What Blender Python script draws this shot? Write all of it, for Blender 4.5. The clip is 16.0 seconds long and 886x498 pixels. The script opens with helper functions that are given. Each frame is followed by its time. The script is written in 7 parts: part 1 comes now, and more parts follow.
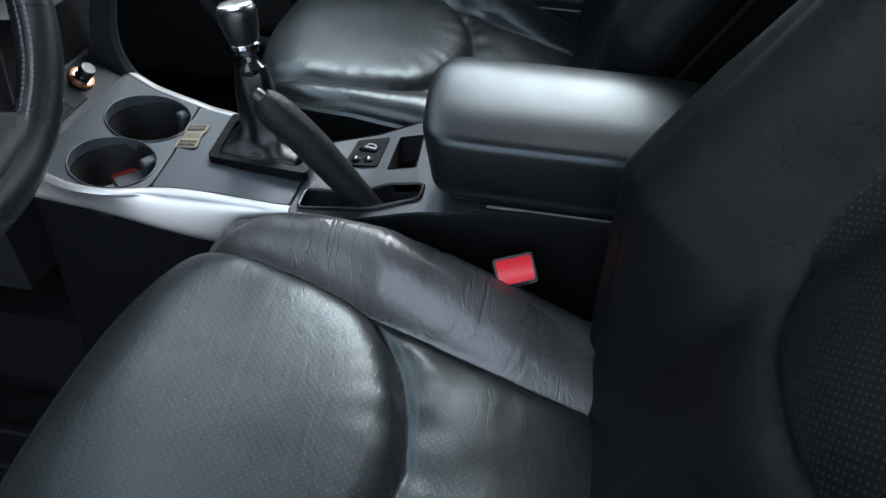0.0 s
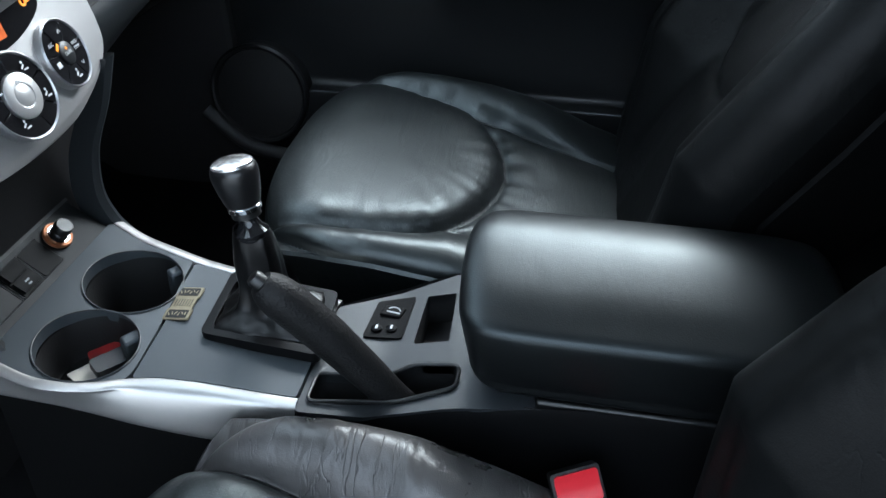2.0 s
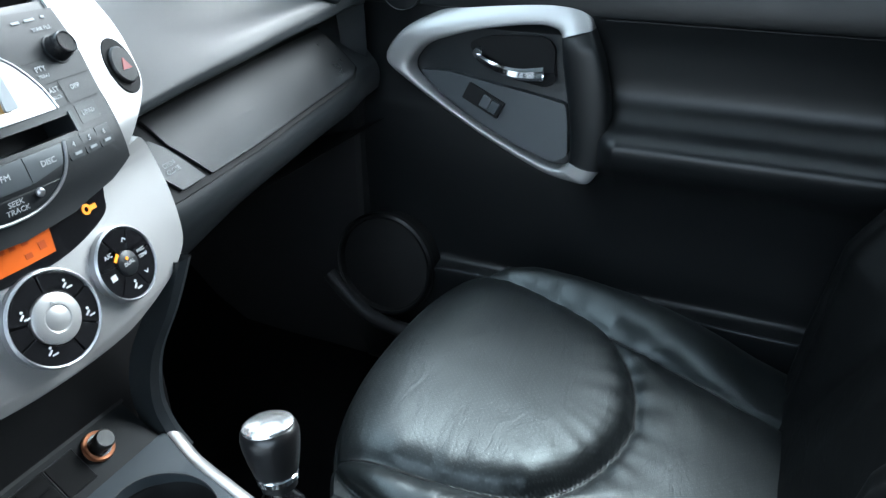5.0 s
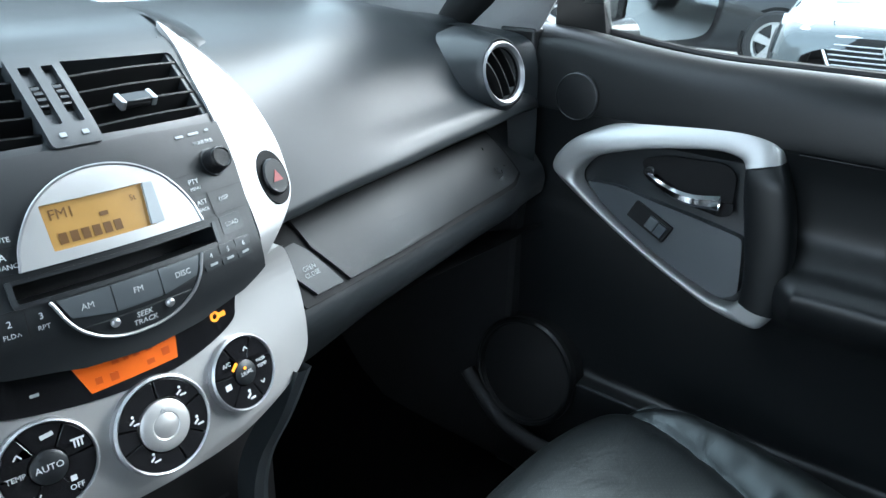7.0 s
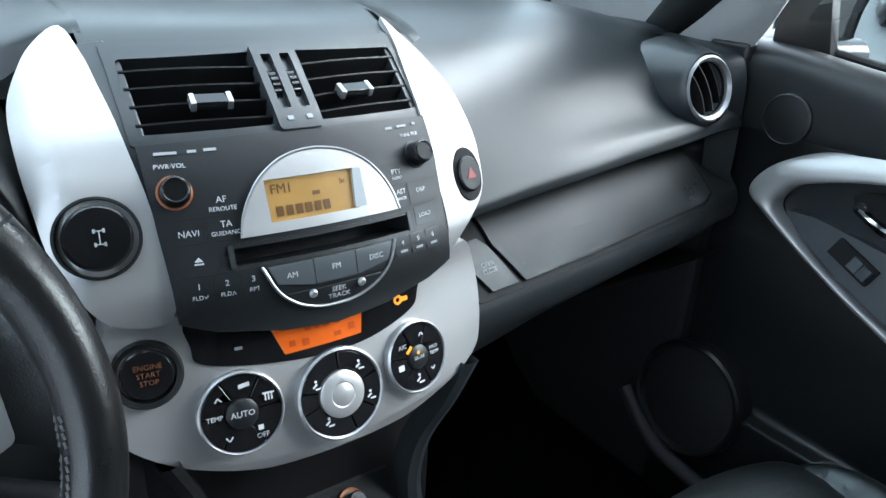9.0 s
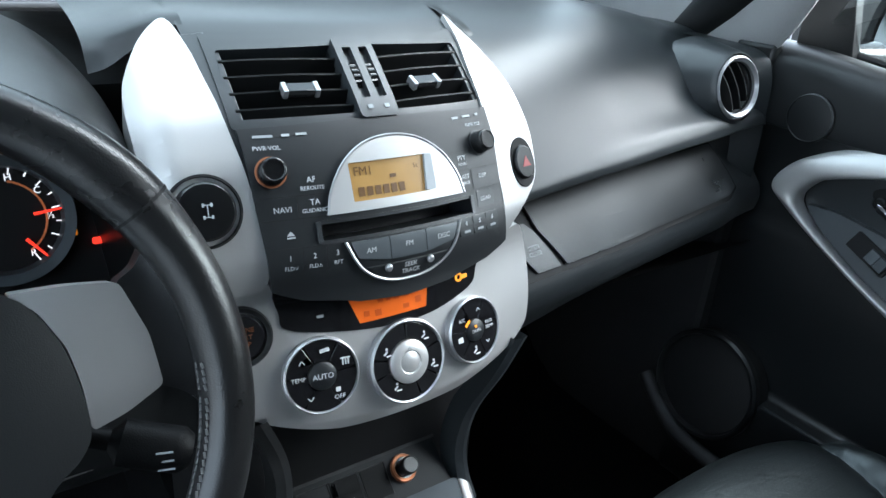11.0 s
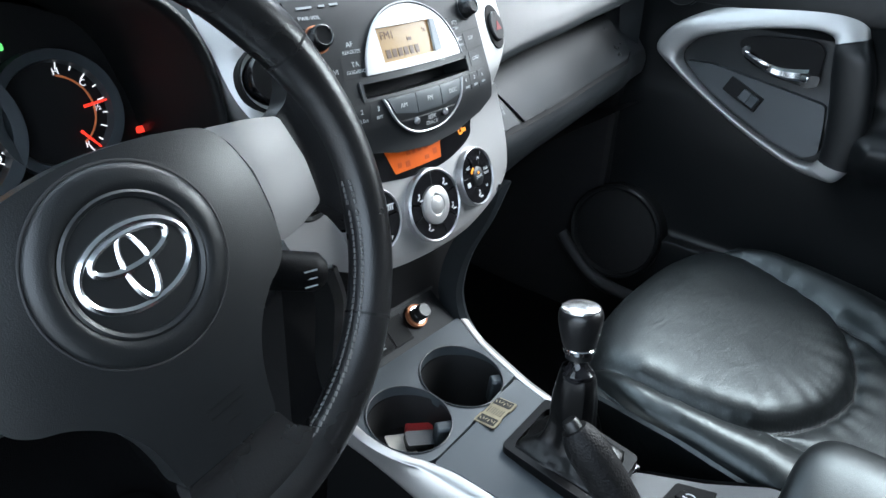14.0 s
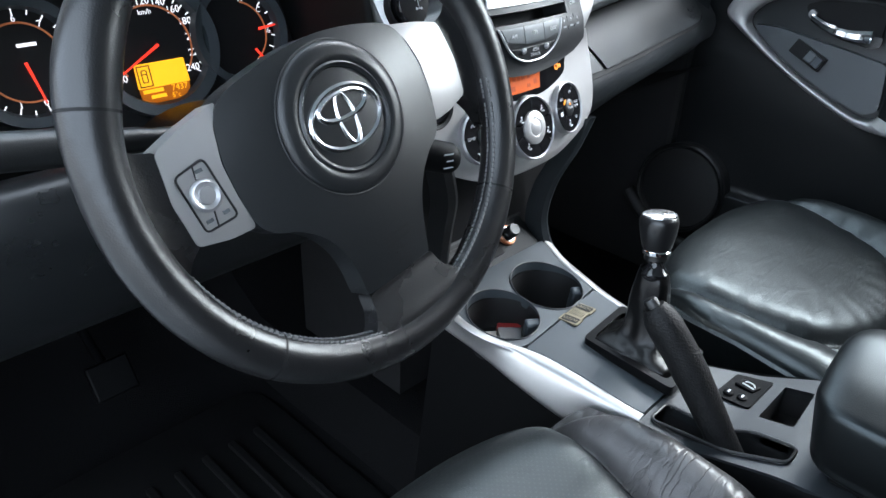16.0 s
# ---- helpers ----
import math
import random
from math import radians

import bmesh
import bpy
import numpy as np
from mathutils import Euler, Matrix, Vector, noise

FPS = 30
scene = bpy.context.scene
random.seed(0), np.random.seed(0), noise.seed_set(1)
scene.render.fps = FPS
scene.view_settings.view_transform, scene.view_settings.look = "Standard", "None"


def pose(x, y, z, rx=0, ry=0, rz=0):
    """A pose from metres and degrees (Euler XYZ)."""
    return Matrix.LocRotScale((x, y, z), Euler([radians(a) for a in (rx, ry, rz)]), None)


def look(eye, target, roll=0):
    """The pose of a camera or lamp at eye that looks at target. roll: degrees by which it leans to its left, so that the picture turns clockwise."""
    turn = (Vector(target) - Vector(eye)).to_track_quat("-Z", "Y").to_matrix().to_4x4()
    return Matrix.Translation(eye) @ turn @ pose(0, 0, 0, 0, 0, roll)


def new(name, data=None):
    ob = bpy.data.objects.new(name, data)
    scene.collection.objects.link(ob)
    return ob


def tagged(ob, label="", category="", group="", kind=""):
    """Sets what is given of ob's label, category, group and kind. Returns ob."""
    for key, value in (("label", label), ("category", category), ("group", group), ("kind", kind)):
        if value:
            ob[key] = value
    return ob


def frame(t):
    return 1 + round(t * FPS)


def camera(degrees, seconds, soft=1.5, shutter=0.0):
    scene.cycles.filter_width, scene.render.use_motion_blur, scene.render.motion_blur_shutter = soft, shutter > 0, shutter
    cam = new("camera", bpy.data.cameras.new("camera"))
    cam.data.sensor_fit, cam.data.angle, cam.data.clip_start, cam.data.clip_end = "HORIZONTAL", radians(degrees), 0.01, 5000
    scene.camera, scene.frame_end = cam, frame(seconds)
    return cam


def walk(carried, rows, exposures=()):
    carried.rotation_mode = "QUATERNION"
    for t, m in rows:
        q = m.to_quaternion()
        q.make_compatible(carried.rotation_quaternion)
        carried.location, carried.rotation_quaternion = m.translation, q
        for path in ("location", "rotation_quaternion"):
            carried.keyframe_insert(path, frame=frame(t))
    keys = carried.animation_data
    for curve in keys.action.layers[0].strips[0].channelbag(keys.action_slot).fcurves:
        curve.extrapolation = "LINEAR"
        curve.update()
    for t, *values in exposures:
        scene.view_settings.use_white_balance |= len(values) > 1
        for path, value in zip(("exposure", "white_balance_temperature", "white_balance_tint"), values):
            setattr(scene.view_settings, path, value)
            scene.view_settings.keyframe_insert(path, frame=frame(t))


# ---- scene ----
cam = camera(62.9, 16.0)
PATH = [  # seconds, eye, target, roll
    (0, (-0.6822, 0.0036, 1.2393), (0.0588, 0.1115, 0.5764), 2.297),
    (0.5, (-0.6421, 0.0252, 1.2438), (0.1005, 0.1166, 0.5803), 1.841),
    (1, (-0.6004, 0.0481, 1.2429), (0.1580, 0.1387, 0.5975), 0.837),
    (1.5, (-0.5498, 0.0638, 1.2490), (0.2229, 0.1521, 0.6204), 0.854),
    (2, (-0.5010, 0.0580, 1.2469), (0.2841, 0.1938, 0.6426), 0.329),
    (2.5, (-0.4690, 0.0560, 1.2491), (0.3260, 0.2267, 0.6669), -0.119),
    (3, (-0.4411, 0.0600, 1.2506), (0.3643, 0.2792, 0.6999), -1.074),
    (5.5, (-0.2756, 0.0504, 1.2972), (0.5275, 0.4603, 0.8649), 0.415),
    (6, (-0.2601, 0.0458, 1.3243), (0.5464, 0.4957, 0.9408), 1.928),
    (6.5, (-0.2343, 0.0473, 1.3254), (0.5418, 0.5524, 0.9478), 2.246),
    (7, (-0.2215, 0.0623, 1.3196), (0.4919, 0.6436, 0.9284), 1.571),
    (7.5, (-0.2208, 0.0641, 1.3193), (0.4468, 0.6853, 0.9089), 2.089),
    (8, (-0.2268, 0.0690, 1.3221), (0.3899, 0.7402, 0.9109), 2.588),
    (8.5, (-0.2322, 0.0708, 1.3262), (0.3529, 0.7684, 0.9128), 3.334),
    (9, (-0.2371, 0.0710, 1.3284), (0.3116, 0.8020, 0.9228), 3.579),
    (9.5, (-0.2392, 0.0710, 1.3310), (0.2810, 0.8211, 0.9227), 3.744),
    (12, (-0.3857, 0.0547, 1.3345), (0.2067, 0.7398, 0.9105), 4.616),
    (12.5, (-0.4180, 0.0603, 1.3193), (0.2006, 0.7138, 0.8832), 3.616),
    (13, (-0.4470, 0.0697, 1.3036), (0.1974, 0.6849, 0.8493), 2.200),
    (13.5, (-0.4756, 0.0767, 1.3049), (0.1945, 0.6546, 0.8389), 3.211),
    (14, (-0.5220, 0.0797, 1.2934), (0.1632, 0.6280, 0.8140), 2.621),
    (14.5, (-0.5697, 0.0583, 1.2910), (0.1092, 0.6108, 0.8075), 2.098),
    (15, (-0.6172, 0.0286, 1.2833), (0.0589, 0.5818, 0.7965), 2.598),
    (15.5, (-0.6483, 0.0162, 1.2783), (0.0099, 0.5873, 0.7879), 2.785),
    (16, (-0.6785, 0.0204, 1.2708), (-0.0398, 0.6132, 0.7802), 2.470),
]
EXPOSURES = [(0, 2.95, 6350, 15), (3, 3.0, 6250, 11), (6, 3.32, 6200, 9), (9, 3.1, 6250, 10), (12, 3.05, 6300, 11), (14, 3.1, 6350, 13), (16, 3.25, 6400, 15)]
walk(cam, [(t, look(eye, target, roll)) for t, eye, target, roll in PATH], EXPOSURES)

# ---- world and light: an overcast day, the driver's door standing open ----
world = bpy.data.worlds.new("sky")
scene.world = world
world.use_nodes = True
wn = world.node_tree.nodes
wl = world.node_tree.links
sky = wn.new("ShaderNodeTexSky")
sky.sky_type, sky.sun_disc = "NISHITA", False
sky.sun_elevation, sky.sun_rotation = radians(38), radians(108)
sky.dust_density, sky.ozone_density = 3.0, 1.0
cloud = wn.new("ShaderNodeMix")  # an even cloud layer over the clear sky
cloud.data_type = "RGBA"
cloud.inputs[0].default_value = 0.7
cloud.inputs[7].default_value = (6.2, 7.5, 8.4, 1)
wl.new(sky.outputs[0], cloud.inputs[6])
wl.new(cloud.outputs[2], wn["Background"].inputs[0])
wn["Background"].inputs[1].default_value = 0.095
sun = new("sun", bpy.data.lights.new("sun", "SUN"))
sun.data.energy, sun.data.angle, sun.data.color = 1.75, radians(50), (0.87, 0.96, 1.0)
sun.matrix_basis = look((0, 0, 0), (-math.sin(radians(108)) * 0.788, -math.cos(radians(108)) * 0.788, -0.616))

# ---- materials ----
def material(name, color, rough=0.5, metal=0.0, grain=0.0, grain_size=400.0, mottle=0.15, mottle_size=9.0, rough_var=0.08, coat=0.0, spec=0.5, emit=0.0):
    """A surface with its colour mottled and its gloss varied at a large scale, and a fine relief."""
    m = bpy.data.materials.new(name)
    m.use_nodes = True
    nt = m.node_tree
    b = nt.nodes["Principled BSDF"]
    tc = nt.nodes.new("ShaderNodeTexCoord")
    big = nt.nodes.new("ShaderNodeTexNoise")
    big.inputs["Scale"].default_value, big.inputs["Detail"].default_value = mottle_size, 6.0
    nt.links.new(tc.outputs["Object"], big.inputs["Vector"])
    ramp = nt.nodes.new("ShaderNodeMix")
    ramp.data_type = "RGBA"
    nt.links.new(big.outputs["Fac"], ramp.inputs[0])
    ramp.inputs[6].default_value = (*[c * (1 - mottle) for c in color], 1)
    ramp.inputs[7].default_value = (*[min(1, c * (1 + mottle)) for c in color], 1)
    nt.links.new(ramp.outputs[2], b.inputs["Base Color"])
    mr = nt.nodes.new("ShaderNodeMapRange")
    mr.inputs[3].default_value, mr.inputs[4].default_value = max(0.02, rough - rough_var), min(1, rough + rough_var)
    nt.links.new(big.outputs["Fac"], mr.inputs[0])
    nt.links.new(mr.outputs[0], b.inputs["Roughness"])
    b.inputs["Metallic"].default_value = metal
    b.inputs["Coat Weight"].default_value = coat
    b.inputs["Specular IOR Level"].default_value = spec
    if emit:
        b.inputs["Emission Color"].default_value = (*color, 1)
        b.inputs["Emission Strength"].default_value = emit
    if grain:
        vor = nt.nodes.new("ShaderNodeTexVoronoi")
        vor.inputs["Scale"].default_value = grain_size
        nt.links.new(tc.outputs["Object"], vor.inputs["Vector"])
        bump = nt.nodes.new("ShaderNodeBump")
        bump.inputs["Strength"].default_value, bump.inputs["Distance"].default_value = grain, 0.0006
        nt.links.new(vor.outputs["Distance"], bump.inputs["Height"])
        nt.links.new(bump.outputs[0], b.inputs["Normal"])
    return m


def leather(name, color, rough, holes=False, crease=0.5, wrinkle=0.0):
    """Worn car leather: pebbled grain, long soft creases and, on the seat's middle panels, rows of punched holes."""
    m = material(name, color, rough, 0.0, 0.14, 800.0, 0.25, 11.0, 0.14)
    nt = m.node_tree
    b = nt.nodes["Principled BSDF"]
    tc = nt.nodes["Texture Coordinate"]
    first = nt.nodes["Bump"]
    folds = nt.nodes.new("ShaderNodeTexNoise")
    folds.inputs["Scale"].default_value, folds.inputs["Detail"].default_value, folds.inputs["Distortion"].default_value = 26.0, 5.0, 1.4
    stretch = nt.nodes.new("ShaderNodeMapping")
    stretch.inputs["Scale"].default_value = (0.6, 1.6, 1.0)
    nt.links.new(tc.outputs["Object"], stretch.inputs[0])
    nt.links.new(stretch.outputs[0], folds.inputs["Vector"])
    second = nt.nodes.new("ShaderNodeBump")
    second.inputs["Strength"].default_value, second.inputs["Distance"].default_value = crease, 0.004
    nt.links.new(folds.outputs["Fac"], second.inputs["Height"])
    nt.links.new(first.outputs[0], second.inputs["Normal"])
    nt.links.new(second.outputs[0], b.inputs["Normal"])
    if wrinkle:
        # thin wandering creases in patches
        line = nt.nodes.new("ShaderNodeTexNoise")
        line.inputs["Scale"].default_value, line.inputs["Detail"].default_value, line.inputs["Distortion"].default_value = 62.0, 2.0, 0.25
        drawn = nt.nodes.new("ShaderNodeMapping")
        drawn.inputs["Scale"].default_value, drawn.inputs["Rotation"].default_value = (0.16, 1.3, 0.4), (0, 0, radians(18))
        nt.links.new(tc.outputs["Object"], drawn.inputs[0])
        nt.links.new(drawn.outputs[0], line.inputs["Vector"])
        away = nt.nodes.new("ShaderNodeMath")
        away.operation = "SUBTRACT"
        away.inputs[1].default_value = 0.5
        nt.links.new(line.outputs["Fac"], away.inputs[0])
        size = nt.nodes.new("ShaderNodeMath")
        size.operation = "ABSOLUTE"
        nt.links.new(away.outputs[0], size.inputs[0])
        thin = nt.nodes.new("ShaderNodeMapRange")
        thin.interpolation_type = "SMOOTHSTEP"
        thin.inputs[1].default_value, thin.inputs[2].default_value = 0.0, 0.03
        nt.links.new(size.outputs[0], thin.inputs[0])
        where = nt.nodes.new("ShaderNodeMapRange")
        where.inputs[1].default_value, where.inputs[2].default_value, where.inputs[3].default_value, where.inputs[4].default_value = 0.45, 0.62, 0.0, wrinkle
        nt.links.new(nt.nodes["Noise Texture"].outputs["Fac"], where.inputs[0])
        third = nt.nodes.new("ShaderNodeBump")
        third.inputs["Distance"].default_value = 0.0012
        nt.links.new(where.outputs[0], third.inputs["Strength"])
        nt.links.new(thin.outputs[0], third.inputs["Height"])
        nt.links.new(second.outputs[0], third.inputs["Normal"])
        nt.links.new(third.outputs[0], b.inputs["Normal"])
        second = third
    if holes:
        uv = nt.nodes.new("ShaderNodeUVMap")
        turn = nt.nodes.new("ShaderNodeMapping")
        turn.inputs["Rotation"].default_value = (0, 0, radians(45))
        turn.inputs["Scale"].default_value = (195, 195, 1)
        nt.links.new(uv.outputs[0], turn.inputs[0])
        fr = nt.nodes.new("ShaderNodeVectorMath")
        fr.operation = "FRACTION"
        nt.links.new(turn.outputs[0], fr.inputs[0])
        dist = nt.nodes.new("ShaderNodeVectorMath")
        dist.operation = "DISTANCE"
        dist.inputs[1].default_value = (0.5, 0.5, 0)
        nt.links.new(fr.outputs[0], dist.inputs[0])
        hole = nt.nodes.new("ShaderNodeMapRange")
        hole.inputs[1].default_value, hole.inputs[2].default_value = 0.14, 0.24
        nt.links.new(dist.outputs["Value"], hole.inputs[0])
        dark = nt.nodes.new("ShaderNodeMix")
        dark.data_type = "RGBA"
        nt.links.new(hole.outputs[0], dark.inputs[0])
        dark.inputs[6].default_value = (0.018, 0.019, 0.020, 1)
        old = b.inputs["Base Color"].links[0].from_socket
        nt.links.new(old, dark.inputs[7])
        nt.links.new(dark.outputs[2], b.inputs["Base Color"])
        third = nt.nodes.new("ShaderNodeBump")
        third.inputs["Strength"].default_value, third.inputs["Distance"].default_value = 0.10, 0.0008
        nt.links.new(hole.outputs[0], third.inputs["Height"])
        nt.links.new(second.outputs[0], third.inputs["Normal"])
        nt.links.new(third.outputs[0], b.inputs["Normal"])
    return m


LEATHER = leather("leather_black", (0.0056, 0.0070, 0.0074), 0.34, False, 0.22, 0.14)
# backrest copies of the seat leather, darkened and dulled to hold its shade
LEATHER_BACK_SHADED = leather("leather_back_shaded", (0.0026, 0.0029, 0.0031), 0.44, False, 0.20, 0.22)
LEATHER_BACK_SHADED.node_tree.nodes["Principled BSDF"].inputs["Specular IOR Level"].default_value = 0.13
LEATHER_SIDE_SHADED = leather("leather_side_shaded", (0.0018, 0.0019, 0.0020), 0.55, False, 0.12, 0.10)
LEATHER_SIDE_SHADED.node_tree.nodes["Principled BSDF"].inputs["Specular IOR Level"].default_value = 0.07
LEATHER_SIDE_SHADED.node_tree.nodes["Principled BSDF"].inputs["Coat Weight"].default_value = 0.0
LEATHER_WORN = leather("leather_worn", (0.060, 0.057, 0.056), 0.30, False, 0.34, 0.60)
wear = LEATHER_WORN.node_tree.nodes["Mix"]
wear.inputs[6].default_value, wear.inputs[7].default_value = (0.007, 0.007, 0.0072, 1), (0.098, 0.092, 0.090, 1)
LEATHER_PERF = leather("leather_perforated", (0.0056, 0.0070, 0.0074), 0.39, True, 0.20, 0.16)
# the perforated leather again, with the backrest's shade in its colour
LEATHER_PERF_SHADED = leather("leather_perforated_shaded", (0.0030, 0.0033, 0.0035), 0.52, True, 0.12, 0.06)
LEATHER_PERF_SHADED.node_tree.nodes["Principled BSDF"].inputs["Specular IOR Level"].default_value = 0.16
for hide in (LEATHER, LEATHER_PERF):
    hide.node_tree.nodes["Principled BSDF"].inputs["Specular IOR Level"].default_value = 0.64
    hide.node_tree.nodes["Principled BSDF"].inputs["Specular Tint"].default_value = (0.90, 0.99, 1.0, 1)
LEATHER_WHEEL = leather("leather_wheel", (0.0065, 0.0065, 0.0070), 0.30, False, 0.10)
LEATHER_ARM = leather("leather_armrest", (0.0032, 0.0036, 0.0039), 0.37, False, 0.05, 0.04)
LEATHER_ARM.node_tree.nodes["Principled BSDF"].inputs["Specular Tint"].default_value = (0.84, 0.96, 1.0, 1)
LEATHER_ARM.node_tree.nodes["Principled BSDF"].inputs["Specular IOR Level"].default_value = 0.44
DASH = material("dash_plastic", (0.016, 0.019, 0.021), 0.36, 0, 0.09, 1300, 0.08, 12)
DARK = material("dark_plastic", (0.004, 0.0044, 0.0048), 0.38, 0, 0.16, 1100, 0.1, 12)
GREY = material("grey_plastic", (0.036, 0.044, 0.050), 0.46, 0.2, 0.09, 1300, 0.06, 10)
RADIO = material("radio_plastic", (0.008, 0.0095, 0.011), 0.42, 0, 0.07, 1300, 0.05, 10)
SILVER = material("silver_paint", (0.46, 0.455, 0.45), 0.40, 0.6, 0.06, 1500, 0.04, 8)
SATIN = material("satin_silver", (0.42, 0.42, 0.43), 0.35, 0.85, 0.05, 1500, 0.04, 8)
CHROME = material("chrome", (0.85, 0.86, 0.88), 0.1, 1.0, 0, 1, 0.03, 20, 0.04)
GLOSS = material("gloss_black", (0.008, 0.008, 0.009), 0.1, 0, 0, 1, 0.1, 20, 0.05)
BLACK = material("matt_black", (0.0045, 0.0045, 0.005), 0.7, 0, 0, 1, 0.2, 30, spec=0.25)
RUBBER = material("rubber", (0.015, 0.015, 0.016), 0.6, 0, 0.3, 700)
CARPET = material("carpet", (0.0034, 0.0034, 0.0037), 0.95, 0, 1.0, 500, 0.35, 30, spec=0.1)
KNOB = material("knob_black", (0.003, 0.003, 0.0035), 0.24)
PRINT = material("white_print", (0.50, 0.51, 0.52), 0.6)
DIMPRINT = material("grey_print", (0.28, 0.30, 0.31), 0.6)
HEADLINER = material("headliner", (0.47, 0.53, 0.55), 0.95, 0, 0.5, 300)
RED = material("red_plastic", (0.62, 0.02, 0.03), 0.3, 0, 0, 1, 0.06)
AMBER_LCD = material("amber_lcd", (0.30, 0.17, 0.05), 0.3, 0, 0, 1, 0.25, 30, 0.05, emit=0.02)
ORANGE_LCD = material("orange_lcd", (0.62, 0.105, 0.010), 0.3, 0, 0, 1, 0.35, 30, 0.05, emit=0.022)
YELLOW_LCD = material("yellow_lcd", (1.0, 0.42, 0.012), 0.3, 0, 0, 1, 0.05, 30, 0.05, emit=0.13)
ORANGE_INK = material("orange_ink", (0.45, 0.06, 0.005), 0.4)
LCD_INK = material("lcd_ink", (0.10, 0.045, 0.012), 0.4)
RED_GLOW = material("red_glow", (1.0, 0.04, 0.02), 0.4, emit=0.16)
AMBER_GLOW = material("amber_glow", (1.0, 0.30, 0.02), 0.4, emit=0.06)
GREEN_GLOW = material("green_glow", (0.15, 0.9, 0.2), 0.4, emit=0.12)
WHITE_GLOW = material("white_glow", (0.9, 0.92, 0.95), 0.4, emit=0.13)


# ---- shape tools ----
def part(name, bm, mat, parent=None, label="", smooth=True, bevel=0.0, segs=2):
    """Links a bmesh as one mesh object under its thing."""
    bmesh.ops.recalc_face_normals(bm, faces=bm.faces)
    me = bpy.data.meshes.new(name)
    bm.to_mesh(me)
    bm.free()
    me.materials.append(mat)
    if smooth:
        me.shade_smooth()
        me.set_sharp_from_angle(angle=radians(38))
    ob = new(name, me)
    if parent is not None:
        ob.parent = parent
    if label:
        ob["label"] = label
    if bevel:
        mod = ob.modifiers.new("edge", "BEVEL")
        mod.width, mod.segments, mod.limit_method, mod.angle_limit = bevel, segs, "ANGLE", radians(40)
        mod.use_clamp_overlap = True
    return ob


def thing(name, label, category, group="", kind="", at=(0, 0, 0)):
    ob = new(name)
    ob.empty_display_size = 0.02
    ob.location = at
    return tagged(ob, label, category, group, kind)


def place(ob, m):
    """Gives a part its pose and returns it."""
    ob.matrix_basis = m
    return ob


def spline(pts, n, closed=False):
    """Catmull-Rom through points, n samples."""
    P = np.array(pts, float)
    k = len(P)
    segs = k if closed else k - 1
    out = []
    ts = np.linspace(0, segs, n, endpoint=not closed)
    for t in ts:
        i = min(int(t), segs - 1)
        f = t - i
        if closed:
            a, b, c, d = P[(i - 1) % k], P[i % k], P[(i + 1) % k], P[(i + 2) % k]
        else:
            b, c = P[i], P[i + 1]
            a = P[i - 1] if i > 0 else 2 * b - c
            d = P[i + 2] if i + 2 < k else 2 * c - b
        out.append(0.5 * (2 * b + (c - a) * f + (2 * a - 5 * b + 4 * c - d) * f * f + (3 * b - a - 3 * c + d) * f ** 3))
    return np.array(out)


def rounded(pts, r, n=5):
    """A polygon in the plane with its corners rounded; r may be one radius or one for each corner."""
    out = []
    k = len(pts)
    for i, p in enumerate(pts):
        p = Vector(p)
        a, b = Vector(pts[i - 1]) - p, Vector(pts[(i + 1) % k]) - p
        rr = r[i] if isinstance(r, (list, tuple)) else r
        d = min(rr, a.length * 0.49, b.length * 0.49)
        if d < 1e-6:
            out.append(tuple(p))
            continue
        s, e = p + a.normalized() * d, p + b.normalized() * d
        for j in range(n + 1):
            t = j / n
            out.append(tuple((1 - t) ** 2 * s + 2 * t * (1 - t) * p + t * t * e))
    return out


def circle(cx, cy, r, n=32, ry=None):
    return [(cx + r * math.cos(2 * math.pi * i / n), cy + (ry or r) * math.sin(2 * math.pi * i / n)) for i in range(n)]


def grid_mesh(rows, close_u=False, close_v=False):
    """A bmesh from a grid of points."""
    bm = bmesh.new()
    vs = [[bm.verts.new(p) for p in row] for row in rows]
    nr, nc = len(vs), len(vs[0])
    for i in range(nr if close_u else nr - 1):
        for j in range(nc if close_v else nc - 1):
            a, b = vs[i], vs[(i + 1) % nr]
            try:
                bm.faces.new((a[j], a[(j + 1) % nc], b[(j + 1) % nc], b[j]))
            except ValueError:
                pass
    return bm


def loft(sections, nu, nv, close=False):
    """A smooth skin over sections, each a list of points."""
    cols = [spline(s, nv, close) for s in sections]
    rows = [spline([c[j] for c in cols], nu) for j in range(nv)]
    return grid_mesh(rows, close_u=close)


def thick(ob, t, offset=-1.0):
    mod = ob.modifiers.new("thickness", "SOLIDIFY")
    mod.thickness, mod.offset = t, offset
    return ob


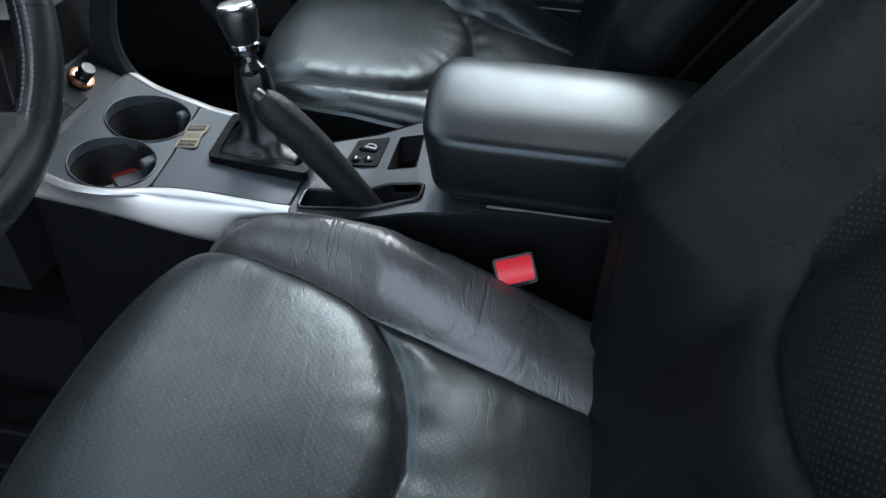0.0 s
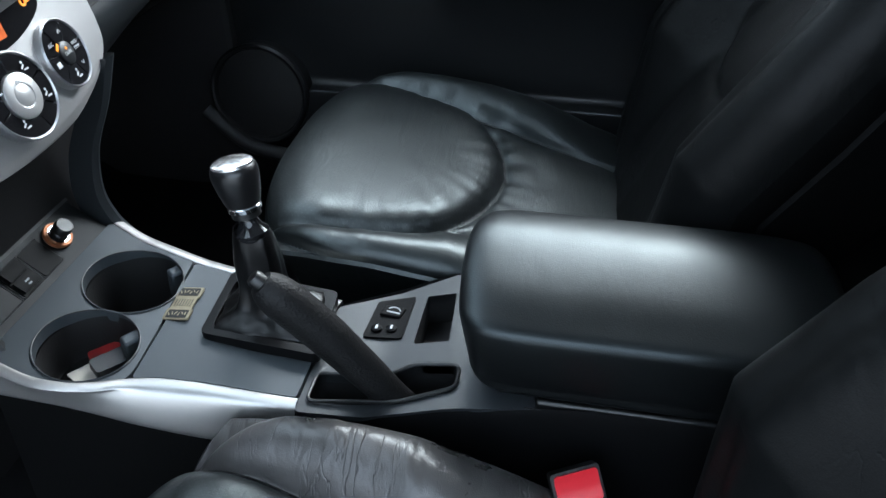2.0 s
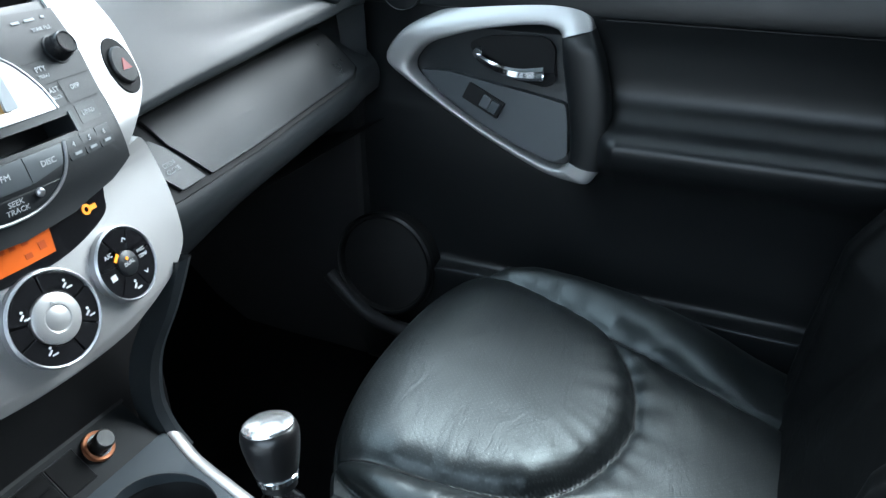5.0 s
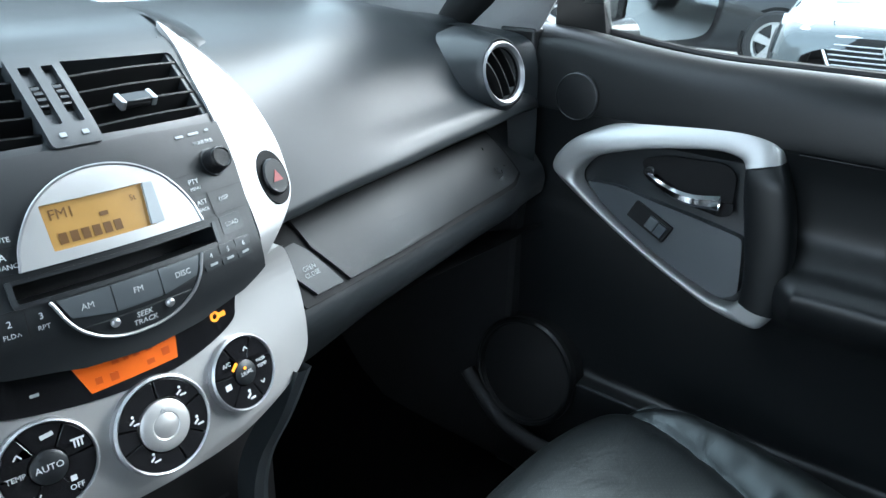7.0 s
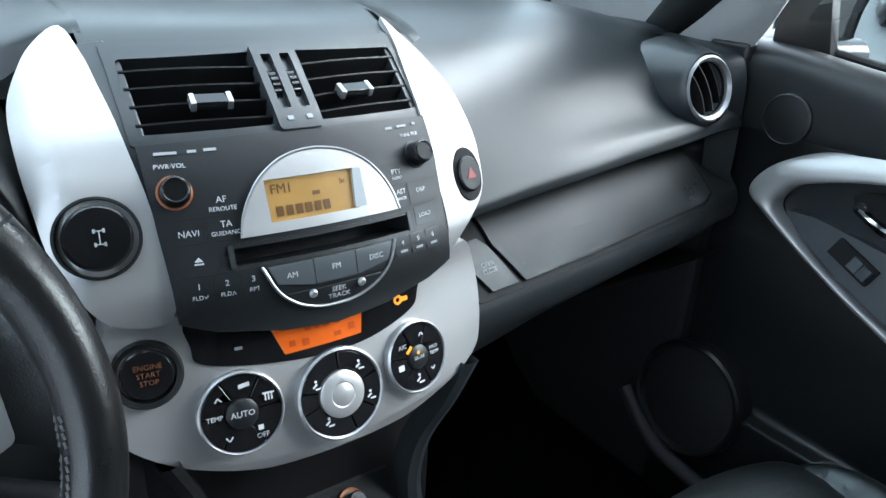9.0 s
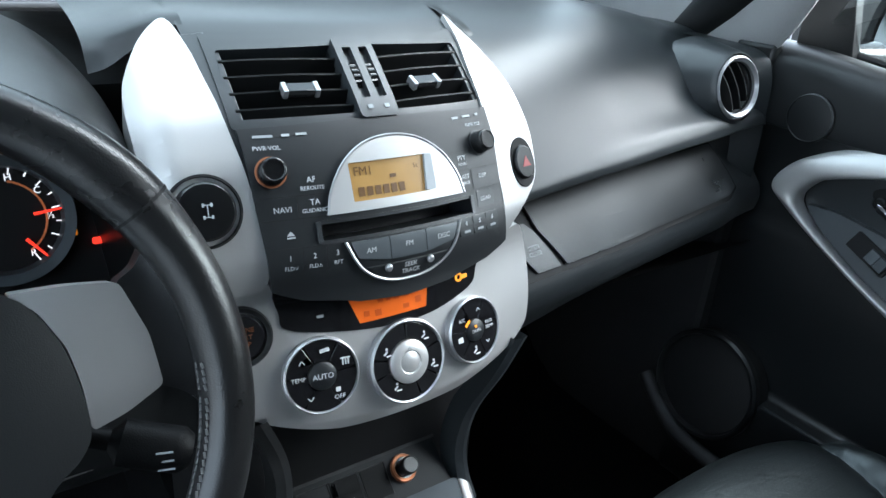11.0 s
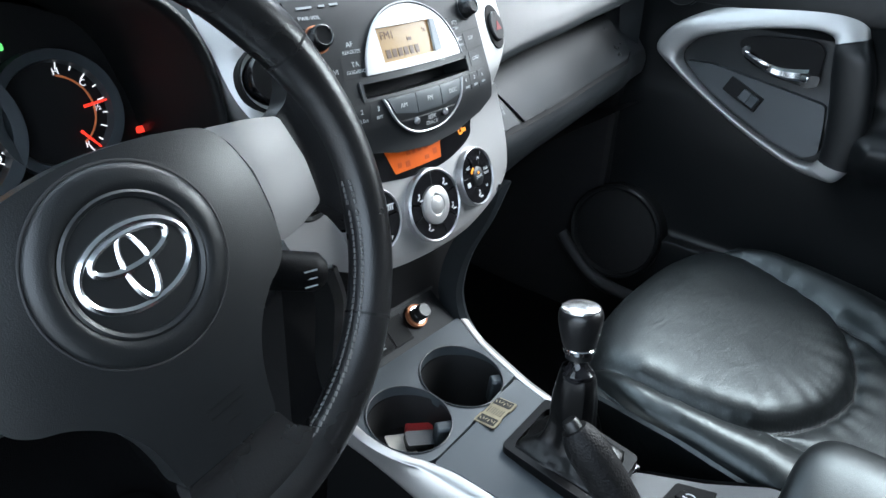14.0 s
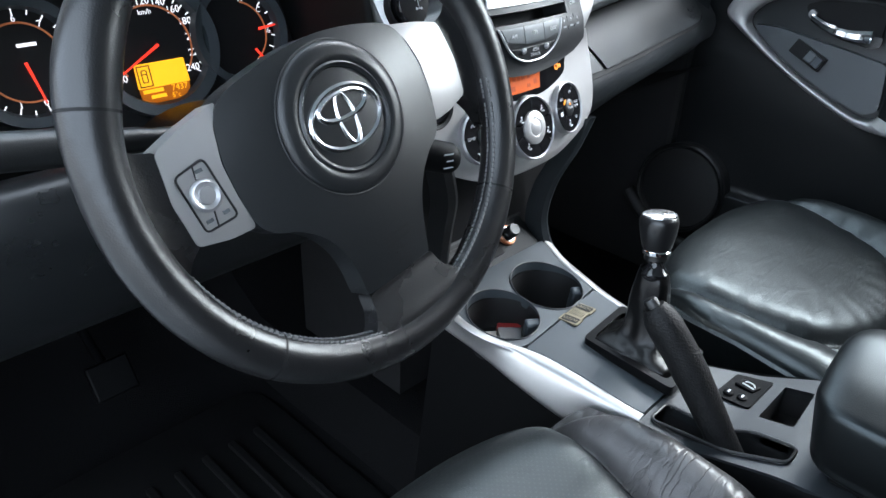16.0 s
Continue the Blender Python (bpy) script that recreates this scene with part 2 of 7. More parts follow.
def slab(outline, fmap, depth, step=0.0, holes=(), cup=0.0):
    """A plate of any outline, with holes, laid on a surface fmap(u, v, w); w runs outward, 0 at the face."""
    from mathutils.geometry import tessellate_polygon
    loops = [[Vector((x, y, 0)) for x, y in lp] for lp in (outline, *holes)]
    flat = [v for lp in loops for v in lp]
    bm = bmesh.new()
    vs = [bm.verts.new(v) for v in flat]
    for tri in tessellate_polygon(loops):
        try:
            bm.faces.new([vs[i] for i in tri])
        except ValueError:
            pass
    if step:
        for ax in (0, 1):
            lo, hi = min(v[ax] for v in flat), max(v[ax] for v in flat)
            for k in range(1, int((hi - lo) / step) + 1):
                co = [0, 0, 0]
                co[ax] = lo + k * step
                no = [0, 0, 0]
                no[ax] = 1
                bmesh.ops.bisect_plane(bm, geom=bm.verts[:] + bm.edges[:] + bm.faces[:], dist=1e-6, plane_co=co, plane_no=no)
    top = list(bm.faces)
    edge = [e for e in bm.edges if len(e.link_faces) == 1]
    low = {v: bm.verts.new((v.co.x, v.co.y, -depth)) for v in list(bm.verts)}
    for f in top:
        bm.faces.new([low[v] for v in reversed(f.verts)])
    for e in edge:
        a, b = e.verts
        bm.faces.new((a, b, low[b], low[a]))
    for v in bm.verts:
        v.co = Vector(fmap(v.co.x, v.co.y, v.co.z))
    return bm


def flat(u, v, w):
    return (u, v, w)


def lathe(profile, n=32):
    """Turned about local z: profile of (radius, height)."""
    bm = bmesh.new()
    rings = []
    for r, z in profile:
        if r < 1e-6:
            rings.append([bm.verts.new((0, 0, z))])
        else:
            rings.append([bm.verts.new((r * math.cos(2 * math.pi * i / n), r * math.sin(2 * math.pi * i / n), z)) for i in range(n)])
    for a, b in zip(rings, rings[1:]):
        for i in range(n):
            p, q, r_, s = a[i % len(a)], a[(i + 1) % len(a)], b[(i + 1) % len(b)], b[i % len(b)]
            f = []
            for v in (p, q, r_, s):
                if v not in f:
                    f.append(v)
            if len(f) > 2:
                bm.faces.new(f)
    return bm


def tube(path, radius, n=12, caps=True):
    """A round bar along a path; radius may vary from point to point."""
    P = [Vector(p) for p in path]
    rad = [float(r) for r in radius] if isinstance(radius, (list, tuple, np.ndarray)) else [radius] * len(P)
    bm = bmesh.new()
    rings = []
    up = Vector((0, 0, 1))
    for i, p in enumerate(P):
        d = (P[min(i + 1, len(P) - 1)] - P[max(i - 1, 0)]).normalized()
        if abs(d.dot(up)) > 0.95:
            up = Vector((1, 0, 0))
        s = d.cross(up).normalized()
        up = s.cross(d).normalized()
        rings.append([bm.verts.new(p + (math.cos(2 * math.pi * k / n) * s + math.sin(2 * math.pi * k / n) * up) * rad[i]) for k in range(n)])
    for a, b in zip(rings, rings[1:]):
        for k in range(n):
            bm.faces.new((a[k], a[(k + 1) % n], b[(k + 1) % n], b[k]))
    if caps:
        bm.faces.new(rings[0])
        bm.faces.new(list(reversed(rings[-1])))
    return bm


def box(x0, x1, y0, y1, z0, z1):
    bm = bmesh.new()
    bmesh.ops.create_cube(bm, size=1)
    for v in bm.verts:
        v.co = Vector(((x0 + x1) / 2 + v.co.x * (x1 - x0), (y0 + y1) / 2 + v.co.y * (y1 - y0), (z0 + z1) / 2 + v.co.z * (z1 - z0)))
    return bm


def mix(a, b, t):
    return a + (b - a) * t


def smoothstep(a, b, x):
    t = min(1, max(0, (x - a) / (b - a)))
    return t * t * (3 - 2 * t)


def interp(x, xs, ys):
    return float(np.interp(x, xs, ys))


def words(text, size, mat, parent, m, name="lettering", align="CENTER", width=1.0):
    """Printed words as a thin mesh, in the built-in font, lying in the plane of m."""
    cu = bpy.data.curves.new("t", "FONT")
    cu.body, cu.size, cu.align_x, cu.align_y, cu.extrude, cu.resolution_u = text, size, align, "CENTER", 0.00012, 2
    tmp = bpy.data.objects.new("t", cu)
    me = bpy.data.meshes.new_from_object(tmp)
    me.transform(m @ Matrix.Diagonal((width, 1, 1, 1)))
    me.materials.clear()
    me.materials.append(mat)
    me.name = name
    bpy.data.objects.remove(tmp)
    bpy.data.curves.remove(cu)
    ob = new(name, me)
    ob.parent = parent
    return ob


def bar(w, h, mat, parent, m, name="print_bar"):
    """A plain printed bar where small writing stands."""
    bm = box(-w / 2, w / 2, -h / 2, h / 2, 0, 0.0003)
    bm.transform(m)
    return part(name, bm, mat, parent, smooth=False)


def moved(bm, m):
    bm.transform(m)
    return bm

# ---- the car's shell: floor, sides, roof, pillars ----
FLOOR, SILL, GROUND = 0.42, 1.185, 0.07

ground = part("ground", box(-30, 40, -40, 40, GROUND - 0.05, GROUND), material("wet_concrete", (0.245, 0.255, 0.255), 0.6, 0, 0.4, 60, 0.25, 1.5, 0.2))
tagged(ground, "pale concrete forecourt under the parked cars", "ground", kind="structure")


def floor_y(y):
    """The carpet: level under the feet, rising to the toe board in front."""
    return FLOOR + 0.30 * smoothstep(0.95, 1.35, y) + 0.04 * smoothstep(0.1, -0.1, y)


def build_floor():
    rows = []
    for i in range(45):
        y = mix(-1.7, 1.4, i / 44)
        row = []
        for j in range(41):
            x = mix(-0.79, 0.79, j / 40)
            tunnel = 0.10 * smoothstep(0.17, 0.11, abs(x))
            row.append((x, y, floor_y(y) + tunnel + 0.004 * noise.noise((x * 9, y * 9, 0))))
        rows.append(row)
    ob = part("floor", grid_mesh(rows), CARPET)
    thick(ob, 0.02)
    return tagged(ob, "black carpeted car floor with a raised centre tunnel", "floor", kind="structure")


build_floor()
side_dark = material("trim_black", (0.009, 0.009, 0.010), 0.7, 0, 0.4, 500)


def wall(name, x0, x1, y0, y1, z0, z1, mat, label, category):
    return tagged(part(name, box(x0, x1, y0, y1, z0, z1), mat, bevel=0.006), label, category, kind="structure")


wall("wall_firewall", -0.78, 0.78, 1.38, 1.42, FLOOR - 0.02, 1.17, side_dark, "black firewall trim ahead of the footwells", "wall")
wall("wall_rear", -0.74, 0.74, -1.72, -1.68, FLOOR - 0.02, 1.15, side_dark, "dark trim behind the rear bench", "wall")
wall("wall_left_rear", -0.80, -0.74, -1.72, -0.50, FLOOR - 0.02, SILL, side_dark, "dark rear door trim beside the driver's opening", "wall")
wall("wall_right_rear", 0.74, 0.80, -1.72, -0.50, FLOOR - 0.02, SILL, side_dark, "dark rear door trim beside the passenger seat", "wall")
wall("wall_left_front", -0.80, -0.72, 0.80, 1.42, FLOOR - 0.02, 1.17, side_dark, "dark kick panel ahead of the driver's door opening", "wall")
wall("wall_right_front", 0.715, 0.80, 0.674, 1.42, FLOOR - 0.02, 1.17, side_dark, "dark kick panel beside the passenger footwell", "wall")
wall("trim_sill_left", -0.82, -0.70, -0.50, 0.86, FLOOR - 0.06, FLOOR + 0.03, DARK, "black scuff sill under the open driver's door", "sill")

roof_rows = []
for i in range(25):
    y = mix(-1.75, 0.46, i / 24)
    roof_rows.append([(x, y, 1.70 - 0.10 * (x / 0.62) ** 2 - 0.10 * smoothstep(0.0, 0.46, y) - 0.05 * smoothstep(-1.2, -1.75, y)) for x in np.linspace(-0.62, 0.62, 17)])
roof = part("ceiling", grid_mesh(roof_rows), HEADLINER)
thick(roof, 0.05, 1.0)
tagged(roof, "pale grey fabric headliner under the car's roof", "ceiling", kind="structure")


def pillar(name, a, b, r, label):
    bm = tube([Vector(a).lerp(Vector(b), t) for t in np.linspace(0, 1, 9)], r, 10)
    return tagged(part(name, bm, DARK), label, "pillar", kind="structure")


pillar("trim_pillar_front_right", (0.75, 0.86, 1.17), (0.61, 0.36, 1.62), 0.042, "black windscreen pillar beside the passenger window")
pillar("trim_pillar_front_left", (-0.75, 0.86, 1.17), (-0.61, 0.36, 1.62), 0.042, "black windscreen pillar beside the driver's opening")
pillar("trim_pillar_mid_right", (0.77, -0.52, 1.15), (0.62, -0.60, 1.66), 0.06, "black pillar behind the passenger window")
pillar("trim_pillar_mid_left", (-0.77, -0.52, 0.45), (-0.62, -0.60, 1.66), 0.07, "black pillar behind the open driver's door")
# unseen panel, wider than the pillar, added to keep sun off armrest and backrests
wall("trim_pillar_blocker_right", 0.735, 0.775, -0.66, -0.30, 1.10, 1.66, DARK, "unseen black panel widening the pillar to block sun", "pillar")
wall("trim_pillar_foot_right", 0.705, 0.81, 0.655, 0.72, 1.16, 1.206, DARK, "black foot of the windscreen pillar", "pillar")
pillar("trim_pillar_back_right", (0.74, -1.68, 1.15), (0.60, -1.62, 1.64), 0.07, "black pillar at the back of the cabin")
pillar("trim_pillar_back_left", (-0.74, -1.68, 1.15), (-0.60, -1.62, 1.64), 0.07, "black pillar at the back of the cabin")
# the bonnet beyond the windscreen
bon = part("bonnet", loft([[(x, 1.38, 1.13 - 0.10 * (x / 0.8) ** 2), (x, 1.8, 1.12 - 0.10 * (x / 0.8) ** 2), (x, 2.3, 1.02 - 0.12 * (x / 0.8) ** 2), (x, 2.45, 0.85)] for x in np.linspace(-0.85, 0.85, 9)], 25, 20), material("car_paint_grey", (0.10, 0.11, 0.12), 0.25, 0.4, 0, 1, 0.05, 10, 0.05, 0.8))
thick(bon, 0.02)
tagged(bon, "grey painted bonnet ahead of the windscreen", "bonnet", kind="structure")


# invented wall, out of view, holds back low sky light at the driver's side
wall("wall_left_unseen", -7.2, -7.0, -12.0, 9.0, GROUND, 2.0, material("blocker_grey", (0.30, 0.30, 0.30), 0.9, 0, 0.4, 60, 0.3, 2), "unseen added wall that blocks low light from the left", "wall")


# ---- seats ----
U_Y = [0.44, 0.37, 0.31, 0.26, 0.215, 0.18, 0.15, 0.13, 0.12]
U_W = [0.205, 0.198, 0.192, 0.182, 0.168, 0.147, 0.105, 0.055, 0.0]


def u_half(y):
    return interp(y, U_Y[::-1], U_W[::-1]) if y >= 0.12 else 0.0


def seam_points():
    right = spline([(w, y) for w, y in zip(U_W, U_Y)], 260)
    left = right * [-1, 1]
    rear = spline([(0.155, 0.19), (0.140, 0.12), (0.122, 0.02), (0.108, -0.10)], 180)
    return np.vstack([right, left, rear, rear * [-1, 1]])


SEAMS = seam_points()


def cushion_height(u, y, worn):
    """The domed thigh pad, the sunken rear panel and the raised bolsters meet in sewn grooves."""
    d = math.sqrt(((SEAMS - (u, y)) ** 2).sum(1).min())
    e = math.hypot(d, 0.0025) - 0.0025
    z = interp(y, [-0.12, -0.05, 0.05, 0.12, 0.20, 0.30, 0.36, 0.42], [0.655, 0.672, 0.698, 0.713, 0.725, 0.741, 0.752, 0.763])
    kind = region(u, y)
    if kind == "thigh_pad":
        z += interp(y, [0.12, 0.20, 0.30, 0.42], [0.024, 0.023, 0.018, 0.010]) * (1 - math.exp(-e / 0.012))
    elif kind == "seat_panel":
        z += 0.008 * (1 - math.exp(-e / 0.02)) + 0.0030 * math.exp(-(((y - 0.085) / 0.045) ** 2)) * noise.noise((u * 17 + 1.7, y * 24, 8.0))
    else:
        high = interp(y, [-0.10, 0.0, 0.09, 0.17, 0.25, 0.32, 0.40], [0.004, 0.012, 0.030, 0.040, 0.042, 0.036, 0.022])
        if worn:
            high = interp(y, [-0.10, 0.0, 0.06, 0.13, 0.19, 0.26, 0.33, 0.40], [0.012, 0.028, 0.042, 0.058, 0.074, 0.074, 0.060, 0.034])
        z += high * 1.05 * (1 - math.exp(-e / (0.026 if worn else 0.034)))
    z -= 0.0030 * math.exp(-((d / 0.006) ** 2))
    # the skin gathers into small folds that run across the seams
    a = math.atan2(y - 0.30, u)
    z += (0.0022 if worn else 0.0042) * math.exp(-e / 0.020) * smoothstep(0.001, 0.008, d) * noise.noise((a * 8.5, d * 9, 5.0))
    z += 0.0004 * noise.noise((u * 24, y * 24, 7.0)) + 0.0018 * noise.noise((u * 6, y * 6, 4.0))
    if worn and kind.startswith("bolster"):
        fold = 1 - abs(noise.noise((u * 7 + y * 4, y * 34 - u * 12, 0.5)))
        z -= 0.0012 * fold ** 9 * smoothstep(0.01, 0.04, d)
    front = 0.425 - 0.065 * (abs(u) / 0.245) ** 2.6
    es = max(0, 1 - (0.2465 - abs(u)) / (0.070 if worn else 0.045))
    ef = max(0, 1 - (front - y) / 0.075)
    e = min(1, math.hypot(es, ef))
    return z - (0.048 if worn else 0.032) * (1 - math.sqrt(max(0, 1 - e * e))), front


def grid_normals(pts):
    """Normals of a whole grid, so that pieces cut from it shade as one skin."""
    n = np.cross(np.gradient(pts, axis=1), np.gradient(pts, axis=0))
    return n / np.maximum(np.linalg.norm(n, axis=2, keepdims=True), 1e-9)


def skin_part(name, bm, made, normals, mat, parent, label):
    order = [None] * len(bm.verts)
    bm.verts.index_update()
    for q, v in made.items():
        order[v.index] = normals[q]
    me = bpy.data.meshes.new(name)
    bm.to_mesh(me)
    bm.free()
    me.materials.append(mat)
    me.shade_smooth()
    me.normals_split_custom_set_from_vertices([tuple(n) for n in order])
    ob = new(name, me)
    ob.parent = parent
    ob["label"] = label
    return ob


def panels(pts, kind_at):
    """Sorts the cells of a grid into panels."""
    nb, na = pts.shape[:2]
    kinds = [[kind_at((pts[i, j] + pts[i + 1, j + 1]) / 2) for j in range(na - 1)] for i in range(nb - 1)]
    return kinds


def region(u, y):
    if y > 0.12 and abs(u) < u_half(y):
        return "thigh_pad"
    if abs(u) < interp(y, [-0.1, 0.02, 0.12, 0.19], [0.108, 0.122, 0.140, 0.155]):
        return "seat_panel"
    return "bolster_a" if u < 0 else "bolster_b"


def build_seat(cx, y_off, lean, label, worn, drop=0.0, side=0.085):
    seat = thing("front_seat", label, "seat", "front seats", at=(cx, y_off, FLOOR - drop))
    na, nb = 150, 150
    a_s = np.sign(np.linspace(-1, 1, na)) * (1 - (1 - abs(np.linspace(-1, 1, na))) ** 1.35)
    b_s = np.linspace(0, 1, nb)
    b_s = 1 - (1 - b_s) ** 1.35
    pts = np.zeros((nb, na, 3))
    for i, b in enumerate(b_s):
        for j, a in enumerate(a_s):
            u = float(0.2465 * a)
            front = 0.425 - 0.065 * abs(a) ** 2.6
            y = mix(-0.12, front, b)
            pts[i, j] = (u, y, 0)
    kinds = panels(pts, lambda q: region(q[0], q[1]))
    for i in range(nb):
        for j in range(na):
            u, y = float(pts[i, j, 0]), float(pts[i, j, 1])
            pts[i, j, 2] = cushion_height(u, y, worn)[0] - FLOOR
    bms = {k: bmesh.new() for k in ("thigh_pad", "seat_panel", "bolster_a", "bolster_b")}
    made = {k: {} for k in bms}
    layers = {k: b.loops.layers.uv.new("uv") for k, b in bms.items()}
    for i in range(nb - 1):
        for j in range(na - 1):
            quad = [(i, j), (i, j + 1), (i + 1, j + 1), (i + 1, j)]
            k = kinds[i][j]
            vs = []
            for q in quad:
                if q not in made[k]:
                    made[k][q] = bms[k].verts.new(pts[q])
                vs.append(made[k][q])
            f = bms[k].faces.new(vs)
            for loop, q in zip(f.loops, quad):
                loop[layers[k]].uv = (pts[q][0], pts[q][1])
    normals = grid_normals(pts)
    for k, b in bms.items():
        perf = k in ("thigh_pad", "seat_panel")
        skin_part({"bolster_a": "bolster", "bolster_b": "bolster"}.get(k, k), b, made[k], normals, LEATHER_PERF if perf else LEATHER_WORN if worn else LEATHER, seat, "perforated black leather" if perf else "creased smooth black leather")
    right = spline([(w, y) for w, y in zip(U_W, U_Y)], 50)[6:]
    line = [(u, y) for u, y in right] + [(-u, y) for u, y in right[-2::-1]]
    rear = spline([(0.155, 0.19), (0.140, 0.12), (0.122, 0.02), (0.108, -0.10)], 30)
    for run in (line, rear, rear * [-1, 1]):
        part("seam", tube([(u, y, cushion_height(u, y, worn)[0] - FLOOR + 0.0002) for u, y in run], 0.0011, 6), BLACK, seat, "stitched seam")
    # the skirt below the rolled edge
    rim = [pts[i, 0] for i in range(nb)] + [pts[nb - 1, j] for j in range(1, na)] + [pts[i, na - 1] for i in range(nb - 2, -1, -1)]
    rows = [rim]
    for dz, dx in ((0.004, 0.003), (0.008, 0.0015), (0.010, -0.004), (0.05, -0.014), (0.16, -0.04)):
        rows.append([(p[0] * (1 + dx / 0.25), p[1] + (dx if p[1] > 0.2 else 0), p[2] - dz) for p in rim])
    part("skirt", grid_mesh(rows), LEATHER, seat, "black leather side with a piped seam")
    part("base", box(-0.20, 0.20, -0.12, 0.34, 0.05, 0.20), DARK, seat, "black plastic seat base on its rails", bevel=0.01)
    for sx in (-0.19, 0.19):
        part("rail", box(sx - 0.02, sx + 0.02, -0.18, 0.40, 0.022, 0.05), DARK, seat, "black steel seat rail", bevel=0.004)
    # backrest
    th = radians(lean)
    up, out = Vector((0, -math.sin(th), math.cos(th))), Vector((0, math.cos(th), math.sin(th)))
    base = Vector((0, -0.072, 0.655 - FLOOR))
    seam = np.vstack([spline([(0.13, 0.70), (0.128, 0.45), (0.125, 0.35), (0.112, 0.275), (0.07, 0.225), (0.0, 0.215), (-0.07, 0.225), (-0.112, 0.275), (-0.125, 0.35), (-0.128, 0.45), (-0.13, 0.70)], 420), spline([(0.175, 0.0), (0.19, 0.15), (0.20, 0.4), (0.19, 0.62)], 320), spline([(-0.175, 0.0), (-0.19, 0.15), (-0.20, 0.4), (-0.19, 0.62)], 320)])
    nv = 120
    pts = np.zeros((nv, na, 3))
    flat_uv = np.zeros((nv, na, 2))
    for i in range(nv):
        v = 0.68 * (1 - (1 - i / (nv - 1)) ** 1.15)
        w = interp(v, [0, 0.1, 0.3, 0.5, 0.62, 0.68], [0.235, 0.25, 0.255, 0.24, 0.205, 0.17])
        for j, a in enumerate(a_s):
            flat_uv[i, j] = (w * a, v)
    kinds = panels(flat_uv, lambda q: "insert" if q[1] > 0.215 and abs(q[0]) < interp(q[1], [0.215, 0.225, 0.275, 0.35, 0.7], [0, 0.07, 0.112, 0.125, 0.13]) else "bolster_back")
    for i in range(nv):
        for j, a in enumerate(a_s):
            u, v = float(flat_uv[i, j, 0]), float(flat_uv[i, j, 1])
            w = interp(v, [0, 0.1, 0.3, 0.5, 0.62, 0.68], [0.235, 0.25, 0.255, 0.24, 0.205, 0.17])
            d = math.sqrt(((seam - (u, v)) ** 2).sum(1).min() + 0.004 ** 2)
            h = 0.025 + side * smoothstep(0.09, 0.20, abs(u)) * interp(v, [0, 0.08, 0.2, 0.45, 0.68], [0.12, 0.45, 0.95, 0.85, 0.3])
            h += 0.018 * math.exp(-(((v - 0.16) / 0.16) ** 2)) * (1 - abs(a))
            h += 0.012 * (1 - math.exp(-d / 0.030)) - 0.003 * math.exp(-((d / 0.009) ** 2)) + 0.0008 * noise.noise((u * 9, v * 9, 2.0)) + 0.0012 * math.exp(-d / 0.03) * noise.noise((u * 40, v * 30, 6.0))
            es, et = max(0, 1 - (w - abs(u)) / 0.05), max(0, 1 - (0.68 - v) / 0.06)
            e = min(1, math.hypot(es, et))
            h -= 0.07 * (1 - math.sqrt(max(0, 1 - e * e)))
            p = base + Vector((1, 0, 0)) * u + up * v + out * float(h)
            pts[i, j] = p
    bms = {k: bmesh.new() for k in ("insert", "bolster_back")}
    made = {k: {} for k in bms}
    layers = {k: b.loops.layers.uv.new("uv") for k, b in bms.items()}
    for i in range(nv - 1):
        for j in range(na - 1):
            quad = [(i, j), (i, j + 1), (i + 1, j + 1), (i + 1, j)]
            k = kinds[i][j]
            vs = []
            for q in quad:
                if q not in made[k]:
                    made[k][q] = bms[k].verts.new(pts[q])
                vs.append(made[k][q])
            f = bms[k].faces.new(vs)
            for loop, q in zip(f.loops, quad):
                loop[layers[k]].uv = flat_uv[q]
    normals = grid_normals(pts)
    skin_part("backrest_insert", bms["insert"], made["insert"], normals, LEATHER_PERF_SHADED, seat, "perforated black leather")
    skin_part("backrest", bms["bolster_back"], made["bolster_back"], normals, LEATHER_BACK_SHADED, seat, "smooth black leather side bolsters")
    rim = [pts[i, 0] for i in range(nv)] + [pts[nv - 1, j] for j in range(1, na)] + [pts[i, na - 1] for i in range(nv - 2, -1, -1)]
    rows = [rim]
    for back, grow in ((0.02, 1.0), (0.026, 0.985), (0.03, 1.0), (0.09, 0.98), (0.13, 0.90)):
        rows.append([(p[0] * grow, *(Vector(p) - back * out)[1:]) for p in rim])
    part("back_shell", grid_mesh(rows), LEATHER_SIDE_SHADED, seat, "black leather side of the backrest")
    bm = bmesh.new()
    back = bm.faces.new([bm.verts.new(p) for p in rows[-1]])
    part("back_panel", bm, DARK, seat)
    return seat


build_seat(-0.362, -0.045, 27, "black leather driver's seat with creased bolsters, worn grey", True, 0.012, 0.125)
build_seat(0.365, 0.0, 27, "black leather passenger seat with puckered seams, unoccupied", False)

# rear bench, dim behind the front seats
bench = thing("rear_bench", "black leather rear bench in the shade behind", "bench", at=(0, -1.2, FLOOR))
part("bench_cushion", loft([[(x, 0.28, 0.02), (x, 0.30, 0.24), (x, 0.22, 0.31), (x, -0.1, 0.29), (x, -0.3, 0.27), (x, -0.32, 0.02)] for x in np.linspace(-0.66, 0.66, 7)], 30, 30), LEATHER, bench)
part("bench_back", loft([[(x, -0.22, 0.25), (x, -0.30, 0.5), (x, -0.36, 0.8), (x, -0.40, 0.86), (x, -0.46, 0.8), (x, -0.44, 0.02)] for x in np.linspace(-0.66, 0.66, 7)], 30, 30), LEATHER, bench)

